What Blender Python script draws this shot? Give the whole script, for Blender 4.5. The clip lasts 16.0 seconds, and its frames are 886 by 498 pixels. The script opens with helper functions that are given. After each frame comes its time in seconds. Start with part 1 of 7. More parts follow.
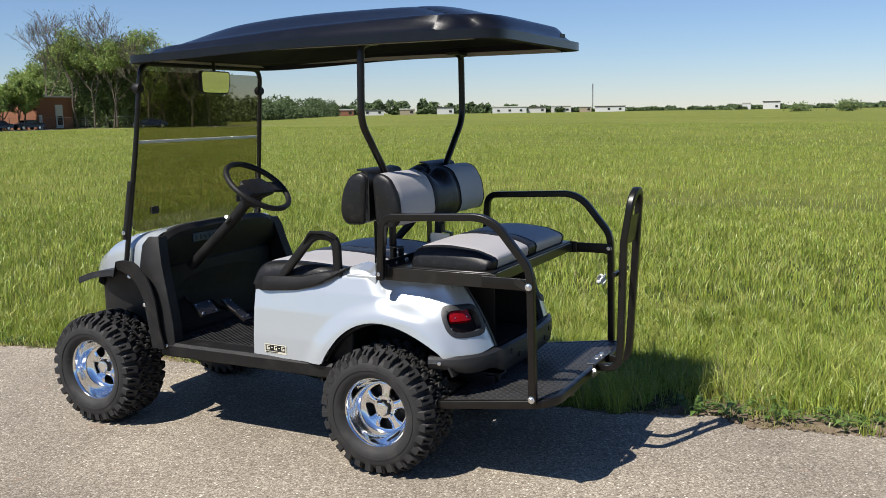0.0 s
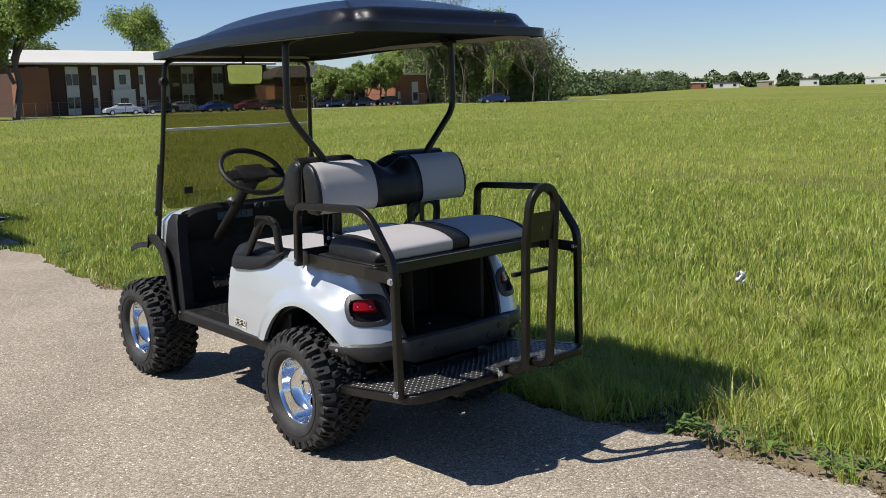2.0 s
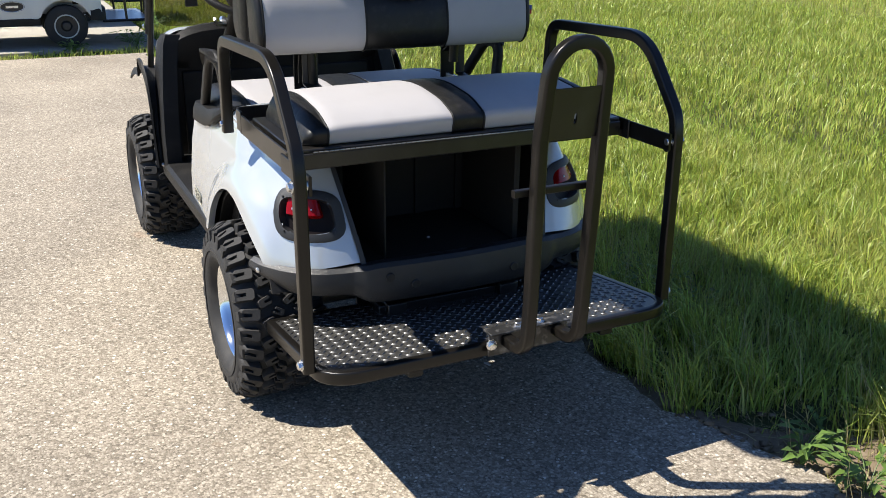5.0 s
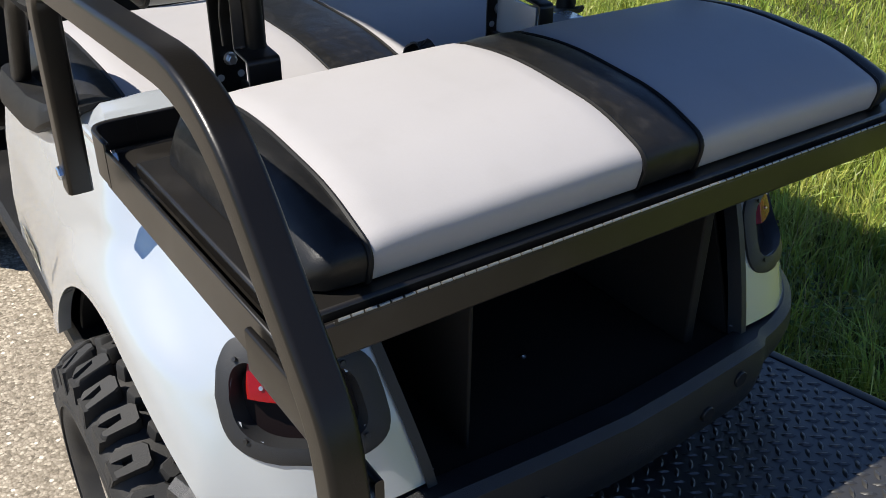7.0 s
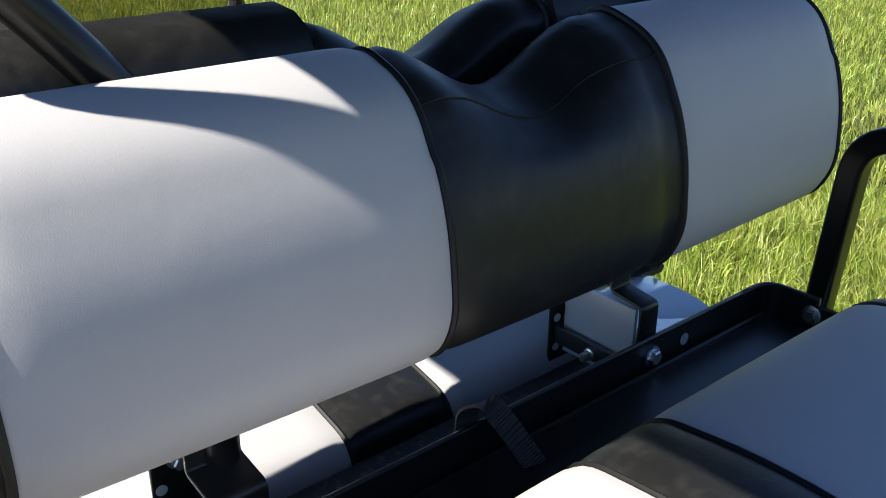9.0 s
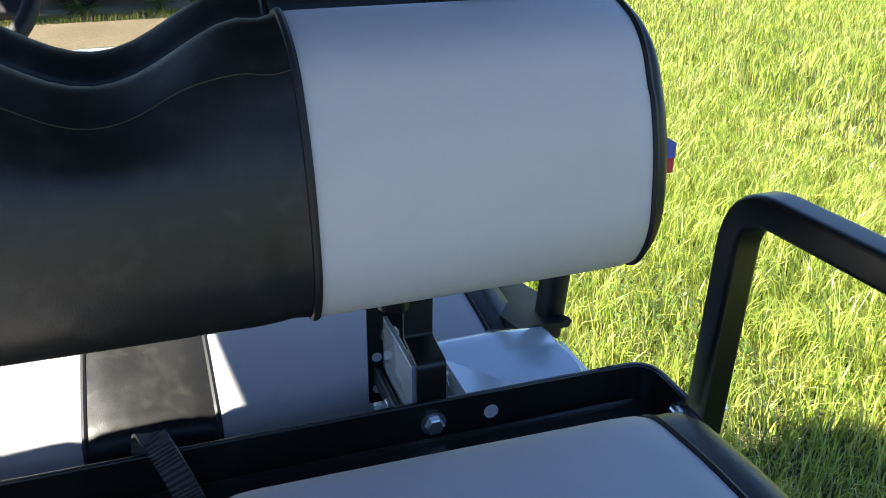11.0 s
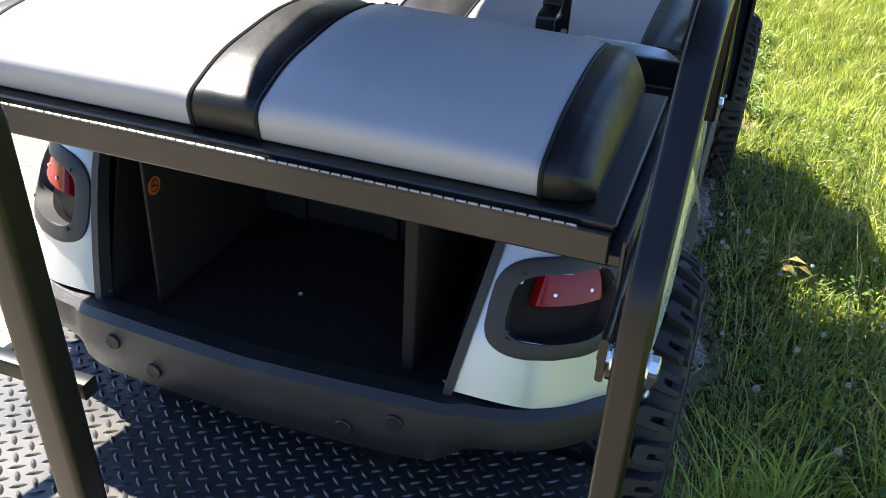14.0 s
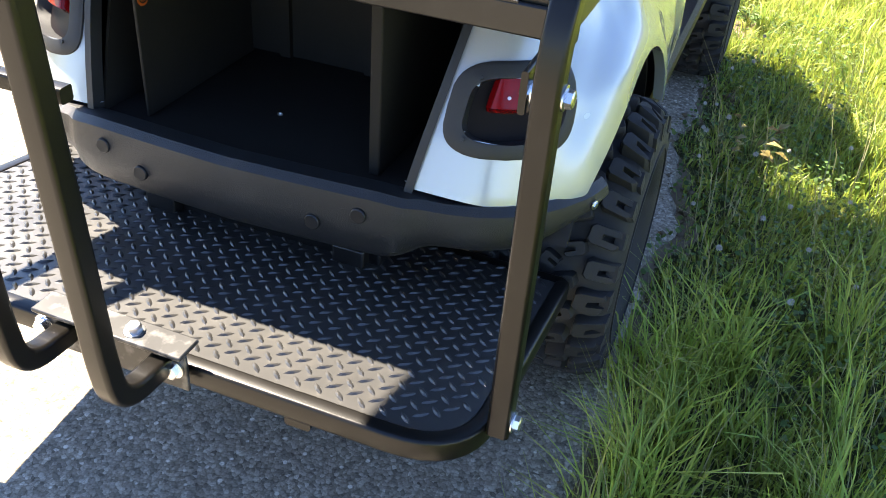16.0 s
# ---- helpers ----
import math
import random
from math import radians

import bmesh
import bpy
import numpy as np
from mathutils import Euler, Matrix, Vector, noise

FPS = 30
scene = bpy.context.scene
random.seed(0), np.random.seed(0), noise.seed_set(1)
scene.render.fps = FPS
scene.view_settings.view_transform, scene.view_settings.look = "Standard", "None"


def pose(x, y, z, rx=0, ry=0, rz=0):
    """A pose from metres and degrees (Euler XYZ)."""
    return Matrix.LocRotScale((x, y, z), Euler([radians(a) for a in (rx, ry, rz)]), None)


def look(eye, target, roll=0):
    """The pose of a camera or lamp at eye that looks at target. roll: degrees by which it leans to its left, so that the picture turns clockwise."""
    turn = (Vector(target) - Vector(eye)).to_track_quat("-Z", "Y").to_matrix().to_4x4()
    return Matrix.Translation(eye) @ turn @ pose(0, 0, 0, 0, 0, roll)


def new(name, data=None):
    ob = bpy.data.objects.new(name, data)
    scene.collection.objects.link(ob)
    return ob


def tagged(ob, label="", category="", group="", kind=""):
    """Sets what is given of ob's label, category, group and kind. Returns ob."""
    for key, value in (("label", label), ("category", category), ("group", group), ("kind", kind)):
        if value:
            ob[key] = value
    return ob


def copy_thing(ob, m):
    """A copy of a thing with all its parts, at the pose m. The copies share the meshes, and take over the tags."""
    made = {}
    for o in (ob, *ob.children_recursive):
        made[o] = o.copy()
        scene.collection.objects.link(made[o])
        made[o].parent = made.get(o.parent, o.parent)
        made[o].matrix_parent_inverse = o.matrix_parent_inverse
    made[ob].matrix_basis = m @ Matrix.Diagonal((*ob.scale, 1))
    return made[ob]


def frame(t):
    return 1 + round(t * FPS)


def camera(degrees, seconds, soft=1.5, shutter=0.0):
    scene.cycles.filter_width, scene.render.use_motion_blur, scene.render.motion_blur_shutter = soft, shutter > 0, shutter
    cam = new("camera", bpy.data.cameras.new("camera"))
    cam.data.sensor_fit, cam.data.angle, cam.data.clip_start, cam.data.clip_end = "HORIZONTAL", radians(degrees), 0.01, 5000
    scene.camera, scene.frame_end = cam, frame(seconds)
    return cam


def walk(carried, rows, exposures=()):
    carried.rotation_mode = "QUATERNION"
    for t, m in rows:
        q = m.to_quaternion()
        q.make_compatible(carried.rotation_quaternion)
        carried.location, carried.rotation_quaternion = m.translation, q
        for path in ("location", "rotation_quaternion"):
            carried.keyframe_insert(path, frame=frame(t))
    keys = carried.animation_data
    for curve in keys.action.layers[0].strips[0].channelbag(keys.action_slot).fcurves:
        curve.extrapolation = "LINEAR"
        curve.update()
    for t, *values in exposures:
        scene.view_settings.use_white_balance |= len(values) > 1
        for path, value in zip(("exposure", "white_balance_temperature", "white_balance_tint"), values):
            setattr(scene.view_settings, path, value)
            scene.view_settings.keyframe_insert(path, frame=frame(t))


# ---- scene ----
cam = camera(52.0, 16.0, soft=0.9)
PATH = [
    (0, (-2.029, 3.919, 1.604), (-1.138, 2.153, 1.306), -0.9),
    (0.5, (-2.493, 3.71, 1.604), (-1.423, 2.047, 1.307), -0.8),
    (1, (-2.849, 3.449, 1.603), (-1.635, 1.887, 1.307), -0.9),
    (1.5, (-3.155, 3.087, 1.622), (-1.818, 1.633, 1.309), -1.3),
    (2, (-3.521, 2.766, 1.642), (-2.044, 1.461, 1.304), -1.5),
    (2.5, (-3.692, 2.395, 1.616), (-2.114, 1.218, 1.26), -1.8),
    (3, (-3.791, 2.01, 1.611), (-2.125, 0.975, 1.22), -1.6),
    (3.5, (-3.742, 1.727, 1.617), (-2.021, 0.803, 1.188), 0.4),
    (4, (-3.404, 1.534, 1.589), (-1.69, 0.637, 1.08), 1.6),
    (4.2, (-3.282, 1.453, 1.57), (-1.564, 0.587, 1.024), 1.4),
    (6.3, (-1.662, 0.872, 1.454), (-0.158, -0.025, 0.488), 2.1),
    (6.5, (-1.51, 0.845, 1.427), (-0.035, -0.08, 0.442), 1.8),
    (7, (-1.162, 0.782, 1.413), (0.252, -0.213, 0.408), 0.7),
    (7.5, (-0.932, 0.655, 1.406), (0.457, -0.374, 0.399), 1.3),
    (8, (-0.71, 0.63, 1.409), (0.631, -0.497, 0.445), 1.2),
    (8.5, (-0.58, 0.623, 1.446), (0.766, -0.582, 0.587), 1.3),
    (9, (-0.539, 0.525, 1.474), (0.864, -0.653, 0.671), 0.2),
    (9.5, (-0.549, 0.305, 1.474), (0.928, -0.782, 0.676), -0.2),
    (9.7, (-0.546, 0.252, 1.473), (0.946, -0.804, 0.662), -0.3),
    (11.8, (-0.899, -0.166, 1.47), (0.889, -0.364, 0.596), 1.3),
    (12, (-0.949, -0.196, 1.473), (0.837, -0.304, 0.58), 1.5),
    (12.5, (-1.06, -0.359, 1.444), (0.699, -0.17, 0.513), 1.7),
    (13, (-1.191, -0.476, 1.43), (0.508, -0.089, 0.449), 1.8),
    (13.5, (-1.334, -0.504, 1.441), (0.324, -0.067, 0.412), 2.6),
    (14, (-1.428, -0.603, 1.434), (0.192, -0.066, 0.391), 3.1),
    (14.5, (-1.465, -0.794, 1.417), (0.092, -0.137, 0.348), 3.5),
    (15, (-1.506, -0.872, 1.385), (0.014, -0.202, 0.271), 3.4),
    (15.5, (-1.544, -0.878, 1.339), (-0.017, -0.259, 0.206), 3.6),
    (16, (-1.591, -0.758, 1.309), (-0.037, -0.219, 0.171), 4.5),
]
SUN = Vector((0.275, 0.66, 1.0)).normalized()
EXPOSURE = [(0.0, 0.5, 6500, 11), (2.5, 0.52, 6600, 11), (4.0, 0.88, 6600, 10), (6.5, 1.08, 6600, 10), (7.5, 0.52, 6600, 10), (8.5, 0.68, 6600, 9), (9.0, 1.35, 6600, 8),
            (9.5, 2.55, 7100, 7), (12.0, 1.8, 6700, 7), (12.5, 1.52, 6700, 7), (13.0, 1.55, 6800, 8), (14.5, 2.45, 7100, 10), (15.0, 2.45, 7200, 10), (16.0, 2.75, 7500, 12)]
walk(cam, [(t, look(eye, target, roll)) for t, eye, target, roll in PATH], EXPOSURE)

# ---- sky and sun ----
world = bpy.data.worlds.new("world")
scene.world = world
world.use_nodes = True
wn = world.node_tree.nodes
sky = wn.new("ShaderNodeTexSky")
sky.sky_type = "NISHITA"
sky.sun_disc = False
sky.sun_elevation = math.asin(SUN.z)
sky.sun_rotation = math.atan2(SUN.x, SUN.y)
sky.air_density, sky.dust_density, sky.ozone_density = 1.0, 0.0, 5.5
wn["Background"].inputs["Strength"].default_value = 0.068
cool = wn.new("ShaderNodeMix")
cool.data_type, cool.blend_type = "RGBA", "MULTIPLY"
cool.inputs["Factor"].default_value, cool.inputs["B"].default_value = 1.0, (0.90, 0.955, 1.12, 1)
world.node_tree.links.new(sky.outputs["Color"], cool.inputs["A"])
world.node_tree.links.new(cool.outputs["Result"], wn["Background"].inputs["Color"])
sun_data = bpy.data.lights.new("sun", "SUN")
sun_data.energy, sun_data.angle, sun_data.color = 5.0, radians(0.53), (1.0, 0.955, 0.88)
sun = new("sun", sun_data)
sun.matrix_world = look(SUN * 50, (0, 0, 0))


# ---- materials ----
def mat(name, color, rough=0.5, metal=0.0, vary=0.12, grain=60.0, blotch=4.0, bump=0.0, bump_scale=200.0, coat=0.0,
        spec=0.5, wear=None, wear_amount=0.0, per_piece=0.0, rough_vary=0.08, translucent=0.0, crease=0.0, hue=0.0):
    """A surface whose colour varies at two scales, with fine relief and, where wanted, dust or scuffs."""
    m = bpy.data.materials.new(name)
    m.use_nodes = True
    nt = m.node_tree
    N, L = nt.nodes, nt.links
    b = N["Principled BSDF"]
    co = N.new("ShaderNodeTexCoord").outputs["Object"]

    def noise_node(scale, detail=3.0):
        n = N.new("ShaderNodeTexNoise")
        n.inputs["Scale"].default_value, n.inputs["Detail"].default_value = scale, detail
        L.new(co, n.inputs["Vector"])
        return n.outputs["Fac"]

    def math_node(op, a, c):
        n = N.new("ShaderNodeMath")
        n.operation = op
        for k, v in ((0, a), (1, c)):
            if isinstance(v, (int, float)):
                n.inputs[k].default_value = v
            else:
                L.new(v, n.inputs[k])
        return n.outputs[0]

    fine, coarse = noise_node(grain), noise_node(blotch, 4.0)
    level = math_node("ADD", math_node("MULTIPLY", fine, vary), math_node("MULTIPLY", coarse, vary * 1.4))
    level = math_node("ADD", level, 1.0 - vary * 1.2)
    if per_piece:
        rnd = N.new("ShaderNodeNewGeometry").outputs["Random Per Island"]
        obr = N.new("ShaderNodeObjectInfo").outputs["Random"]
        both = math_node("FRACT", math_node("ADD", rnd, obr), 0.0)
        level = math_node("MULTIPLY", level, math_node("ADD", math_node("MULTIPLY", both, per_piece), 1.0 - per_piece / 2))
    hsv = N.new("ShaderNodeHueSaturation")
    if hue:
        swing = math_node("FRACT", math_node("MULTIPLY", both, 7.31), 0.0)
        L.new(math_node("ADD", math_node("MULTIPLY", swing, hue), 0.5 - hue * 0.5), hsv.inputs["Hue"])
    hsv.inputs["Color"].default_value = (*color, 1)
    L.new(level, hsv.inputs["Value"])
    out = hsv.outputs["Color"]
    if wear:
        mix = N.new("ShaderNodeMix")
        mix.data_type = "RGBA"
        mask = math_node("MULTIPLY", math_node("SMOOTH_MIN", math_node("MULTIPLY", noise_node(blotch * 3.3, 6.0), 1.0), 1.0), 1.0)
        ramp = N.new("ShaderNodeValToRGB")
        ramp.color_ramp.elements[0].position, ramp.color_ramp.elements[1].position = 0.52, 0.75
        L.new(mask, ramp.inputs["Fac"])
        L.new(math_node("MULTIPLY", ramp.outputs["Color"], wear_amount), mix.inputs["Factor"])
        L.new(out, mix.inputs["A"])
        mix.inputs["B"].default_value = (*wear, 1)
        out = mix.outputs["Result"]
    L.new(out, b.inputs["Base Color"])
    b.inputs["Metallic"].default_value = metal
    b.inputs["Specular IOR Level"].default_value = spec
    b.inputs["Coat Weight"].default_value = coat
    b.inputs["Coat Roughness"].default_value = 0.08
    L.new(math_node("ADD", math_node("MULTIPLY", coarse, rough_vary * 2), rough - rough_vary), b.inputs["Roughness"])
    if bump:
        bn = N.new("ShaderNodeBump")
        bn.inputs["Strength"].default_value = bump
        bn.inputs["Distance"].default_value = 0.002
        L.new(noise_node(bump_scale, 2.0), bn.inputs["Height"])
        L.new(bn.outputs["Normal"], b.inputs["Normal"])
        if crease:
            # soft puckers of stretched covering
            cn, cb = N.new("ShaderNodeTexNoise"), N.new("ShaderNodeBump")
            cn.inputs["Scale"].default_value, cn.inputs["Detail"].default_value, cn.inputs["Distortion"].default_value = 17.0, 2.0, 0.5
            L.new(co, cn.inputs["Vector"])
            cb.inputs["Strength"].default_value, cb.inputs["Distance"].default_value = crease, 0.006
            L.new(cn.outputs["Fac"], cb.inputs["Height"])
            L.new(cb.outputs["Normal"], bn.inputs["Normal"])
    if translucent:
        tr, ms = N.new("ShaderNodeBsdfTranslucent"), N.new("ShaderNodeMixShader")
        L.new(out, tr.inputs["Color"])
        ms.inputs["Fac"].default_value = translucent
        L.new(b.outputs["BSDF"], ms.inputs[1])
        L.new(tr.outputs["BSDF"], ms.inputs[2])
        L.new(ms.outputs["Shader"], N["Material Output"].inputs["Surface"])
    return m


def clear(name, color, rough=0.02):
    """See-through plastic or glass."""
    m = bpy.data.materials.new(name)
    m.use_nodes = True
    b = m.node_tree.nodes["Principled BSDF"]
    b.inputs["Base Color"].default_value = (*color, 1)
    b.inputs["Roughness"].default_value = rough
    b.inputs["Transmission Weight"].default_value = 1.0
    b.inputs["IOR"].default_value = 1.25
    return m


PAINT = mat("silver_white_paint", (0.43, 0.462, 0.487), 0.27, 0.35, vary=0.03, grain=900, blotch=3, coat=0.8, rough_vary=0.03)
BLACK_TUBE = mat("black_powder_coat", (0.00646, 0.005624, 0.004712), 0.32, 0.0, spec=0.35, vary=0.2, grain=300, bump=0.05, bump_scale=500, wear=(0.0228, 0.01976, 0.01672), wear_amount=0.25)
BLACK_PLASTIC = mat("black_textured_plastic", (0.0076, 0.007296, 0.007144), 0.52, spec=0.3, vary=0.2, grain=400, bump=0.35, bump_scale=900, wear=(0.038, 0.03572, 0.03192), wear_amount=0.3)
BLACK_SHEET = mat("black_sheet_steel", (0.00988, 0.00874, 0.0076), 0.33, vary=0.25, grain=120, bump=0.02, bump_scale=300, wear=(0.0456, 0.0418, 0.038), wear_amount=0.35)
ROOF_BLACK = mat("black_roof_plastic", (0.00456, 0.00494, 0.00684), 0.24, vary=0.15, grain=500, bump=0.03, bump_scale=700, wear=(0.0304, 0.0304, 0.0342), wear_amount=0.12, spec=0.35)
ROOF_UNDER = mat("matt_black_roof_underside", (0.009, 0.009, 0.0095), 0.75, vary=0.2, grain=200, spec=0.15)
GREY_VINYL = mat("grey_vinyl", (0.3572, 0.3458, 0.3496), 0.5, vary=0.05, grain=400, blotch=5, bump=0.07, bump_scale=900, wear=(0.304, 0.2926, 0.2888), wear_amount=0.25, crease=0.10)
BLACK_VINYL = mat("black_vinyl", (0.00836, 0.00836, 0.00836), 0.40, spec=0.32, vary=0.25, grain=300, blotch=14, rough_vary=0.12, bump=0.12, bump_scale=700, wear=(0.0456, 0.0418, 0.038), wear_amount=0.3, crease=0.32)
PIPING = mat("black_piping", (0.008, 0.008, 0.008), 0.5, vary=0.2, grain=300, spec=0.25)
RUBBER = mat("tyre_rubber", (0.0152, 0.01482, 0.01444), 0.72, vary=0.3, grain=150, bump=0.3, bump_scale=500, wear=(0.0646, 0.05548, 0.0456), wear_amount=0.35)
CHROME = mat("polished_alloy", (0.86, 0.87, 0.88), 0.10, 1.0, vary=0.03, grain=200, rough_vary=0.04)
HINGE = mat("dull_hinge_steel", (0.42, 0.42, 0.41), 0.42, 0.85, vary=0.2, grain=300)
ZINC = mat("zinc_bolt", (0.72, 0.73, 0.74), 0.28, 1.0, vary=0.1, grain=300)
TREAD = mat("black_diamond_plate", (0.022, 0.0213, 0.020), 0.43, 0.0, spec=1.0, vary=0.35, grain=180, blotch=7, bump=0.05, bump_scale=350, wear=(0.06, 0.054, 0.043), wear_amount=0.4)
TREAD_WORN = mat("worn_tread_lozenges", (0.026, 0.025, 0.0235), 0.38, 0.0, spec=1.0, vary=0.4, grain=120, blotch=7)
LENS_RED = mat("red_lens", (0.19, 0.0022, 0.0035), 0.10, vary=0.45, grain=90, spec=0.3, bump=0.1, bump_scale=260)
LENS_DARK = mat("smoked_lens", (0.006, 0.003, 0.003), 0.55, vary=0.2, grain=200, spec=0.15)
BEZEL = mat("dark_grey_bezel", (0.0152, 0.01596, 0.01748), 0.5, vary=0.15, grain=400, bump=0.2, bump_scale=900)
TINT = clear("bronze_tinted_acrylic", (0.375, 0.345, 0.27))
CLEAR_STRIP = mat("pale_hinge_strip", (0.4712, 0.4864, 0.4712), 0.3, vary=0.08, grain=100)
MIRROR = mat("mirror_glass", (0.85, 0.87, 0.86), 0.03, 1.0, vary=0.0, rough_vary=0.0)
DECAL_WHITE = mat("decal_cream", (0.57, 0.5472, 0.4408), 0.4, vary=0.05, grain=100)
DECAL_BLACK = mat("decal_black", (0.0114, 0.0114, 0.0114), 0.4, vary=0.1, grain=100)
ORANGE_STICKER = mat("orange_sticker", (0.4712, 0.0912, 0.0152), 0.45, vary=0.1, grain=100)
WEB = mat("nylon_webbing", (0.038, 0.03344, 0.0304), 0.6, vary=0.5, grain=900, bump=0.3, bump_scale=1200)
BUMPER = mat("weathered_bumper_plastic", (0.017, 0.0172, 0.018), 0.42, vary=0.25, grain=400, bump=0.5, bump_scale=700, wear=(0.05, 0.049, 0.047), wear_amount=0.35, spec=0.55)
WELL_BLACK = mat("matt_black_lining", (0.017, 0.0152, 0.0132), 0.7, vary=0.3, grain=200, blotch=6, spec=0.2, wear=(0.0228, 0.01976, 0.01672), wear_amount=0.3)
DUSTY = mat("dusty_black_plastic", (0.01216, 0.0114, 0.01064), 0.7, vary=0.3, grain=250, blotch=30, bump=0.35, bump_scale=500, wear=(0.0988, 0.0912, 0.076), wear_amount=0.7)
FLOOR_MAT = mat("ribbed_rubber_mat", (0.0152, 0.0152, 0.0152), 0.75, vary=0.25, grain=200, bump=0.5, bump_scale=300, wear=(0.0684, 0.0608, 0.0532), wear_amount=0.5)


# ---- building blocks ----
def thing(name, label, category, at=(0, 0, 0), turn=0.0, group="", kind=""):
    ob = new(name)
    ob.matrix_world = pose(*at, 0, 0, turn)
    return tagged(ob, label, category, group, kind)


def link(name, bm, material, parent=None, label="", smooth=True, bevel=0.0, segments=2, m=None):
    me = bpy.data.meshes.new(name)
    bm.normal_update()
    bm.to_mesh(me)
    bm.free()
    for mt in (material if isinstance(material, (list, tuple)) else [material]):
        me.materials.append(mt)
    if smooth:
        me.shade_smooth()
        me.set_sharp_from_angle(angle=radians(38))
    ob = new(name, me)
    if parent:
        ob.parent = parent
    if m is not None:
        ob.matrix_basis = m
    if label:
        ob["label"] = label
    if bevel:
        mod = ob.modifiers.new("bevel", "BEVEL")
        mod.width, mod.segments, mod.limit_method, mod.angle_limit = bevel, segments, "ANGLE", radians(35)
    return ob


part = link


def box(bm, x0, x1, y0, y1, z0, z1, m=None, mi=0):
    v = [bm.verts.new((x, y, z)) for z in (z0, z1) for x, y in ((x0, y0), (x1, y0), (x1, y1), (x0, y1))]
    if m is not None:
        for q in v:
            q.co = m @ q.co
    flip = (x1 - x0) * (y1 - y0) * (z1 - z0) < 0
    for f in ((3, 2, 1, 0), (4, 5, 6, 7), (0, 1, 5, 4), (1, 2, 6, 5), (2, 3, 7, 6), (3, 0, 4, 7)):
        face = bm.faces.new([v[i] for i in (reversed(f) if flip else f)])
        face.material_index = mi
    return v


def boxes(*args):
    bm = bmesh.new()
    for a in args:
        box(bm, *a)
    return bm


def loft(bm, rings, closed=True, caps=True, mi=0):
    """Quads between rings of equally many points."""
    vs = [[bm.verts.new(p) for p in r] for r in rings]
    n = len(rings[0])
    for a, b in zip(vs, vs[1:]):
        for i in range(n if closed else n - 1):
            f = bm.faces.new((a[i], a[(i + 1) % n], b[(i + 1) % n], b[i]))
            f.material_index = mi
    if caps and closed:
        bm.faces.new(list(reversed(vs[0]))).material_index = mi
        bm.faces.new(vs[-1]).material_index = mi
    return vs


def rounded_path(points, radius, steps=6, closed=False):
    """A path whose corners are rounded."""
    pts = [Vector(p) for p in points]
    out = [] if closed else [pts[0]]
    rng = range(len(pts)) if closed else range(1, len(pts) - 1)
    for i in rng:
        p, a, b = pts[i], pts[i - 1], pts[(i + 1) % len(pts)]
        r = radius[i] if isinstance(radius, (list, tuple)) else radius
        da, db = (a - p), (b - p)
        r = min(r, da.length * 0.48, db.length * 0.48)
        if r < 1e-5:
            out.append(p)
            continue
        pa, pb = p + da.normalized() * r, p + db.normalized() * r
        for k in range(steps + 1):
            s = k / steps
            out.append(pa * (1 - s) ** 2 + p * 2 * s * (1 - s) + pb * s * s)
    if not closed:
        out.append(pts[-1])
    return out


def circle(r, n=12):
    return [(r * math.cos(2 * math.pi * i / n), r * math.sin(2 * math.pi * i / n)) for i in range(n)]


def squarish(w, h, r, n=3):
    """A rectangle with round corners, as a profile."""
    out = []
    for cx, cy, a0 in ((w / 2 - r, h / 2 - r, 0), (-w / 2 + r, h / 2 - r, 90), (-w / 2 + r, -h / 2 + r, 180), (w / 2 - r, -h / 2 + r, 270)):
        for k in range(n + 1):
            a = radians(a0 + 90 * k / n)
            out.append((cx + r * math.cos(a), cy + r * math.sin(a)))
    return out


def sweep(bm, path, profile, up=(0, 1, 0), caps=True, closed=False, mi=0):
    """A profile carried along a path; its second axis stays near up."""
    path = [Vector(p) for p in path]
    rings = []
    n = len(path)
    for i, p in enumerate(path):
        a = path[i - 1] if (i or closed) else p
        b = path[(i + 1) % n] if (i < n - 1 or closed) else p
        d = (b - a).normalized()
        u = Vector(up)
        u = u - d * u.dot(d)
        if u.length < 1e-4:
            u = Vector((0, 0, 1)) - d * d.z
        u.normalize()
        s = d.cross(u)
        rings.append([p + s * x + u * y for x, y in profile])
    if closed:
        rings.append(rings[0])
        return loft(bm, rings, caps=False, mi=mi)
    return loft(bm, rings, caps=caps, mi=mi)


def tube(path, r=0.012, corner=0.05, n=10, steps=6, up=(0, 1, 0), profile=None, bm=None, closed=False, mi=0):
    bm = bm or bmesh.new()
    sweep(bm, rounded_path(path, corner, steps, closed), profile or circle(r, n), up, closed=closed, mi=mi)
    return bm


def lathe(bm, rz, n=32, m=None, mi=0, caps=True):
    """A profile of (radius, along) turned round the z axis."""
    rings = []
    for r, z in rz:
        ring = [Vector((r * math.cos(2 * math.pi * i / n), r * math.sin(2 * math.pi * i / n), z)) for i in range(n)]
        rings.append([m @ p for p in ring] if m is not None else ring)
    return loft(bm, rings, caps=caps, mi=mi)


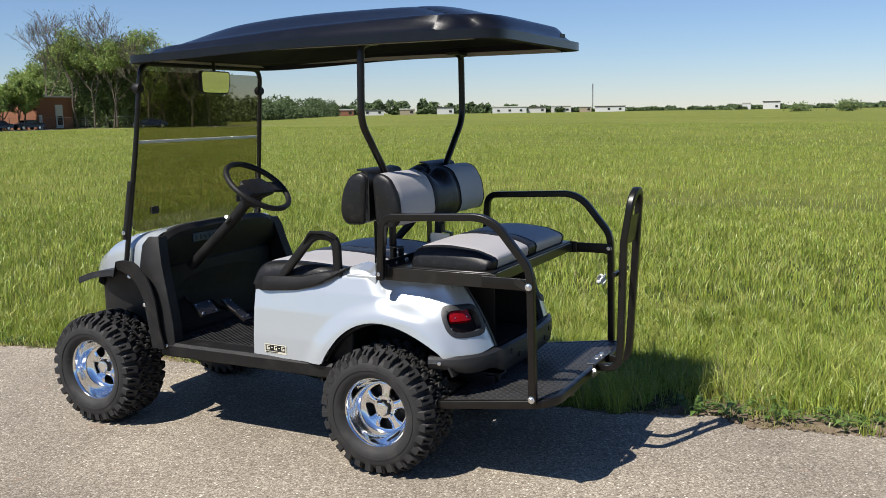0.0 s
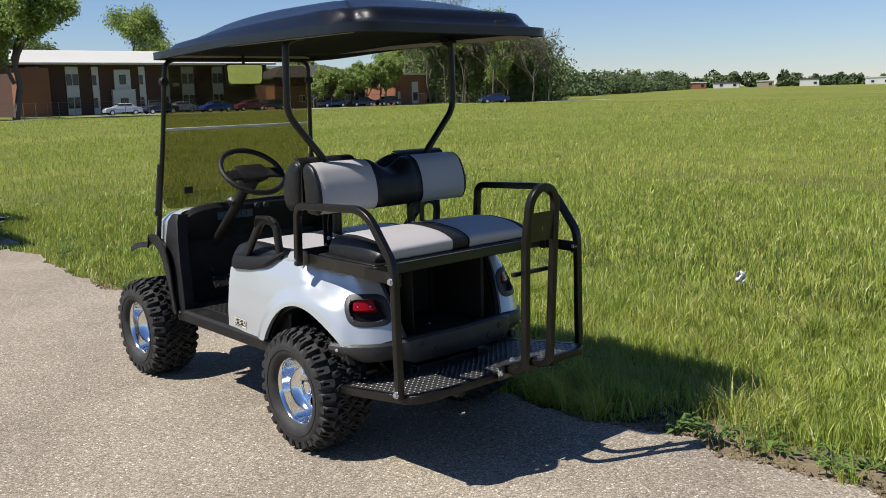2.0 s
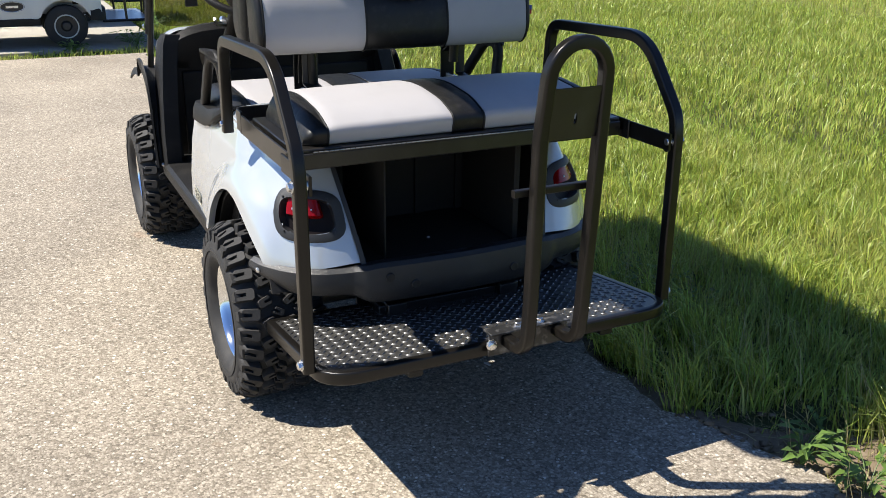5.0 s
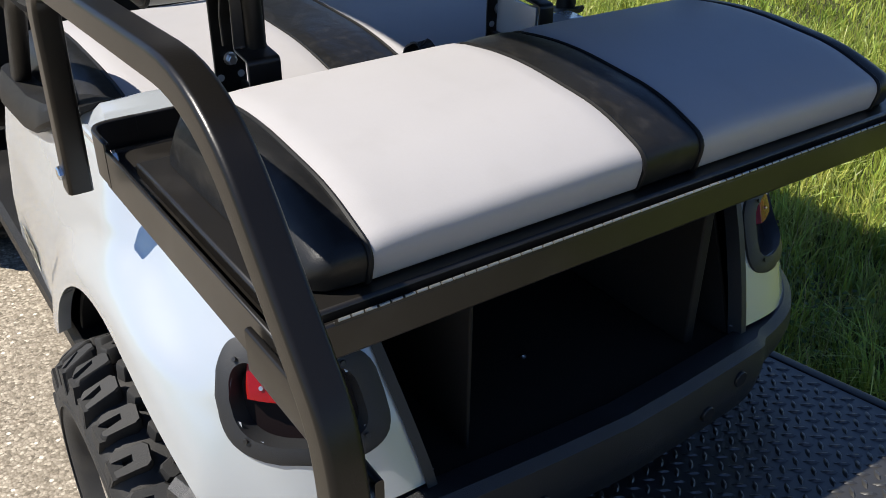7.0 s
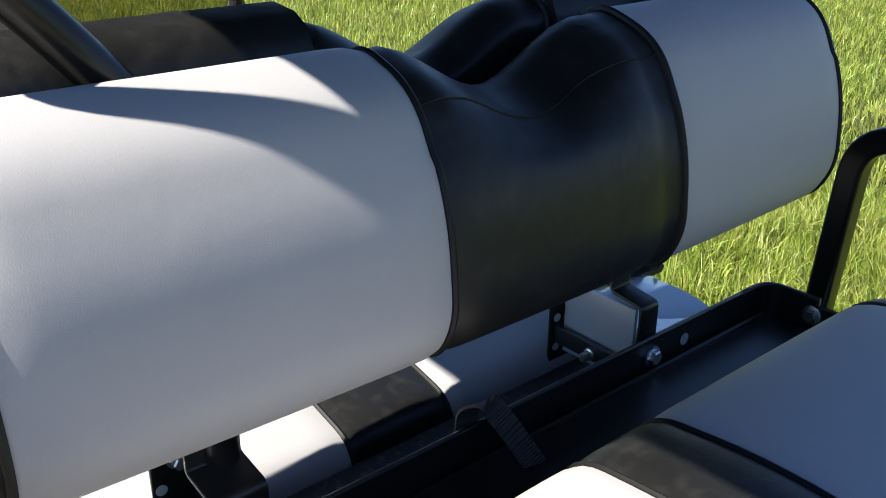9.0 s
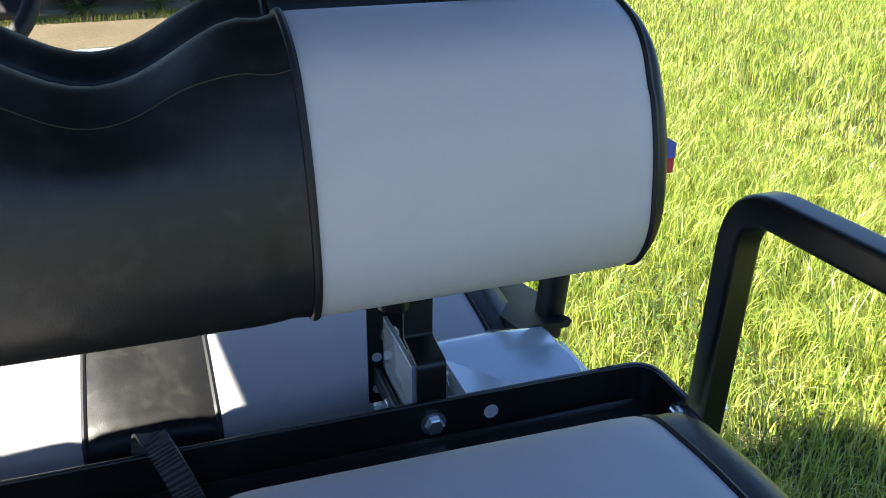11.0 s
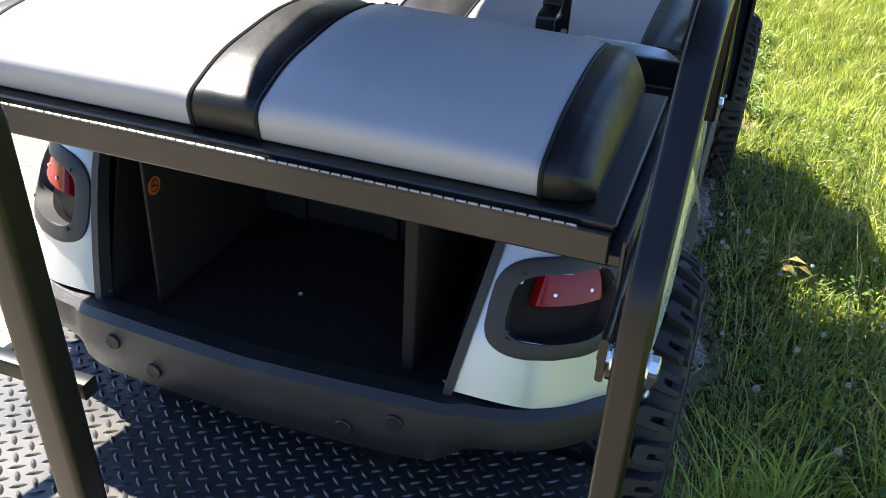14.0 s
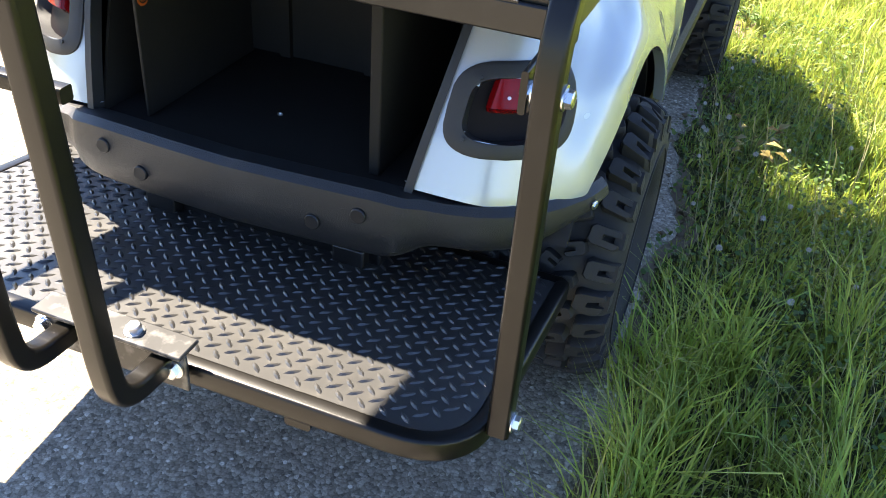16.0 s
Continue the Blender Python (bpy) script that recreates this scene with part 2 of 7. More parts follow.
def bolt_bm(bm, at, axis, r=0.009, h=0.007):
    """A hexagonal bolt head on its washer."""
    q = Vector(axis).to_track_quat("Z", "Y").to_matrix().to_4x4()
    m = Matrix.Translation(at) @ q
    lathe(bm, [(r * 1.35, 0), (r * 1.35, 0.002), (r * 1.2, 0.0025)], 14, m)
    lathe(bm, [(r, 0.002), (r, h), (r * 0.8, h + 0.0015)], 6, m)


def smoothstep(a, b, x):
    s = min(1.0, max(0.0, (x - a) / (b - a)))
    return s * s * (3 - 2 * s)


def lerp_table(table, x):
    """A value from (x, value) pairs in rising order."""
    if x <= table[0][0]:
        return table[0][1]
    for (xa, va), (xb, vb) in zip(table, table[1:]):
        if x <= xb:
            s = (x - xa) / (xb - xa)
            return va + (vb - va) * s
    return table[-1][1]


# ---- the golf cart: x ahead from the rear axle, y to its left ----
cart = thing("golf_cart", "silver-white four-seat golf cart with black canopy, parked on asphalt", "golf cart")
ARCH_X, ARCH_Z, ARCH_R = -0.04, 0.33, 0.357


def body_contour(s, z):
    """A point of the left body skin: s runs from the seat's front (0) along the side and round the corner (1), at height z."""
    Y = lerp_table([(0.40, 0.566), (0.57, 0.562), (0.70, 0.548), (0.80, 0.528), (0.87, 0.503), (0.905, 0.478), (0.925, 0.45)], z)
    # above the wheel the shoulder leans in under the tray
    Y -= 0.045 * smoothstep(0.70, 0.82, z) * smoothstep(0.53, 0.65, s) * smoothstep(0.94, 0.76, s)
    xs = lerp_table([(0.40, -0.12), (0.57, -0.12), (0.75, -0.07), (0.88, 0.02), (0.925, 0.06)], z)
    xr = lerp_table([(0.40, -0.475), (0.57, -0.458), (0.66, -0.425), (0.75, -0.385), (0.85, -0.325), (0.925, -0.25)], z)
    yi = lerp_table([(0.40, 0.30), (0.57, 0.303), (0.75, 0.335), (0.925, 0.36)], z)
    if s <= 0.6:
        return Vector((0.69 + (xs - 0.69) * s / 0.6, Y - 0.012 * smoothstep(0.45, 0.0, s / 0.6), z))
    a = (s - 0.6) / 0.4 * math.pi / 2
    e = 0.78
    return Vector((xs + (xr - xs) * max(0.0, math.sin(a)) ** e, yi + (Y - yi) * max(0.0, math.cos(a)) ** e, z))


def body_skin(s, z, out=0.0):
    """The skin with the rounded lip round the wheel arch; out: metres proud of it."""
    p = body_contour(s, z)
    d = 0.002
    n = (body_contour(min(1, s + d), z) - body_contour(max(0, s - d), z)).cross(body_contour(s, z + d) - body_contour(s, z - d))
    n.normalize()
    if n.y < 0 and n.x > -0.5:
        n = -n
    off = math.hypot(p.x - ARCH_X, z - ARCH_Z) - ARCH_R
    lip = 0.020 * smoothstep(0.105, 0.02, off) * smoothstep(-0.40, -0.30, p.x)
    return p + n * (lip + out)


def body_bottom(s):
    p = body_contour(s, 0.55)
    low = 0.472 if s < 0.55 else 0.556
    dx = p.x - ARCH_X
    if abs(dx) < ARCH_R:
        z = ARCH_Z + math.sqrt(ARCH_R ** 2 - dx ** 2)
        low = max(low, z) if p.y > 0.48 else low
    return low + (0.018 * smoothstep(0.8, 1.0, s) if s > 0.6 else 0)


def body_top(s):
    x = body_contour(s, 0.85).x
    if s <= 0.6:
        return lerp_table([(0.03, 0.884), (0.06, 0.90), (0.14, 0.915), (0.22, 0.885), (0.32, 0.835), (0.45, 0.80), (0.69, 0.782)], x)
    return 0.884


def flipped(bm):
    for v in bm.verts:
        v.co.y = -v.co.y
    bmesh.ops.reverse_faces(bm, faces=bm.faces[:])
    return bm


LAMP_S, LAMP_Z, LAMP_M = 0.882, 0.706, 0.98


def in_lamp(s, z):
    return (abs((s - LAMP_S) * LAMP_M + (0.10 - 1.4 * max(0.0, s - LAMP_S)) * (z - LAMP_Z)) / 0.090) ** 4 + (abs(z - LAMP_Z) / 0.050) ** 4 < 1


def rear_body():
    bm = bmesh.new()
    ns, nz = 110, 34
    cols, zs = [], []
    for i in range(ns + 1):
        s = i / ns
        a, b = body_bottom(s), body_top(s)
        col = [body_skin(s, a + (b - a) * (j / nz), 0.0) for j in range(nz + 1)]
        first = col[0].copy()
        inward = Vector((0, -1, 0)) if s < 0.6 else Vector((0.6, -0.8, 0))
        col.insert(0, first + inward * 0.022 + Vector((0, 0, 0.004)))
        last = col[-1].copy()
        y_in = 0.32
        if s < 0.58:
            col.append(Vector((last.x, (last.y + y_in) / 2, last.z + 0.004)))
            col.append(Vector((last.x, y_in, last.z + 0.003)))
        else:
            col.append(last + Vector((0.03, -0.02, 0.001)))
            col.append(last + Vector((0.06, -0.04, 0.0)))
        cols.append([bm.verts.new(p) for p in col])
        zs.append([p.z for p in col])
    for i, (a, b) in enumerate(zip(cols, cols[1:])):
        for j in range(len(a) - 1):
            if 0.6 < i / ns and in_lamp((i + 0.5) / ns, (zs[i][j] + zs[i][j + 1]) / 2):
                continue
            bm.faces.new((a[j], a[j + 1], b[j + 1], b[j]))
    # close the front edge of the side panel
    lo = cols[0]
    back = [bm.verts.new(v.co + Vector((0, -0.03, 0))) for v in lo[1:-2]]
    for j in range(len(back) - 1):
        bm.faces.new((lo[j + 1], back[j], back[j + 1], lo[j + 2]))
    bmesh.ops.recalc_face_normals(bm, faces=bm.faces)
    return bm


part("rear_body_side", rear_body(), PAINT, cart, "glossy silver-white painted side panel and fender")
part("rear_body_side", flipped(rear_body()), PAINT, cart, "glossy silver-white painted side panel and fender")


# sills, floor, wheel wells, frame
def rocker(sign):
    bm = bmesh.new()
    rings = []
    for x in (0.24, 0.30, 0.69, 1.10, 1.27):
        y = 0.562
        rings.append([(x, sign * a, b) for a, b in ((y - 0.12, 0.40), (y - 0.02, 0.40), (y, 0.412), (y + 0.004, 0.462), (y - 0.008, 0.476), (y - 0.12, 0.478))])
    loft(bm, rings)
    bmesh.ops.recalc_face_normals(bm, faces=bm.faces)
    return bm


for sg in (1, -1):
    part("rocker_panel", rocker(sg), BLACK_PLASTIC, cart, "black plastic sill")
floor_bm = boxes((0.62, 1.36, -0.50, 0.50, 0.44, 0.468))
part("floorboard", floor_bm, BLACK_PLASTIC, cart, "", bevel=0.004)
mat_bm = boxes((0.70, 1.28, -0.47, 0.47, 0.469, 0.474))
for k in range(26):
    box(mat_bm, 0.71 + k * 0.022, 0.72 + k * 0.022, -0.46, 0.46, 0.473, 0.478)
part("floor_mat", mat_bm, FLOOR_MAT, cart, "black ribbed rubber floor mat", smooth=False)
part("seat_base", boxes((0.16, 0.665, -0.505, 0.505, 0.44, 0.80)), BLACK_PLASTIC, cart, bevel=0.01)
fr = bmesh.new()
for y in (0.19, -0.19):
    box(fr, -0.45, 1.85, y - 0.03, y + 0.03, 0.34, 0.42)
for x in (-0.4, 0.25, 0.9, 1.5):
    box(fr, x - 0.025, x + 0.025, -0.24, 0.24, 0.35, 0.41)
part("chassis_frame", fr, BLACK_SHEET, cart, bevel=0.004)
ax = bmesh.new()
sweep(ax, [(0, -0.42, 0.29), (0, 0.42, 0.29)], circle(0.035, 12), (0, 0, 1))
lathe(ax, [(0.03, -0.08), (0.09, -0.06), (0.10, 0.0), (0.09, 0.06), (0.03, 0.08)], 20, pose(0, 0.06, 0.29, 90, 0, 0))
part("rear_axle", ax, BLACK_SHEET, cart)
ax = bmesh.new()
sweep(ax, [(1.72, -0.42, 0.29), (1.72, 0.42, 0.29)], squarish(0.05, 0.05, 0.008), (0, 0, 1))
for y in (0.2, -0.2):
    sweep(ax, [(1.72, y, 0.30), (1.70, y * 1.1, 0.58)], circle(0.03, 12), (0, 1, 0))
part("front_axle", ax, BLACK_SHEET, cart)


def wheel_well(sign):
    bm = bmesh.new()
    rings = []
    for k in range(25):
        a = radians(8 + 147 * k / 24)
        p = (ARCH_X + (ARCH_R - 0.006) * math.cos(a), ARCH_Z + (ARCH_R - 0.006) * math.sin(a))
        q = (ARCH_X + (ARCH_R + 0.006) * math.cos(a), ARCH_Z + (ARCH_R + 0.006) * math.sin(a))
        rings.append([(p[0], sign * 0.545, p[1]), (p[0], sign * 0.27, p[1]), (q[0], sign * 0.27, q[1]), (q[0], sign * 0.545, q[1])])
    loft(bm, rings)
    ring = [(ARCH_X + ARCH_R * math.cos(radians(8 + 147 * k / 24)), sign * 0.272, ARCH_Z + ARCH_R * math.sin(radians(8 + 147 * k / 24))) for k in range(25)]
    bm.faces.new([bm.verts.new(p) for p in ring])
    bmesh.ops.recalc_face_normals(bm, faces=bm.faces)
    return bm


for sg in (1, -1):
    part("wheel_well", wheel_well(sg), BLACK_PLASTIC, cart)


# wheels
def tyre_mesh(R=0.292, half=0.128, rim=0.157):
    bm = bmesh.new()
    prof = [(rim, -half + 0.02), (rim + 0.010, -half - 0.001), (rim + 0.030, -half - 0.012), (rim + 0.070, -half - 0.013), (R - 0.045, -half), (R - 0.032, -half + 0.022),
            (R - 0.026, -half + 0.06), (R - 0.024, 0.0)]
    prof = prof + [(r, -z) for r, z in reversed(prof[:-1])]
    n = 72
    rings = [[Vector((r * math.cos(2 * math.pi * i / n), z, r * math.sin(2 * math.pi * i / n))) for i in range(n)] for r, z in prof]
    loft(bm, rings, caps=False)
    # rib near the bead on both sidewalls
    for sg in (1, -1):
        lathe(bm, [(rim + 0.044, half + 0.008), (rim + 0.044, half + 0.0155), (rim + 0.052, half + 0.0155), (rim + 0.052, half + 0.008)], 64, pose(0, 0, 0, -90 * sg, 0, 0), caps=False)

    bmesh.ops.recalc_face_normals(bm, faces=bm.faces)
    return bm


NOTCHED = ((-0.018, -0.019), (-0.012, -0.026), (0.012, -0.026), (0.018, -0.019), (0.019, 0.022), (0.014, 0.028), (0.0075, 0.028), (0.0055, -0.002), (-0.0055, -0.002), (-0.0075, 0.028), (-0.014, 0.028), (-0.019, 0.022))


def tread_block(y, turn, side, r0, r1, size, R=0.292):
    """One U-shaped tread block at a place across, its notch towards side."""
    bm = bmesh.new()
    c, s = math.cos(turn), math.sin(turn)
    rows = []
    for r, f in ((r0, 1.10), (r1 - 0.003, 1.0), (r1, 0.90)):
        row = []
        for u, v in NOTCHED:
            u, v = u * f * size, v * f * size * side
            u, v = u * c - v * s, u * s + v * c
            rr = r - 0.022 * max(0.0, (abs(y + v) - 0.088) / 0.042) ** 2
            row.append(Vector((rr * math.cos(u / R), y + v, rr * math.sin(u / R))))
        rows.append(row)
    loft(bm, rows)
    bmesh.ops.recalc_face_normals(bm, faces=bm.faces)
    return bm


def shoulder_lug(half_angle, y0, y1, r0, r1):
    bm = bmesh.new()
    v = [bm.verts.new((r * math.cos(a), y, r * math.sin(a))) for r, y in ((r0, y0), (r0, y1), (r1, y1 - 0.002 * (1 if y1 > 0 else -1)), (r1, y0)) for a in (-half_angle, half_angle)]
    for f in ((0, 1, 3, 2), (2, 3, 5, 4), (4, 5, 7, 6), (6, 7, 1, 0), (0, 2, 4, 6), (1, 7, 5, 3)):
        bm.faces.new([v[i] for i in f])
    bmesh.ops.recalc_face_normals(bm, faces=bm.faces)
    return bm


def tread(parent, R=0.292, count=28):
    """The tyre's blocks, each on one of a few shared meshes."""
    st = 2 * math.pi / count
    made = []
    for sg in (1, -1):
        for odd in (0, 1):
            jog = 0.006 if odd else -0.006
            kinds = (("tread_block", tread_block(sg * (0.104 + jog * 0.6), 0.12 * sg, sg, R - 0.042, R - 0.001, 1.05), 0.0),
                     ("tread_block", tread_block(sg * (0.054 + jog * 0.5), -0.35 * sg, -sg, R - 0.034, R, 0.74), 0.5),
                     ("tread_block", tread_block(sg * 0.017, 0.5 * sg, sg, R - 0.034, R, 0.62), 0.05),
                     ("shoulder_lug", shoulder_lug(st * 0.26, sg * 0.118, sg * (0.1375 + 0.002 * odd), R - 0.056 - 0.012 * odd, R - 0.026), 0.0))
            for name, bm, lead in kinds:
                first = None
                for k in range(odd, count, 2):
                    m = Matrix.Rotation(-(k + lead + (0.5 if sg > 0 else 0.0)) * st, 4, "Y")
                    if first is None:
                        first = part(name, bm, RUBBER, parent, m=m)
                        q = first
                    else:
                        q = new(name, first.data)
                        q.parent, q.matrix_basis = parent, m
                    made.append(q)
    return made


def rim_mesh(rim=0.158, half=0.108):
    """A deep polished dish with five windows round the hub; the outer face lies on the +y side."""
    bm = bmesh.new()
    out = pose(0, 0, 0, -90, 0, 0)
    dish = [(rim - 0.004, -half), (rim - 0.004, half - 0.014), (rim + 0.006, half - 0.006), (rim + 0.006, half + 0.001), (rim + 0.002, half + 0.003), (rim - 0.004, half - 0.002),
            (rim - 0.009, half - 0.018), (rim - 0.014, half - 0.040), (rim - 0.022, half - 0.064), (rim - 0.034, half - 0.082), (0.114, 0.016), (0.106, 0.014), (0.1035, 0.010), (0.1035, -0.004), (0.116, -0.008), (rim - 0.010, -half), (rim - 0.004, -half)]
    lathe(bm, dish, 64, out, caps=False)
    for k in range(5):
        a = 2 * math.pi * k / 5 + 0.35
        c, s = math.cos(a), math.sin(a)
        rings = []
        for r, w, y in ((0.034, 0.021, 0.024), (0.050, 0.020, 0.022), (0.066, 0.0185, 0.019), (0.082, 0.021, 0.017), (0.095, 0.029, 0.016), (0.106, 0.042, 0.0155)):
            rings.append([Vector((r * c - t * s, yy, r * s + t * c)) for t, yy in ((-w, y - 0.018), (w, y - 0.018), (w, y - 0.005), (w * 0.78, y), (w * 0.3, y + 0.002), (-w * 0.3, y + 0.002), (-w * 0.78, y), (-w, y - 0.005))])
        loft(bm, rings)
    lathe(bm, [(0.054, -0.002), (0.054, 0.022), (0.050, 0.027), (0.038, 0.028), (0.036, 0.02), (0.034, 0.0)], 40, out, caps=False)
    bmesh.ops.recalc_face_normals(bm, faces=bm.faces)
    return bm


def hubcap_mesh():
    bm = bmesh.new()
    out = pose(0, 0, 0, -90, 0, 0)
    lathe(bm, [(0.031, 0.005), (0.031, 0.052), (0.029, 0.057), (0.024, 0.0585), (0.003, 0.059)], 28, out)
    for k in range(4):
        a = math.pi / 2 * k + 0.7
        lathe(bm, [(0.0085, 0.012), (0.0085, 0.036), (0.0055, 0.041)], 6, pose(0.0445 * math.cos(a), 0, 0.0445 * math.sin(a), -90, 0, 0))
    return bm


def backing_mesh():
    bm = bmesh.new()
    lathe(bm, [(0.146, -0.05), (0.146, -0.03), (0.05, -0.02), (0.03, 0.05)], 32, pose(0, 0, 0, -90, 0, 0))
    return bm


def wheel(parent, at, flip=False, made=[]):
    m = pose(*at, 0, 0, 180 if flip else 0)
    if not made:
        t = part("wheel", tyre_mesh(), RUBBER, parent, "knobbly all-terrain tyre on polished alloy rim")
        made.append([t, part("rim", rim_mesh(), CHROME, t, "chrome five-spoke rim"), part("hub_cap", hubcap_mesh(), CHROME, t), part("brake_drum", backing_mesh(), BLACK_SHEET, t)] + tread(t))
        t.matrix_basis = m
        return
    t0 = made[0][0]
    t = t0.copy()
    scene.collection.objects.link(t)
    t.parent, t.matrix_basis = parent, m
    for c in made[0][1:]:
        q = c.copy()
        scene.collection.objects.link(q)
        q.parent = t


for x, y in ((0, 0.485), (0, -0.485), (1.722, 0.49), (1.722, -0.49)):
    wheel(cart, (x, y, 0.288), y < 0)

# rear bumper, luggage well and lamps
def bumper():
    line = rounded_path([(-0.262, 0.576, 0), (-0.315, 0.562, 0), (-0.394, 0.514, 0), (-0.452, 0.440, 0), (-0.474, 0.368, 0), (-0.496, 0.270, 0), (-0.506, 0.13, 0), (-0.512, 0.0, 0)], [0, 0.03, 0.05, 0.05, 0.04, 0.04, 0.05, 0], 6)
    rings = []
    for i, p in enumerate(line):
        mid = smoothstep(0.38, 0.24, p.y)
        top, low = 0.566 + 0.012 * mid, 0.456 + 0.028 * smoothstep(0.27, 0.36, p.y) + 0.030 * smoothstep(0.48, 0.58, p.y)
        d = (line[min(i + 1, len(line) - 1)] - line[max(i - 1, 0)]).normalized()
        n = Vector((d.y, -d.x, 0)) if d.y < -0.999 else Vector((d.y, -d.x, 0)).normalized()
        q = Vector((p.x, p.y, 0)) + n * 0.010 * smoothstep(0.335, 0.305, p.y) * smoothstep(-0.1, 0.1, p.y + 0.2)
        rings.append([q - n * 0.05 + Vector((0, 0, top - 0.004)), q - n * 0.012 + Vector((0, 0, top)), q + n * 0.002 + Vector((0, 0, top - 0.010)),
                      q + n * 0.006 + Vector((0, 0, (top + low) / 2)), q + n * 0.0 + Vector((0, 0, low + 0.014)), q - n * 0.014 + Vector((0, 0, low)), q - n * 0.06 + Vector((0, 0, low))])
    full = rings + [[Vector((p.x, -p.y, p.z)) for p in r] for r in reversed(rings[:-1])]
    bm = bmesh.new()
    loft(bm, full)
    bmesh.ops.recalc_face_normals(bm, faces=bm.faces)
    return bm


bumper_ob = part("rear_bumper", bumper(), BUMPER, cart, "textured black plastic bumper")
for y, z in ((0.240, 0.537), (0.163, 0.508), (-0.163, 0.508), (-0.240, 0.537)):
    bm = bmesh.new()
    lathe(bm, [(0.0135, -0.004), (0.0135, 0.002), (0.012, 0.0035), (0.004, 0.003)], 18)
    part("plug", bm, DECAL_BLACK, bumper_ob, "round black plug", m=Matrix.Translation((-0.5135 - 0.0075 * (0.24 - abs(y)) / 0.077, y, z)) @ Vector((-1, y * 0.1, 0.0)).to_track_quat("Z", "Y").to_matrix().to_4x4())
for sg in (1, -1):
    bm = bmesh.new()
    bolt_bm(bm, (-0.312, sg * 0.569, 0.541), (-0.45, sg, 0), 0.006, 0.003)
    part("screw", bm, ZINC, bumper_ob)


well = part("luggage_well", boxes((-0.455, -0.05, -0.30, 0.30, 0.545, 0.555)), WELL_BLACK, cart, "open black luggage well")
part("back_wall", boxes((-0.06, -0.05, -0.33, 0.33, 0.555, 0.884)), WELL_BLACK, well)
for sg in (1, -1):
    bm = bmesh.new()
    v = [bm.verts.new(p) for p in ((-0.440, sg * 0.292, 0.556), (-0.061, sg * 0.285, 0.556), (-0.061, sg * 0.33, 0.884), (-0.28, sg * 0.338, 0.884))]
    w = [bm.verts.new(q.co + Vector((0, sg * 0.006, 0))) for q in v]
    bm.faces.new(v)
    bm.faces.new(list(reversed(w)))
    for i in range(4):
        bm.faces.new((v[i], v[(i + 1) % 4], w[(i + 1) % 4], w[i]))
    bmesh.ops.recalc_face_normals(bm, faces=bm.faces)
    part("side_wall", bm, WELL_BLACK, well)
for y in (0.14, -0.05, -0.20):
    part("rib", boxes((-0.073, -0.0605, y - 0.012, y + 0.012, 0.5565, 0.88)), WELL_BLACK, well)
bm = bmesh.new()
bolt_bm(bm, (-0.30, 0.02, 0.5555), (0, 0, 1), 0.004, 0.003)
part("screw", bm, ZINC, well)
for sg in (1, -1):
    bm = bmesh.new()
    rings = []
    for k in range(9):
        z = 0.562 + (0.884 - 0.562) * k / 8
        p = body_contour(1.0, z)
        rings.append([Vector((p.x - 0.006, sg * (p.y + 0.004), z)), Vector((p.x - 0.008, sg * (p.y - 0.010), z)), Vector((p.x + 0.016, sg * (p.y - 0.014), z)), Vector((p.x + 0.016, sg * p.y, z))])
    loft(bm, rings)
    bmesh.ops.recalc_face_normals(bm, faces=bm.faces)
    part("well_trim", bm, BEZEL, well, "black edge trim")
# inner side panels of the well
for y0, y1, w in ((0.212, 0.218, 0.002), (-0.232, -0.212, 0.003)):
    bm = bmesh.new()
    v = [bm.verts.new((x, y, z)) for y in (y0, y1) for x, z in ((-0.42, 0.5565), (-0.074, 0.5565), (-0.074, 0.884), (-0.42, 0.884))]
    for f in ((0, 1, 2, 3), (7, 6, 5, 4), (0, 4, 5, 1), (1, 5, 6, 2), (2, 6, 7, 3), (3, 7, 4, 0)):
        bm.faces.new([v[i] for i in f])
    bmesh.ops.recalc_face_normals(bm, faces=bm.faces)
    part("side_panel", bm, WELL_BLACK, well, "black inner side panel", bevel=w)
bm = bmesh.new()
lathe(bm, [(0.015, 0.0), (0.015, 0.001)], 24)
sticker = part("sticker", bm, ORANGE_STICKER, well, "round orange warning sticker", m=pose(-0.400, 0.2118, 0.767, 90, 0, 0))
bm = bmesh.new()
ring = [Vector((0.0095 * math.cos(k * math.pi / 10), 0.0095 * math.sin(k * math.pi / 10), 0.0014)) for k in range(20)]
sweep(bm, ring, circle(0.0012, 4), (0, 0, 1), closed=True)
sweep(bm, [(-0.006, 0.002, 0.0014), (0.006, -0.002, 0.0014)], circle(0.0014, 4), (0, 0, 1))
part("sticker_print", bm, DECAL_BLACK, sticker)


def lamp_outline(grow, n=40):
    """The lamp's rounded four-cornered outline on the skin, as (s, z) pairs; grow: metres outwards."""
    out = []
    for k in range(n):
        a = 2 * math.pi * k / n
        c, q = math.cos(a), math.sin(a)
        u = math.copysign(abs(c) ** 0.5, c) * (0.102 + grow)
        v = math.copysign(abs(q) ** 0.5, q) * (0.060 + grow)
        out.append((LAMP_S + (u - (0.10 - 1.4 * max(0.0, u)) * v) / LAMP_M, LAMP_Z + v))
    return out


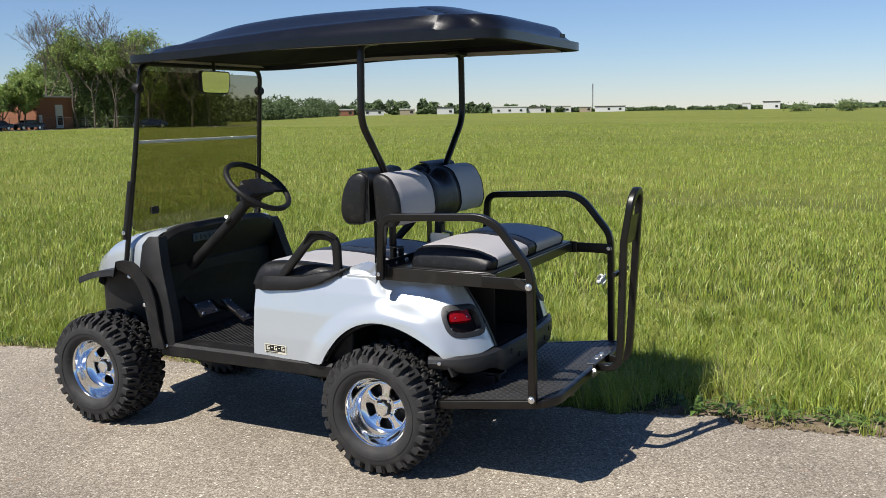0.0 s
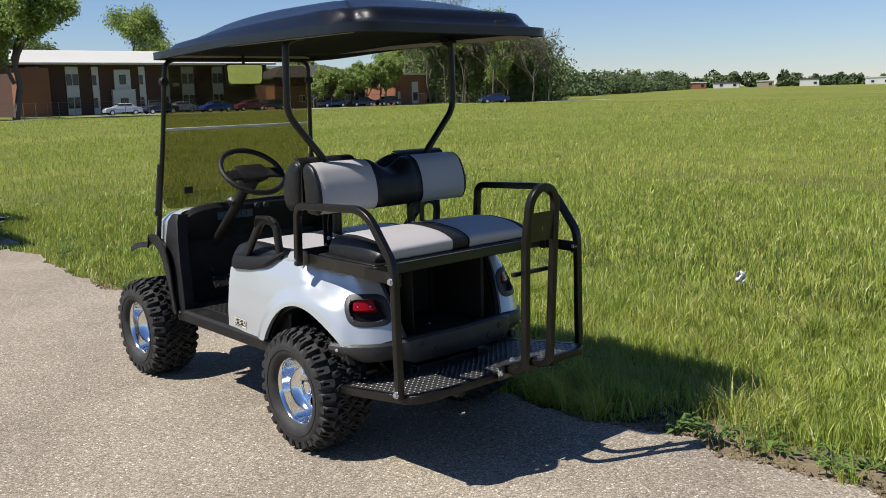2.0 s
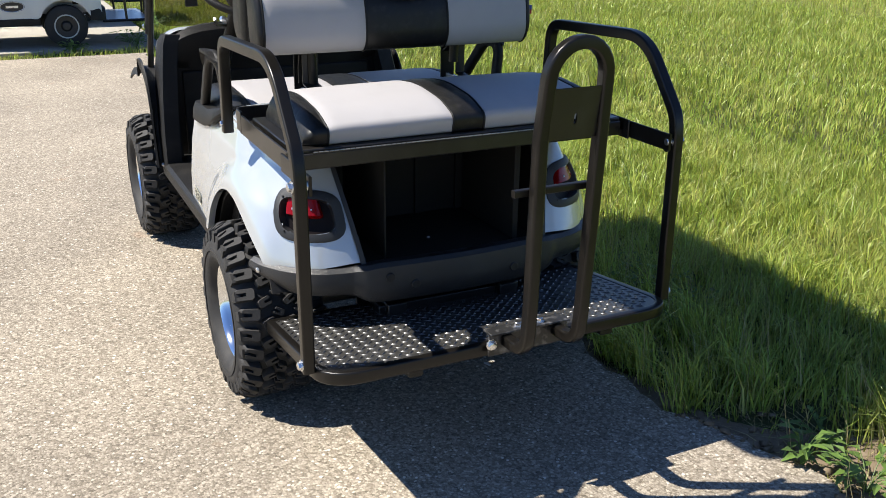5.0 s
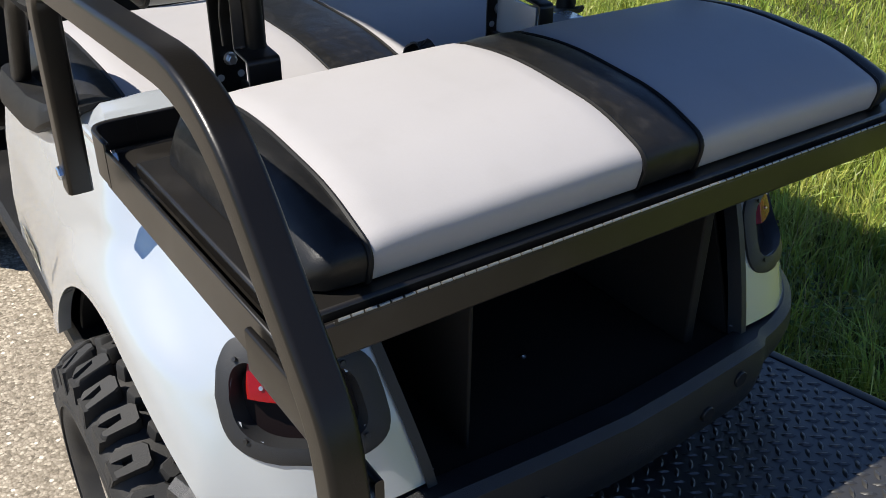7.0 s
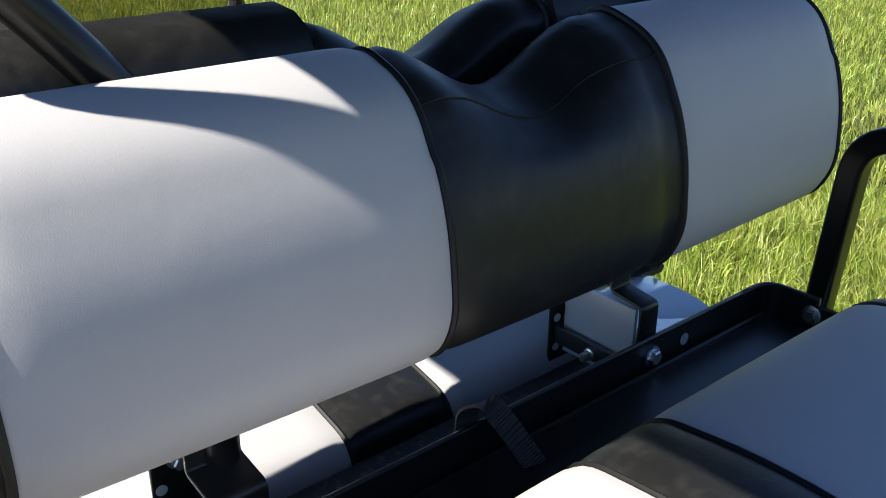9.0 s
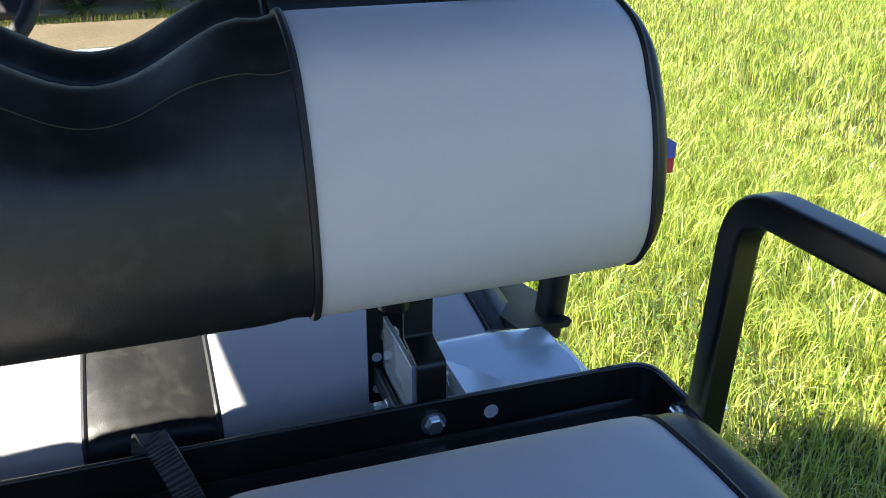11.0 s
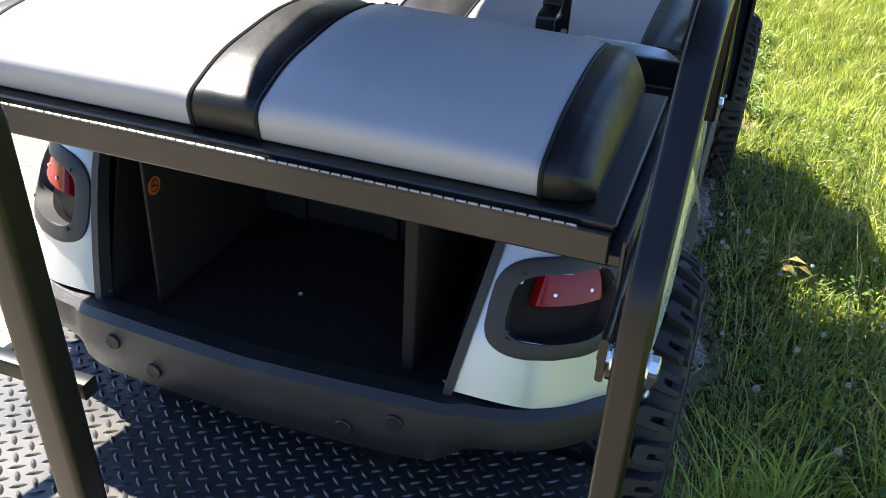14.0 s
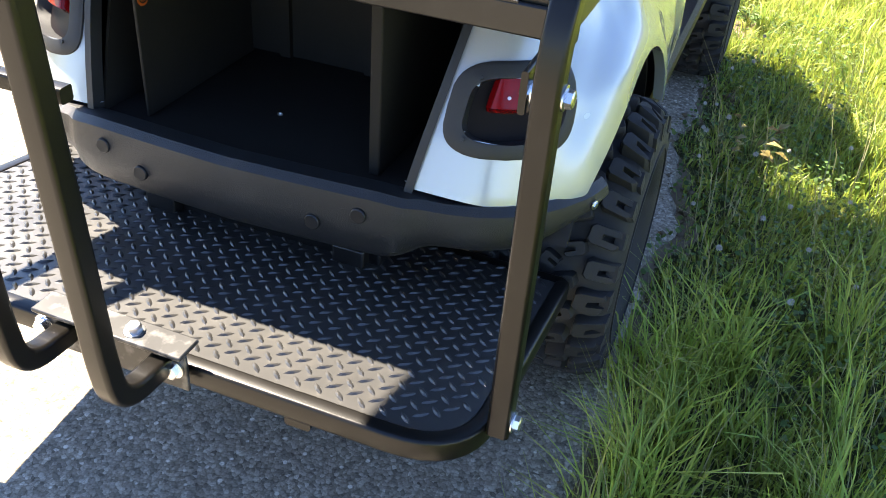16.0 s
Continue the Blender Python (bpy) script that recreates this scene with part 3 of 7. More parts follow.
def tail_lamp(sign):
    # raised bezel with the recess behind it
    bm = bmesh.new()
    A = [body_skin(s, z, -0.004) for s, z in lamp_outline(0.010)]
    B = [body_skin(s, z, 0.004) for s, z in lamp_outline(0.009)]
    C = [body_skin(s, z, 0.006) for s, z in lamp_outline(0.004)]
    D = [body_skin(s, z, 0.004) for s, z in lamp_outline(-0.013)]
    E = [body_skin(s, z, -0.030) for s, z in lamp_outline(-0.016)]
    loft(bm, [A, B, C, D, E], caps=False)
    F_ = [bm.verts.new(p) for p in [body_skin(s, z, -0.029) for s, z in lamp_outline(-0.014)]]
    bm.faces.new(F_)
    bmesh.ops.recalc_face_normals(bm, faces=bm.faces)
    if sign < 0:
        flipped(bm)
    lamp = part("tail_lamp", bm, BEZEL, cart, "tail lamp with red lens in dark bezel")
    # the lens: a ribbed red block in the recess's upper outer half
    bm = bmesh.new()
    n, m_ = 24, 8
    cs, cz = LAMP_S, LAMP_Z + 0.025
    grid = []
    for i in range(n + 1):
        col = []
        for j in range(m_ + 1):
            u, v = -1 + 2 * i / n, -1 + 2 * j / m_
            edge = max(abs(u), abs(v))
            out = 0.006 - 0.022 * smoothstep(0.86, 1.0, edge) + (0.0012 if i % 2 else 0)
            col.append(bm.verts.new(body_skin(cs + (-0.010 + u * 0.073 - 0.10 * v * 0.03) / LAMP_M, cz + v * 0.029, out - 0.013)))
        grid.append(col)
    for a, b in zip(grid, grid[1:]):
        for j in range(m_):
            bm.faces.new((a[j], a[j + 1], b[j + 1], b[j]))
    bmesh.ops.recalc_face_normals(bm, faces=bm.faces)
    if sign < 0:
        flipped(bm)
    part("lens", bm, LENS_RED, lamp, "bright red lens")
    bm2 = bmesh.new()
    ring = [body_skin(s, z, -0.022) for s, z in lamp_outline(-0.015)]
    bm2.faces.new([bm2.verts.new(p) for p in ring])
    bmesh.ops.recalc_face_normals(bm2, faces=bm2.faces)
    if sign < 0:
        flipped(bm2)
    for u in (-0.045, 0.025):
        bm = bmesh.new()
        p, q = body_skin(cs + u / LAMP_M, cz - 0.006, -0.006), body_skin(cs + u / LAMP_M, cz - 0.006, 0.02)
        bolt_bm(bm, p, q - p, 0.0022, 0.001)
        if sign < 0:
            flipped(bm)
        part("lens_screw", bm, ZINC, lamp)
    part("reflector", bm2, LENS_DARK, lamp, "smoked reflector")
    for s, z in lamp_outline(-0.008, 4 * 10)[5::10]:
        bm = bmesh.new()
        p = body_skin(s, z, 0.006)
        q = body_skin(s, z, 0.02)
        bolt_bm(bm, p, q - p, 0.0024, 0.0006)
        if sign < 0:
            flipped(bm)
        part("screw", bm, DECAL_BLACK, lamp)


for sg in (1, -1):
    tail_lamp(sg)


# maker's decal on the side panel: cream plate, black bars, letters
def decal(sign):
    z0, z1, x0, x1 = 0.490, 0.534, 0.495, 0.625
    bm = bmesh.new()

    def plate(xa, xb, za, zb, out, mi):
        ys = [body_skin(0.6 * (0.69 - x) / 0.81, (za + zb) / 2, 0).y for x in (xa, xb)]
        v = [bm.verts.new((xa, ys[0] + out, za)), bm.verts.new((xb, ys[1] + out, za)), bm.verts.new((xb, ys[1] + out, zb)), bm.verts.new((xa, ys[0] + out, zb))]
        bm.faces.new(v).material_index = mi

    plate(x0, x1, z0, z1, 0.0025, 0)
    plate(x0 + 0.006, x1 - 0.006, z0 + 0.010, z1 - 0.004, 0.0033, 1)
    for k in range(5):
        w = 0.0175
        xa = x1 - 0.014 - k * 0.022
        if k == 1 or k == 3:
            plate(xa - 0.004, xa - w + 0.004, z0 + 0.025, z0 + 0.030, 0.0041, 0)
            continue
        plate(xa, xa - w, z0 + 0.034, z0 + 0.038, 0.0041, 0)
        plate(xa, xa - w, z0 + 0.016, z0 + 0.020, 0.0041, 0)
        plate(xa, xa - 0.005, z0 + 0.016, z0 + 0.038, 0.0041, 0)
        plate(xa - w * 0.6, xa - w, z0 + 0.016, z0 + 0.028, 0.0041, 0)
    plate(x1 - 0.008, x0 + 0.05, z0 + 0.003, z0 + 0.007, 0.0033, 1)
    bmesh.ops.recalc_face_normals(bm, faces=bm.faces)
    if sign < 0:
        flipped(bm)
    part("decal", bm, [DECAL_WHITE, DECAL_BLACK], cart, "small cream and black emblem plate", smooth=False)


for sg in (1, -1):
    decal(sg)


# rear seat kit: tray, grab rails, flip-up platform and safety bar
SQ = squarish(0.032, 0.032, 0.006)


def flat_faced(ob):
    """Keeps the flat sides of a rounded square tube flat."""
    ob.modifiers.new("weighted", "WEIGHTED_NORMAL").weight = 80
    return ob


tray_ob = part("seat_tray", boxes((-0.535, 0.024, -0.520, 0.520, 0.886, 0.903)), BLACK_SHEET, cart, "black steel tray under the rear bench", bevel=0.0025)
for sg in (1, -1):
    bm = bmesh.new()
    sweep(bm, [(-0.56, sg * 0.523, 0.907), (-0.03, sg * 0.523, 0.907)], [(-0.003, -0.029), (0.003, -0.029), (0.003, 0.029), (-0.003, 0.029)], (0, 0, 1))
    part("side_rail", bm, BLACK_SHEET, tray_ob, "black angle-iron side rail", bevel=0.002)
bm = boxes((0.0245, 0.0305, -0.48, 0.48, 0.882, 0.946))
part("back_rail", bm, BLACK_SHEET, tray_ob, "black angle-iron rail with bolts", bevel=0.002)
for sg in (1, -1):
    bm = bmesh.new()
    sweep(bm, rounded_path([(0.0275, sg * 0.46, 0.914), (0.0275, sg * 0.523, 0.914), (-0.05, sg * 0.523, 0.914)], 0.045, 8), [(-0.0036, -0.032), (0.0036, -0.032), (0.0036, 0.032), (-0.0036, 0.032)], (0, 0, 1))
    part("corner_rail", bm, BLACK_SHEET, tray_ob, "rounded corner of the rail", bevel=0.002)
bm = bmesh.new()
sweep(bm, [(0.017, -0.50, 0.9025), (0.017, 0.50, 0.9025)], circle(0.005, 8), (0, 0, 1))
part("weld_bead", bm, BLACK_SHEET, tray_ob)
bm = boxes((-0.53, -0.112, -0.508, 0.508, 0.922, 0.940))
part("seat_board", bm, BLACK_SHEET, tray_ob, "black bench board", bevel=0.004)
bm = boxes((-0.540, -0.532, -0.505, 0.505, 0.888, 0.930))
part("rear_flap", bm, BLACK_SHEET, tray_ob, "black folding panel", bevel=0.003)
bm = boxes((-0.5412, -0.5385, -0.466, 0.466, 0.929, 0.932))
part("piano_hinge", bm, BLACK_SHEET, tray_ob, "long piano hinge with bare knuckles")
bm = bmesh.new()
lathe(bm, [(0.0016, 0), (0.0016, 0.0118)], 8, pose(0, 0, 0, -90, 0, 0))
knuckle = part("hinge_knuckle", bm, HINGE, tray_ob, m=Matrix.Translation((-0.5415, -0.465, 0.9335)))
for k in range(1, 64):
    q = new("hinge_knuckle", knuckle.data)
    q.parent, q.matrix_basis = tray_ob, Matrix.Translation((-0.5415, -0.465 + k * 0.93 / 64, 0.9335))
HOLE = mat("bare_hole", (0.418, 0.4256, 0.418), 0.5, vary=0.1)


def bolt(parent, at, axis, r=0.009, h=0.007):
    bm = bmesh.new()
    bolt_bm(bm, at, axis, r, h)
    part("bolt", bm, ZINC, parent, "zinc hex bolt")


for y in (0.235, -0.274):
    bolt(tray_ob, (0.024, y, 0.921), (-1, 0, 0), 0.010, 0.008)
for sg in (1, -1):
    bolt(tray_ob, (-0.043, sg * 0.520, 0.921), (0, -sg, 0), 0.010, 0.008)
    bolt(tray_ob, (-0.03, sg * 0.575, 0.912), (0, sg, 0), 0.009, 0.008)
for y in (0.329, -0.337):
    bm = bmesh.new()
    lathe(bm, [(0.008, 0), (0.008, 0.0008)], 16, Matrix.Translation((0.0235, y, 0.922)) @ pose(0, 0, 0, 0, -90, 0))
    part("bolt_hole", bm, HOLE, tray_ob)

for sg in (1, -1):
    y = sg * 0.562
    rail = part("grab_rail", tube([(-0.028, y, 0.885), (-0.045, y, 1.160), (-0.555, y, 1.180), (-0.715, y, 0.985), (-0.728, y, 0.93), (-0.737, y, 0.418)], corner=[0, 0.055, 0.09, 0.11, 0.05, 0], profile=SQ, steps=8), BLACK_TUBE, cart, "black square-tube grab rail and post")
    flat_faced(rail)
    bolt(rail, (-0.7235, y + sg * 0.016, 0.905), (0, sg, 0), 0.011, 0.010)
    bolt(rail, (-0.7235, y - sg * 0.016, 0.905), (0, -sg, 0), 0.011, 0.014)
    bolt(rail, (-0.735, y + sg * 0.016, 0.438), (0, sg, 0), 0.011, 0.010)
    # sloping brace from the tray to the post
    bm = bmesh.new()
    sweep(bm, rounded_path([(-0.50, sg * 0.534, 0.905), (-0.62, sg * 0.534, 0.905), (-0.735, sg * 0.536, 0.905)], 0.03), squarish(0.05, 0.008, 0.003), (0, sg, 0))
    part("brace", bm, BLACK_TUBE, rail)
    bm = bmesh.new()
    ring = [(-0.645, 0.926), (-0.652, 0.905)] + [(-0.712 - 0.017 * math.sin(k * math.pi / 8), 0.889 - 0.017 * math.cos(k * math.pi / 8)) for k in range(9)] + [(-0.66, 0.930)]
    loft(bm, [[Vector((x, sg * yy, z)) for x, z in ring] for yy in (0.5405, 0.5455)])
    bmesh.ops.recalc_face_normals(bm, faces=bm.faces)
    part("brace_tab", bm, BLACK_SHEET, rail, "black steel tab", smooth=False)


def platform():
    out = rounded_path([(-0.30, 0.532, 0), (-0.30, -0.532, 0), (-0.803, -0.532, 0), (-0.803, 0.532, 0)], [0.01, 0.01, 0.10, 0.10], 8, closed=True)
    zf = lambda x: 0.434 + (x + 0.803) * (0.366 - 0.434) / 0.503
    bm = bmesh.new()
    loft(bm, [[Vector((p.x, p.y, zf(p.x) + d)) for p in out] for d in (-0.004, 0.0)])
    # raised lozenges on two interlocking lattices, turned against each other
    step = 0.0325
    for k in range(2):
        c, n = math.cos(radians(45 if k else -45)), math.sin(radians(45 if k else -45))
        for i in range(16):
            for j in range(33):
                x, y = -0.312 - (i + 0.5 * k) * step, -0.524 + (j + 0.5 * k) * step
                if x < -0.703 and abs(y) > 0.432 and math.hypot(x + 0.703, abs(y) - 0.432) > 0.085 or abs(y) > 0.521 or x < -0.790:
                    continue
                q = [(x + u * c - v * n, y + u * n + v * c) for u, v in ((-0.0132, 0), (-0.0076, -0.0033), (0.0, -0.0042), (0.0076, -0.0033), (0.0132, 0), (0.0076, 0.0033), (0.0, 0.0042), (-0.0076, 0.0033))]
                base = [bm.verts.new((px, py, zf(px) + 0.0002)) for px, py in q]
                top = [bm.verts.new((x + (px - x) * 0.5, y + (py - y) * 0.45, zf(px) + 0.0028)) for px, py in q]
                for e in range(8):
                    bm.faces.new((base[e], base[(e + 1) % 8], top[(e + 1) % 8], top[e])).material_index = 1
                bm.faces.new(top).material_index = 1
    plate = part("foot_platform", bm, [TREAD, TREAD_WORN], cart, "black diamond-plate foot platform, scuffed")
    rim = [Vector((p.x, p.y, zf(p.x) - 0.016)) for p in rounded_path([(-0.30, 0.538, 0), (-0.30, -0.538, 0), (-0.814, -0.538, 0), (-0.814, 0.538, 0)], [0.01, 0.01, 0.105, 0.105], 8, closed=True)]
    bm = bmesh.new()
    sweep(bm, rim, squarish(0.026, 0.036, 0.005), (0, 0, 1), closed=True)
    part("platform_frame", bm, BLACK_TUBE, plate)
    return plate


plat = platform()
for y in (0.30, -0.30):
    bm = bmesh.new()
    sweep(bm, [(-0.30, y, 0.345), (-0.82, y, 0.40)], squarish(0.04, 0.03, 0.005), (0, 0, 1))
    sweep(bm, [(-0.15, y * 0.65, 0.37), (-0.40, y * 0.9, 0.345)], squarish(0.04, 0.03, 0.005), (0, 0, 1))
    part("platform_support", bm, BLACK_TUBE, plat)

# safety bar: two legs, arch, plate with a slot, one rung, bracket
YL, YR, YC = 0.047, -0.110, -0.0315
bar_path = [(-0.838, YL, 0.452), (-0.945, YL, 0.458), (-0.956, YL, 0.56), (-0.963, YL, 1.02)]
arch_pts = [(-0.985 - 0.012 * math.sin(math.pi * k / 12), YC + (YL - YC) * math.cos(math.pi * k / 12), 1.165 + 0.085 * math.sin(math.pi * k / 12)) for k in range(13)]
right = [(x, YR, z) for x, _, z in reversed(bar_path)]
full_path = rounded_path(bar_path, [0, 0.06, 0.06, 0.03], 8) + [Vector(p) for p in arch_pts] + rounded_path(right, [0, 0.03, 0.06, 0.06], 8)[1:]
bm = bmesh.new()


def sweep_bar(bm, path, w, h):
    """A square tube whose side direction follows the bar's own plane."""
    rings = []
    nrm = Vector((-1, 0, 0.03)).normalized()
    for i, p in enumerate(path):
        d = (path[min(i + 1, len(path) - 1)] - path[max(i - 1, 0)]).normalized()
        side = Vector((0, 1, 0)) if abs(d.y) < 0.02 else (nrm.cross(d)).normalized()
        if abs(d.y) < 0.02 and path[i].y < YC:
            side = -side
        if abs(d.y) >= 0.02 and side.dot(Vector((0, path[i].y - YC, 1))) < 0:
            side = -side
        if abs(d.y) < 0.02 and (path[i].y - YC) * side.y < 0:
            side = -side
        u = d.cross(side).normalized()
        rings.append([p + side * x + u * y for x, y in squarish(w, h, 0.007)])
    loft(bm, rings)
    bmesh.ops.recalc_face_normals(bm, faces=bm.faces)


sweep_bar(bm, full_path, 0.032, 0.032)
safety = part("safety_bar", bm, BLACK_TUBE, plat, "black upright safety bar with rounded top")
flat_faced(safety)
bm = bmesh.new()
v = [(-0.9755, y, z) for y, z in ((YL - 0.01, 1.022), (YR + 0.01, 1.022), (YR + 0.01, 1.145), (YL - 0.01, 1.145))]
hole = [(-0.9755, YC + dy, z) for dy, z in ((0.004, 1.058), (-0.004, 1.058), (-0.004, 1.083), (0.004, 1.083))]
for dx in (0.0, -0.005):
    o = [bm.verts.new((x + dx - (z - 1.02) * 0.12, y, z)) for x, y, z in v]
    i_ = [bm.verts.new((x + dx - (z - 1.02) * 0.12, y, z)) for x, y, z in hole]
    for k in range(4):
        bm.faces.new((o[k], o[(k + 1) % 4], i_[(k + 1) % 4], i_[k]))
bmesh.ops.recalc_face_normals(bm, faces=bm.faces)
part("bar_plate", bm, BLACK_SHEET, plat, "black plate with a slot")
bm = bmesh.new()
sweep(bm, [(-0.935, 0.098, 0.888), (-0.935, YR - 0.004, 0.888)], squarish(0.018, 0.018, 0.003), (0, 0, 1))
part("rung", bm, BLACK_TUBE, plat)
bm = boxes((-0.858, -0.812, -0.146, 0.100, 0.473, 0.480), (-0.846, -0.840, -0.146, 0.100, 0.410, 0.473))
brk = part("bar_bracket", bm, mat("worn_black_steel", (0.0228, 0.0228, 0.0228), 0.35, 0.2, vary=0.3, grain=80, blotch=14, wear=(0.228, 0.2204, 0.2128), wear_amount=0.6), plat, "scratched steel bracket", bevel=0.002)
for y in (0.007, -0.059):
    bolt(brk, (-0.836, y, 0.480), (0, 0, 1), 0.011, 0.011)
for y in (0.092, -0.125):
    bolt(brk, (-0.846, y, 0.446), (-1, 0, 0), 0.012, 0.012)


# seats
def cushion(name, ring_at, segments, parent, label):
    """Panels between the given places across, each a part, with piping at the joints. ring_at(y): a closed ring of points."""
    pad = None
    for n, (y0, y1, m_, lab) in enumerate(segments):
        bm = bmesh.new()
        k = max(6, int(abs(y1 - y0) / 0.016))
        rings = [ring_at(y0 + (y1 - y0) * i / k) for i in range(k + 1)]
        loft(bm, rings, caps=True)
        bmesh.ops.recalc_face_normals(bm, faces=bm.faces)
        ob = part(name if pad is None else "panel", bm, m_, pad or parent, label if pad is None else lab)
        pad = pad or ob
    return pad


def piping(ring_at, ys, parent, r=0.0036):
    for y in ys:
        ring = ring_at(y)
        bm = bmesh.new()
        sweep(bm, ring, circle(r, 7), (0, 1, 0), closed=True)
        part("piping", bm, PIPING, parent)


def ring_from(profile, steps=5, corner=0.03):
    """A rounded closed outline in x and z."""
    return rounded_path([(x, 0, z) for x, z in profile], corner, steps, closed=True)


BENCH = ring_from([(-0.512, 0.941), (-0.522, 0.985), (-0.44, 1.018), (-0.27, 1.036), (-0.135, 1.020), (-0.118, 0.941)], 6, [0.008, 0.035, 0.12, 0.1, 0.045, 0.008])


def bench_ring(y):
    """The bench cushion's section; the black ends fall away and round off."""
    e = min(1.0, max(0.0, (abs(y) - 0.413) / 0.062))
    out = []
    for p in BENCH:
        h = p.z - 0.941
        fx = 1 - 0.06 * e * e - (0.22 * max(0, e - 0.7) / 0.3 if e > 0.7 else 0) * 0.3
        crown = 0.006 * math.cos(min(1, abs(y) / 0.5) * math.pi / 2)
        pucker = -0.006 * math.exp(-((abs(y) - 0.413) / 0.012) ** 2) - 0.005 * math.exp(-((abs(y) - 0.048) / 0.012) ** 2)
        fall = (1 - 0.14 * e) * max(0.25, (1 - e ** 5)) ** 0.5
        out.append(Vector((-0.32 + (p.x + 0.32) * fx, y, 0.941 + h * fall + (crown + pucker) * min(1, h / 0.06))))
    return out


segs = [(0.413, 0.475, BLACK_VINYL, ""), (0.048, 0.413, GREY_VINYL, "grey vinyl panel"), (-0.048, 0.048, BLACK_VINYL, "black vinyl centre panel"), (-0.413, -0.048, GREY_VINYL, "grey vinyl panel"), (-0.475, -0.413, BLACK_VINYL, "black vinyl end panel")]
rear_bench = cushion("rear_seat_cushion", bench_ring, segs, cart, "grey and black vinyl rear bench cushion")
piping(bench_ring, (0.413, 0.048, -0.048, -0.413), rear_bench)

BACK = ring_from([(-0.050, 1.103), (-0.076, 1.148), (-0.068, 1.238), (-0.028, 1.322), (0.030, 1.344), (0.066, 1.325), (0.050, 1.108)], 7, [0.025, 0.06, 0.06, 0.05, 0.03, 0.02, 0.02])


def back_ring(y):
    e = max(0.0, (abs(y) - 0.445) / 0.019)
    dip = 0.050 * (0.5 + 0.5 * math.cos(math.pi * min(1, abs(y) / 0.132)))
    pucker = 0.005 * (math.exp(-((abs(y) - 0.445) / 0.012) ** 2) + math.exp(-((abs(y) - 0.128) / 0.012) ** 2))
    out = []
    for p in BACK:
        h = (p.z - 1.103) / 0.235
        f = 1 - 0.30 * e ** 2.5
        cx, cz = -0.01, 1.22
        bulge = -0.012 * math.cos(min(1, abs(y) / 0.5) * math.pi / 2) * smoothstep(0.03, -0.06, p.x)
        out.append(Vector((cx + (p.x - cx) * f + bulge + pucker * smoothstep(0.02, -0.05, p.x) , y, cz + (p.z - cz) * f - dip * smoothstep(0.56, 1.0, h) - pucker * (h > 0.7))))
    return out


bsegs = [(0.445, 0.464, BLACK_VINYL, ""), (0.128, 0.445, GREY_VINYL, "grey vinyl panel"), (-0.146, 0.128, BLACK_VINYL, "black vinyl centre panel with a dip"), (-0.445, -0.146, GREY_VINYL, "grey vinyl panel"), (-0.464, -0.445, BLACK_VINYL, "black vinyl end panel")]
rear_back = cushion("rear_seat_back", back_ring, bsegs, cart, "grey and black vinyl rear backrest")
piping(back_ring, (0.445, 0.128, -0.146, -0.445), rear_back)


def front_back_ring(y):
    return [Vector((0.164 - p.x, p.y, p.z + 0.004)) for p in back_ring(y)]


front_back = cushion("front_seat_back", front_back_ring, bsegs, cart, "grey and black vinyl front backrest")
piping(front_back_ring, (0.445, 0.128, -0.146, -0.445), front_back)
# the stitched seam across each saddle and the black back covers
for f, nm in ((back_ring, rear_back),):
    bm = bmesh.new()
    pts = []
    for k in range(25):
        ring = f(-0.144 + 0.27 * k / 24)
        want = max(p.z for p in ring) - 0.016 - 0.014 * smoothstep(0.05, 0.13, abs(ring[0].y))
        face = [p for p in ring if p.x < -0.002]
        low, high = max((p for p in face if p.z <= want), key=lambda p: p.z), min((p for p in face if p.z > want), key=lambda p: p.z)
        pts.append(low.lerp(high, (want - low.z) / (high.z - low.z)) + Vector((-0.0003, 0, 0.0003)))
    sweep(bm, pts, circle(0.0009, 5), (0, 0, 1))
    part("seam", bm, PIPING, nm)
bm = boxes((0.052, 0.064, 0.135, 0.44, 1.125, 1.30), (0.052, 0.064, -0.44, -0.15, 1.125, 1.30), (0.052, 0.064, -0.15, 0.135, 1.125, 1.255))
part("back_cover", bm, BLACK_PLASTIC, rear_back, "black moulded back cover", bevel=0.005)
COVER = [(0.090, 1.125), (0.090, 1.322), (0.100, 1.344), (0.118, 1.354), (0.152, 1.358), (0.152, 1.350), (0.12, 1.345), (0.104, 1.334), (0.098, 1.32), (0.098, 1.125)]
for y0, y1 in ((0.132, 0.444), (-0.444, -0.150)):
    bm = bmesh.new()
    loft(bm, [[Vector((x, y, z)) for x, z in COVER] for y in (y0, (y0 + y1) / 2, y1)])
    bmesh.ops.recalc_face_normals(bm, faces=bm.faces)
    part("back_cover", bm, BLACK_VINYL, front_back, "black vinyl back cover")
part("back_cover", boxes((0.092, 0.104, -0.15, 0.132, 1.125, 1.26)), BLACK_VINYL, front_back, "black vinyl back cover", bevel=0.004)

FSEAT = ring_from([(0.160, 0.800), (0.150, 0.880), (0.30, 0.912), (0.55, 0.922), (0.705, 0.905), (0.725, 0.800)], 6, [0.01, 0.04, 0.12, 0.1, 0.05, 0.01])


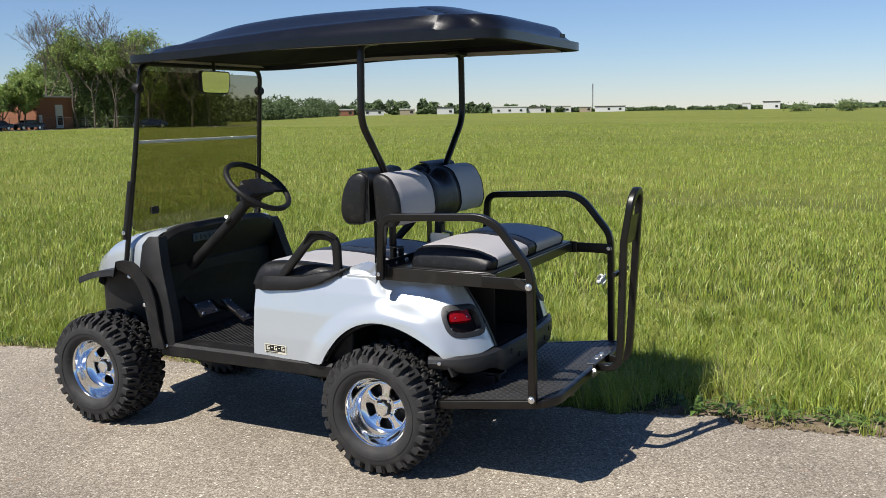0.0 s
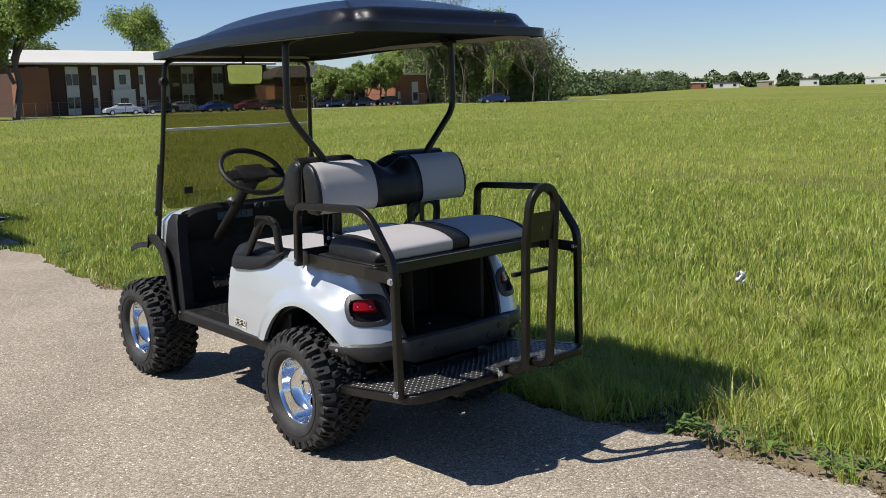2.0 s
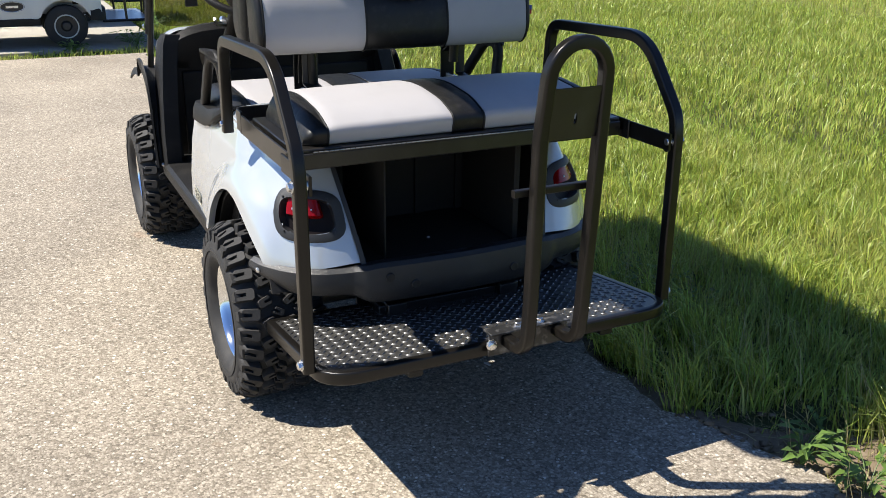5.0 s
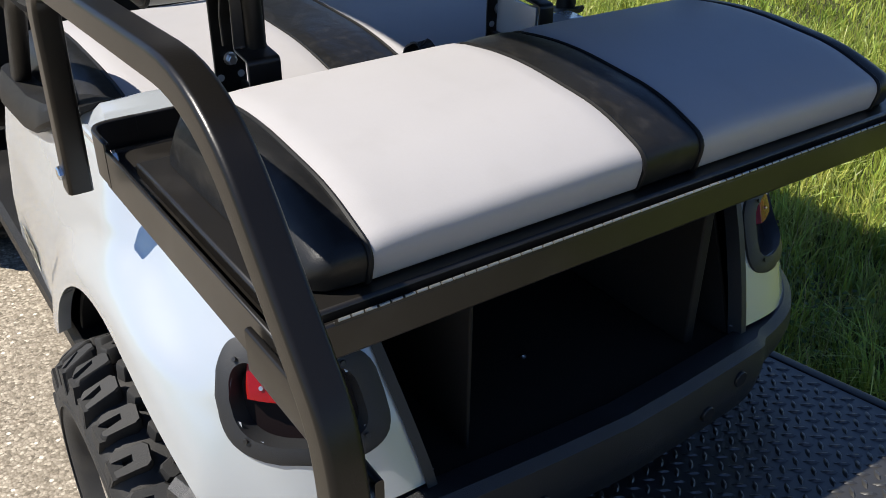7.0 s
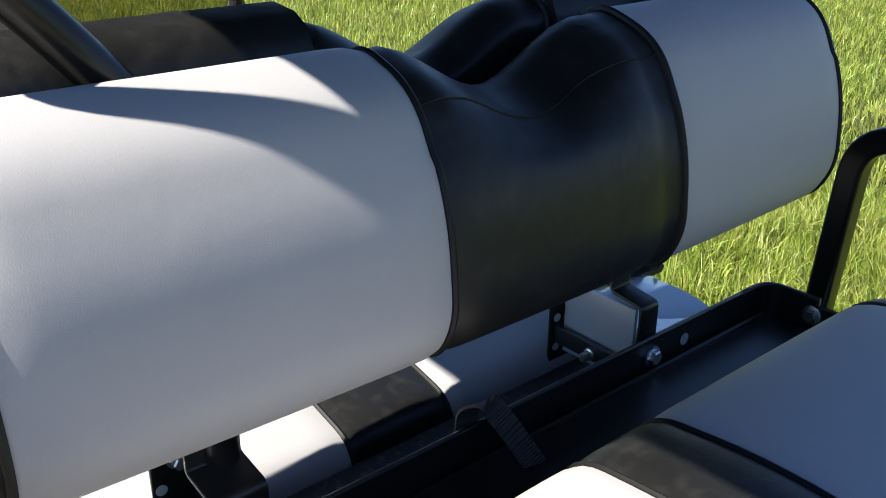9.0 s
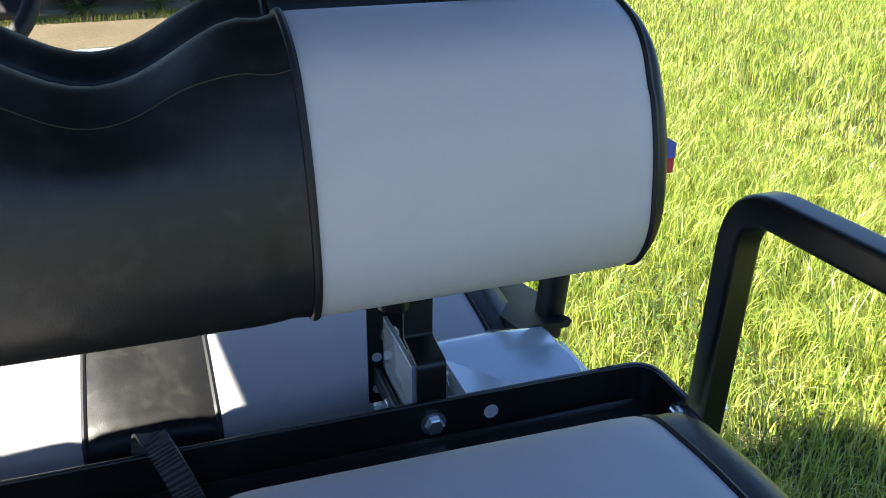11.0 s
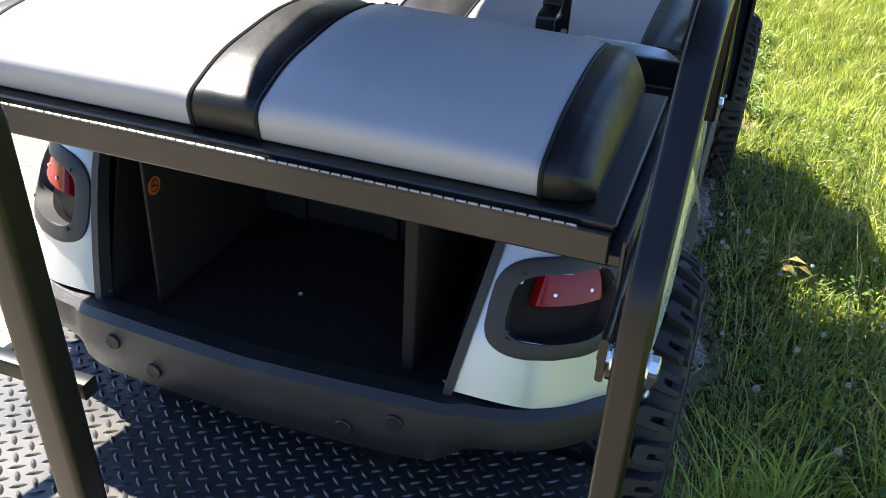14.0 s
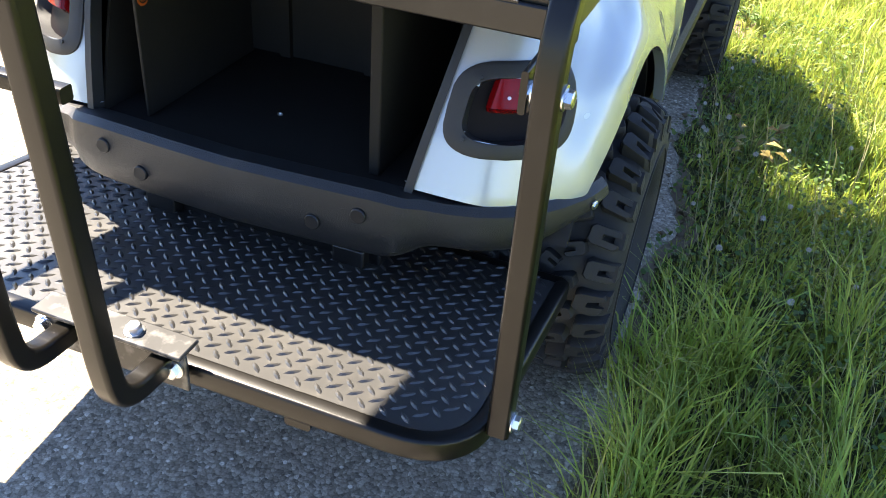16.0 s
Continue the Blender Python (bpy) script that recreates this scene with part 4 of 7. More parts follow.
def fseat_ring(y):
    e = max(0.0, (abs(y) - 0.415) / 0.08)
    fall = 1 - 0.30 * e ** 2 - 0.3 * max(0, e - 0.75) / 0.25
    pucker = -0.006 * math.exp(-((abs(y) - 0.415) / 0.012) ** 2) - 0.005 * math.exp(-((abs(y) - 0.07) / 0.012) ** 2)
    return [Vector((p.x, y, 0.80 + (p.z - 0.80) * fall + pucker * (p.z > 0.86))) for p in FSEAT]


fsegs = [(0.415, 0.495, BLACK_VINYL, ""), (0.07, 0.415, GREY_VINYL, "grey vinyl panel"), (-0.07, 0.07, BLACK_VINYL, "black vinyl centre panel"), (-0.415, -0.07, GREY_VINYL, "grey vinyl panel"), (-0.495, -0.415, BLACK_VINYL, "black vinyl end panel")]
front_seat = cushion("front_seat_cushion", fseat_ring, fsegs, cart, "grey and black vinyl front bench cushion")
piping(fseat_ring, (0.415, 0.07, -0.07, -0.415), front_seat)

# brackets that carry the two backrests
for sg in (1, -1):
    bm = boxes((0.157, 0.162, sg * 0.240, sg * 0.292, 0.834, 1.13))
    st = part("seat_bracket", bm, BLACK_SHEET, cart, "black drilled steel seat bracket", bevel=0.0015)
    for y, z in ((0.250, 0.927), (0.284, 0.925), (0.250, 0.885), (0.284, 0.883)):
        bm = bmesh.new()
        lathe(bm, [(0.0058, 0), (0.0058, 0.0008)], 14, Matrix.Translation((0.1562, sg * y, z)) @ pose(0, 0, 0, 0, -90, 0))
        part("bolt_hole", bm, HOLE, st)
    part("cross_strap", boxes((0.031, 0.157, sg * 0.246, sg * 0.252, 0.893, 0.917)), BLACK_SHEET, st, bevel=0.001)
    if sg < 0:
        part("cross_plate", boxes((0.040, 0.150, -0.262, -0.256, 0.880, 0.982)), PAINT, st, "silver-white painted plate", bevel=0.001)
    bm = bmesh.new()
    mid, wide = (0.262, 0.052) if sg > 0 else (0.276, 0.032)
    sweep(bm, rounded_path([(0.035, sg * mid, 0.872), (0.036, sg * mid, 0.984), (0.082, sg * mid, 0.990), (0.078, sg * mid, 1.14)], 0.006, 4), squarish(0.005, wide, 0.0015), (0, 1, 0))
    part("bent_strap", bm, BLACK_SHEET, st, "bent black steel strap")
    if sg < 0:
        bm = bmesh.new()
        sweep(bm, rounded_path([(0.140, -0.266, 1.06), (0.09, -0.266, 1.09), (0.026, -0.266, 1.13), (0.026, -0.266, 1.17)], 0.015), squarish(0.006, 0.058, 0.002), (0, 1, 0))
        part("hanger", bm, BLACK_SHEET, st)
    if sg > 0:
        bm = bmesh.new()
        sweep(bm, rounded_path([(0.125, 0.263, 0.986), (0.128, 0.263, 1.03), (0.118, 0.263, 1.06), (0.112, 0.263, 1.16)], 0.015), squarish(0.006, 0.05, 0.002), (0, 1, 0))
        part("hanger", bm, BLACK_SHEET, st)
    part("end_plate", boxes((0.128, 0.156, sg * 0.214, sg * 0.240, 0.849, 0.853)), ZINC, st, "bare zinc end plate", bevel=0.001)
    bolt(st, (0.1565, sg * 0.266, 0.954), (-1, 0, 0), 0.008, 0.012)
    bolt(st, (0.095, sg * 0.2455, 0.902), (0, -sg, 0), 0.006, 0.014)
    # painted deck block beside the bracket
    bm = bmesh.new()
    rings = [[Vector((x, sg * y, z)) for y, z in ((0.320, 0.80), (0.320, 0.905), (0.326, 0.913), (0.50, 0.886), (0.50, 0.80))] for x in (0.034, 0.180, 0.187)]
    loft(bm, rings)
    bmesh.ops.recalc_face_normals(bm, faces=bm.faces)
    part("deck_block", bm, PAINT, cart, "silver-white painted deck corner", bevel=0.003)
# crossbeam between the two seats, seat belt end
bm = boxes((0.045, 0.15, -0.31, 0.31, 0.832, 0.858), (0.03, 0.17, -0.20, 0.20, 0.80, 0.832))
part("seat_cross_member", bm, DUSTY, cart, "dusty black plastic crossbeam", bevel=0.004)
bm = bmesh.new()
path = rounded_path([(-0.020, -0.036, 0.900), (0.0, -0.022, 0.935), (0.020, -0.004, 0.972), (0.042, 0.004, 0.955), (0.048, 0.008, 0.86)], 0.012, 8)
fine = []
for a, b in zip(path, path[1:]):
    k = max(1, int((b - a).length / 0.0018))
    fine += [a.lerp(b, i / k) for i in range(k)]
rings = []
for i, p in enumerate(fine):
    d = (fine[min(i + 1, len(fine) - 1)] - fine[max(i - 1, 0)]).normalized()
    u = (Vector((0.25, 1, 0)) - d * d.dot(Vector((0.25, 1, 0)))).normalized()
    s = d.cross(u)
    h = 0.0011 if i % 2 else 0.0021
    rings.append([p + s * a + u * b for a, b in ((-h, -0.0125), (h, -0.0125), (h, 0.0125), (-h, 0.0125))])
loft(bm, rings)
bmesh.ops.recalc_face_normals(bm, faces=bm.faces)
part("strap", bm, WEB, cart, "ribbed black nylon strap", smooth=False)
# woven maker's tag at the backrest's end
bm = boxes((-0.050, -0.030, -0.474, -0.4475, 1.195, 1.222))
tag_ob = part("tag", bm, mat("tag_red", (0.418, 0.0228, 0.038), 0.6, vary=0.1), rear_back, "small red and blue sewn tag", smooth=False)
bm = boxes((-0.0505, -0.0295, -0.4745, -0.460, 1.209, 1.2225))
part("tag_field", bm, mat("tag_blue", (0.0532, 0.076, 0.3192), 0.6, vary=0.1), rear_back, "blue field of the tag", smooth=False)


# hip restraints at the front seat
def hip_restraint(sign):
    bm = bmesh.new()
    rings = []
    for k in range(25):
        x = 0.185 + (0.700 - 0.185) * k / 24
        zb = lerp_table([(0.185, 0.905), (0.25, 0.868), (0.34, 0.825), (0.45, 0.798), (0.70, 0.778)], x)
        zt = lerp_table([(0.185, 0.912), (0.30, 0.888), (0.42, 0.862), (0.60, 0.853), (0.66, 0.848), (0.70, 0.835)], x)
        yo = 0.540 - 0.03 * smoothstep(0.62, 0.70, x) - 0.03 * smoothstep(0.30, 0.185, x)
        rings.append([Vector((x, a, b)) for a, b in ((0.44, zb), (yo - 0.004, zb), (yo, zb + 0.008), (yo - 0.004, (zt + zb) / 2 + 0.01), (yo - 0.014, zt), (0.46, zt + 0.004), (0.44, zt))])
    loft(bm, rings)
    bmesh.ops.recalc_face_normals(bm, faces=bm.faces)
    if sign < 0:
        flipped(bm)
    base = part("hip_restraint", bm, BLACK_PLASTIC, cart, "black moulded arm loop at the seat's end")
    y = sign * 0.498
    loop = rounded_path([(0.545, y + sign * 0.010, 0.85), (0.34, y + sign * 0.024, 1.065), (0.228, y + sign * 0.016, 1.055), (0.232, y, 0.875)], [0, 0.09, 0.06, 0], 8)
    bm = bmesh.new()
    sweep(bm, loop, squarish(0.042, 0.030, 0.012), (0, 1, 0))
    # the top of the loop flares outwards into a lip
    lip = []
    for k in range(13):
        f = k / 12
        x, grow = 0.405 - 0.185 * f, math.sin(math.pi * f) ** 0.6
        z = 1.010 + 0.055 * smoothstep(0.0, 0.35, f) - 0.020 * smoothstep(0.7, 1.0, f)
        y0, y1 = y + sign * 0.022, y + sign * (0.026 + 0.032 * grow)
        lip.append([Vector((x, y0, z - 0.012)), Vector((x, y1, z + 0.008 * grow)), Vector((x, y1, z + 0.008 + 0.010 * grow)), Vector((x, y0, z + 0.014))])
    loft(bm, lip)
    bmesh.ops.recalc_face_normals(bm, faces=bm.faces)
    part("loop", bm, BLACK_PLASTIC, base)


for sg in (1, -1):
    hip_restraint(sg)


# roof and its posts
def roof():
    bm = bmesh.new()
    nx, ny = 100, 64
    X0, X1, W = -0.585, 1.425, 0.568

    def base(x):
        return 1.928 - 0.030 * smoothstep(0.3, 1.42, x) - 0.004

    def top(u, v):
        """u along, v across, both from -1 to 1."""
        r = (abs(u) ** 7 + abs(v) ** 7) ** (1 / 7)
        crown = 0.118 * (1 - abs(v) ** 2.6 * 0.75 - 0.25 * abs(v) ** 8) * (1 - 0.55 * max(0, u) ** 2.2 - 0.62 * max(0, -u) ** 5)
        tall = smoothstep(0.9, -0.9, u)
        lip = (0.022 + 0.036 * tall) * smoothstep(1.0, 0.925, r)
        ridge = 0.010 * smoothstep(0.97, 0.91, r) - 0.003 * math.exp(-((r - 0.85) / 0.035) ** 2)
        return 0.008 + lip + ridge + (crown - 0.036 * tall * (1 - abs(v) ** 4)) * smoothstep(1.0, 0.55, r)

    def place(i, j):
        u, v = -1 + 2 * i / nx, -1 + 2 * j / ny
        # rounded plan corners
        cu, cv = abs(u), abs(v)
        f = 1.0
        k = (cu ** 14 + cv ** 14) ** (1 / 14)
        if k > 0:
            f = max(cu, cv) / k
        return u, v, (X0 + X1) / 2 + u * f * (X1 - X0) / 2, v * f * W

    up, dn = [], []
    for i in range(nx + 1):
        a, b = [], []
        for j in range(ny + 1):
            u, v, x, y = place(i, j)
            bow = 0.0
            a.append(bm.verts.new((x, y, base(x) + top(u, v))))
            m_ = max(abs(u), abs(v))
            inset = 1.0 if m_ > 0.999 else 0.985
            rise = -0.030 if m_ > 0.94 else (-0.006 if m_ > 0.9 else 0.0 + 0.6 * max(0.0, top(u, v) - 0.05))
            b.append(bm.verts.new((x * inset + 0.007 * (1 - inset), y * inset, base(x) + rise)))
        up.append(a)
        dn.append(b)
    for i in range(nx):
        for j in range(ny):
            bm.faces.new((up[i][j], up[i + 1][j], up[i + 1][j + 1], up[i][j + 1]))
            bm.faces.new((dn[i][j], dn[i][j + 1], dn[i + 1][j + 1], dn[i + 1][j])).material_index = 1
    rim = [(i, 0) for i in range(nx)] + [(nx, j) for j in range(ny)] + [(i, ny) for i in range(nx, 0, -1)] + [(0, j) for j in range(ny, 0, -1)]
    for (i, j), (k, l) in zip(rim, rim[1:] + rim[:1]):
        bm.faces.new((up[i][j], dn[i][j], dn[k][l], up[k][l]))
    bmesh.ops.recalc_face_normals(bm, faces=bm.faces)
    return bm


roof_ob = part("roof", roof(), [ROOF_BLACK, ROOF_UNDER], cart, "long black moulded canopy roof")
# thin beige strips inside the roof's edge, paler than the shell
RIM_STRIP = mat("pale_rim_strip", (0.304, 0.2812, 0.228), 0.6, vary=0.12, grain=40, blotch=3)
for a in ((-0.47, 1.20, 0.520, 0.526, 1.892, 1.912), (-0.47, 1.20, -0.526, -0.520, 1.892, 1.912), (1.340, 1.346, -0.46, 0.46, 1.876, 1.896), (-0.530, -0.524, -0.46, 0.46, 1.902, 1.934)):
    part("roof_lip", boxes(a), RIM_STRIP, roof_ob, "pale strip along the roof's inner lip", smooth=False)
bm = boxes((-0.5925, -0.589, -0.235, -0.165, 1.938, 1.956))
part("roof_emblem", bm, BEZEL, roof_ob, "small oval roof emblem", bevel=0.003)
for sg in (1, -1):
    pole = tube([(0.075, sg * 0.455, 1.905), (0.077, sg * 0.503, 1.89), (0.079, sg * 0.512, 1.565), (0.082, sg * 0.318, 1.345), (0.082, sg * 0.262, 1.27), (0.082, sg * 0.25, 0.86 if sg > 0 else 1.03)], 0.0165, corner=[0, 0.03, 0.06, 0.05, 0.08, 0], n=14, steps=8)
    part("roof_strut", pole, BLACK_TUBE, cart, "bent black roof strut")
for sg in (1, -1):
    part("strut_bracket", boxes((0.05, 0.11, sg * 0.40, sg * 0.52, 1.898, 1.912)), BLACK_SHEET, cart)
frame_path = [(1.505, 0.542, 0.80), (1.495, 0.535, 0.90), (1.425, 0.497, 1.45), (1.380, 0.475, 1.868), (1.380, -0.475, 1.868), (1.425, -0.497, 1.45), (1.495, -0.535, 0.90), (1.505, -0.542, 0.80)]
ws_frame = part("windshield_frame", tube(frame_path, 0.0135, corner=[0, 0.05, 0.1, 0.07, 0.07, 0.1, 0.05, 0], n=12, steps=8, up=(1, 0, 0)), BLACK_TUBE, cart, "black tubular windscreen frame")
for sg in (1, -1):
    sl = tube([(1.497, sg * 0.532, 0.985), (1.455, sg * 0.512, 1.28)], 0.019, n=12, up=(1, 0, 0))
    part("sleeve", sl, BLACK_PLASTIC, ws_frame, "black rubber sleeve")
    bm = bmesh.new()
    lathe(bm, [(0.022, -0.02), (0.026, -0.012), (0.026, 0.012), (0.022, 0.02)], 16, pose(1.398, sg * 0.483, 1.745, 0, 90, 0))
    part("clamp", bm, BLACK_PLASTIC, ws_frame)
    bm = bmesh.new()
    bolt_bm(bm, (1.49, sg * 0.553, 1.02), (0, sg, 0), 0.008, 0.006)
    part("bolt", bm, ZINC, ws_frame)


def screen(z0, z1, corner_lo, corner_hi):
    """A flat pane in the windscreen frame's leaning plane."""
    xz = lambda z: 1.380 + (1.868 - z) * (1.497 - 1.380) / (1.868 - 0.90) + 0.004
    hw = lambda z: 0.462 + (1.868 - z) * 0.05
    pts = rounded_path([(0, hw(z0), z0), (0, -hw(z0), z0), (0, -hw(z1), z1), (0, hw(z1), z1)], [corner_lo, corner_lo, corner_hi, corner_hi], 8, closed=True)
    bm = bmesh.new()
    loft(bm, [[Vector((xz(p.z) + d, p.y, p.z)) for p in pts] for d in (-0.0022, 0.0022)])
    bmesh.ops.recalc_face_normals(bm, faces=bm.faces)
    return bm


for z0, z1, a, b, nm in ((1.015, 1.472, 0.07, 0.004, "lower"), (1.482, 1.832, 0.004, 0.03, "upper")):
    ob = part("windshield_pane", screen(z0, z1, a, b), TINT, ws_frame, "bronze-tinted acrylic pane", smooth=False)
    ob.visible_shadow = False
bm = bmesh.new()
sweep(bm, [(1.432, 0.478, 1.477), (1.432, -0.478, 1.477)], squarish(0.012, 0.016, 0.003), (0, 0, 1))
part("hinge_strip", bm, CLEAR_STRIP, ws_frame, "pale hinge strip across the windscreen")
for sg in (1, -1):
    part("latch", boxes((1.466, 1.480, sg * 0.318, sg * 0.372, 1.098, 1.138)), BLACK_PLASTIC, ws_frame, bevel=0.003)
# mirror under the roof
bm = bmesh.new()
ring = rounded_path([(0, 0.128, -0.064), (0, -0.112, -0.064), (0, -0.122, 0.056), (0, 0.138, 0.056)], 0.024, 5, closed=True)
loft(bm, [[Vector((d, p.y * f, p.z * f)) for p in ring] for d, f in ((0.02, 0.8), (0.012, 0.98), (-0.004, 1.0), (-0.008, 0.985))])
bmesh.ops.recalc_face_normals(bm, faces=bm.faces)
mir = part("rear_view_mirror", bm, BLACK_PLASTIC, cart, "interior rear-view mirror", m=pose(1.295, 0.020, 1.785, 0, -2.8, 4))
bm = bmesh.new()
ring = [Vector((-0.0085, p.y * 0.94, p.z * 0.90)) for p in ring]
bm.faces.new([bm.verts.new(p) for p in ring])
part("mirror_glass", bm, MIRROR, mir)
bm = tube([(0.0, 0.01, 0.04), (0.01, 0.01, 0.13)], 0.009, n=10)
part("mirror_stem", bm, BLACK_PLASTIC, mir)

# steering wheel, column, dash, pedals
MW = Matrix.Translation((0.845, 0.272, 1.252)) @ Vector((-0.62, 0, 0.78)).to_track_quat("Z", "Y").to_matrix().to_4x4()
bm = bmesh.new()
ring = [Vector((0.172 * math.cos(2 * math.pi * k / 48), 0.172 * math.sin(2 * math.pi * k / 48), 0)) for k in range(48)]
sweep(bm, ring, circle(0.0145, 10), (0, 0, 1), closed=True)
sw = part("steering_wheel", bm, BLACK_PLASTIC, cart, "black two-spoke steering wheel", m=MW)
bm = bmesh.new()
loft(bm, [[Vector((x, y, z)) for x, y in squarish(a, b, 0.03, 4)] for z, a, b in ((-0.045, 0.13, 0.09), (-0.012, 0.19, 0.115), (0.002, 0.18, 0.105), (0.007, 0.14, 0.08))])
for sg in (1, -1):
    sweep(bm, [(sg * 0.07, -0.008, -0.006), (sg * 0.160, -0.028, 0.0)], squarish(0.07, 0.018, 0.006), (0, 0, 1))
bmesh.ops.recalc_face_normals(bm, faces=bm.faces)
part("wheel_hub", bm, BLACK_PLASTIC, sw)
bm = bmesh.new()
lathe(bm, [(0.05, -0.10), (0.055, -0.05), (0.04, -0.02)], 20, MW)
sweep(bm, [(0.862, 0.272, 1.228), (1.03, 0.275, 1.055), (1.30, 0.28, 0.82)], circle(0.028, 14), (0, 1, 0))
column = part("steering_column", bm, BLACK_PLASTIC, cart)
bm = bmesh.new()
lathe(bm, [(0.012, 0.0), (0.012, 0.03), (0.009, 0.034)], 14, Matrix.Translation((1.02, 0.295, 1.082)) @ pose(0, 0, 0, -60, -30, 0))
part("key_switch", bm, ZINC, column, "bright key switch")
bm = bmesh.new()
sweep(bm, [(1.035, 0.30, 1.065), (0.99, 0.345, 1.075), (0.965, 0.36, 1.10)], squarish(0.010, 0.014, 0.003), (0, 0, 1))
part("lever", bm, ZINC, column, "short bright lever")


def cowl_ring(x, w, zt, zb, r):
    return [Vector((x, p.x, p.z)) for p in rounded_path([(w * 1.02, 0, zb), (w, 0, zt - 0.05), (w - 0.06, 0, zt - 0.006), (0, 0, zt + 0.018), (-w + 0.06, 0, zt - 0.006), (-w, 0, zt - 0.05), (-w * 1.02, 0, zb)], [0, r, r, 0.3, r, r, 0], 6)]


bm = bmesh.new()
loft(bm, [cowl_ring(*a) for a in ((1.335, 0.512, 1.022, 0.828, 0.06), (1.36, 0.515, 1.030, 0.826, 0.06), (1.52, 0.505, 1.005, 0.82, 0.07), (1.68, 0.475, 0.955, 0.80, 0.08), (1.82, 0.42, 0.885, 0.76, 0.08), (1.92, 0.34, 0.80, 0.70, 0.06), (1.955, 0.26, 0.72, 0.66, 0.04))], closed=False)
r = cowl_ring(1.955, 0.26, 0.72, 0.66, 0.04)
bm.faces.new([bm.verts.new(p) for p in r])
bmesh.ops.recalc_face_normals(bm, faces=bm.faces)
part("front_cowl", bm, PAINT, cart, "silver-white painted front cowl")
bm = bmesh.new()
loft(bm, [[Vector((x, y, z)) for y, z in ((w, zb), (w, zt), (-w, zt), (-w, zb))] for x, w, zt, zb in ((1.34, 0.44, 0.84, 0.44), (1.60, 0.33, 0.83, 0.44), (1.86, 0.33, 0.76, 0.46), (1.965, 0.27, 0.70, 0.48))])
bmesh.ops.recalc_face_normals(bm, faces=bm.faces)
part("front_fascia", bm, BLACK_PLASTIC, cart, "black lower front body", bevel=0.012)
# dash shell: top roll, face and the two cheeks
bm = bmesh.new()
rings = []
for y in [0.515 * k / 12 for k in range(-12, 13)]:
    e = abs(y) / 0.515
    d = 0.10 * e ** 6
    rings.append([Vector((x + 0.02 * e ** 4, y, z - d * (z > 0.9))) for x, z in ((1.36, 1.02), (1.345, 1.045), (1.315, 1.045), (1.295, 1.02), (1.30, 0.93), (1.345, 0.85), (1.335, 0.70), (1.38, 0.45), (1.42, 0.45))])
loft(bm, rings, closed=False)
bmesh.ops.recalc_face_normals(bm, faces=bm.faces)
part("dashboard", bm, BLACK_PLASTIC, cart, "black dashboard with switches")
for sg in (1, -1):
    bm = bmesh.new()
    rings = []
    for z, xa, xb, y in ((0.44, 1.185, 1.33, 0.565), (0.60, 1.20, 1.36, 0.562), (0.75, 1.24, 1.40, 0.55), (0.86, 1.275, 1.41, 0.535), (0.96, 1.30, 1.40, 0.52), (1.0, 1.315, 1.37, 0.505)):
        rings.append([Vector((a, sg * b, z)) for a, b in ((xa, y - 0.07), (xa - 0.004, y - 0.008), (xa + 0.008, y), (xb, y), (xb, y - 0.07))])
    loft(bm, rings)
    bmesh.ops.recalc_face_normals(bm, faces=bm.faces)
    part("door_pillar", bm, BLACK_PLASTIC, cart, "black plastic cowl pillar")
    bm = bmesh.new()
    path = rounded_path([(1.80, 0, 0.775), (1.70, 0, 0.812), (1.50, 0, 0.84), (1.39, 0, 0.78), (1.315, 0, 0.60), (1.27, 0, 0.44)], 0.09, 6)
    rings = []
    for k, p in enumerate(path):
        f = k / (len(path) - 1)
        w = 0.030 + 0.055 * smoothstep(0.25, 0.55, f) - 0.035 * smoothstep(0.70, 1.0, f)
        d = (path[min(k + 1, len(path) - 1)] - path[max(k - 1, 0)]).normalized()
        n = Vector((d.z, 0, -d.x)) * -1
        n = n if n.x > 0 or n.z > 0.5 else -n
        rings.append([Vector((p.x, sg * 0.47, p.z)), Vector((p.x, sg * (0.585), p.z)), Vector((p.x, sg * 0.595, p.z)) - n * w, Vector((p.x, sg * 0.587, p.z)) - n * (w + 0.002), Vector((p.x, sg * 0.575, p.z)) - n * 0.012, Vector((p.x, sg * 0.47, p.z)) - n * 0.012])
    loft(bm, rings)
    bmesh.ops.recalc_face_normals(bm, faces=bm.faces)
    flare = part("front_fender_flare", bm, BLACK_PLASTIC, cart, "black front fender flare")
    bolt(flare, (1.46, sg * 0.562, 0.80), (-0.3, sg, 0.2), 0.008, 0.006)
    bolt(flare, (1.362, sg * 0.566, 0.66), (-0.3, sg, 0), 0.008, 0.006)
    bolt(flare, (1.235, sg * 0.567, 0.462), (-0.3, sg, 0), 0.007, 0.006)
bm = bmesh.new()
box(bm, 1.292, 1.302, 0.03, 0.26, 0.945, 0.99)
for k in range(6):
    box(bm, 1.286, 1.294, 0.05 + k * 0.034, 0.072 + k * 0.034, 0.955, 0.98)
part("switch_panel", bm, mat("dash_buttons", (0.0456, 0.0684, 0.0912), 0.35, vary=0.3, grain=40), cart, "dash switch panel", bevel=0.002)
for y in (0.0, -0.06):
    bm = bmesh.new()
    lathe(bm, [(0.018, 0), (0.018, 0.012), (0.014, 0.016)], 16, pose(1.296, y, 1.005, 0, -90, 0))
    part("dash_knob", bm, BEZEL, cart)
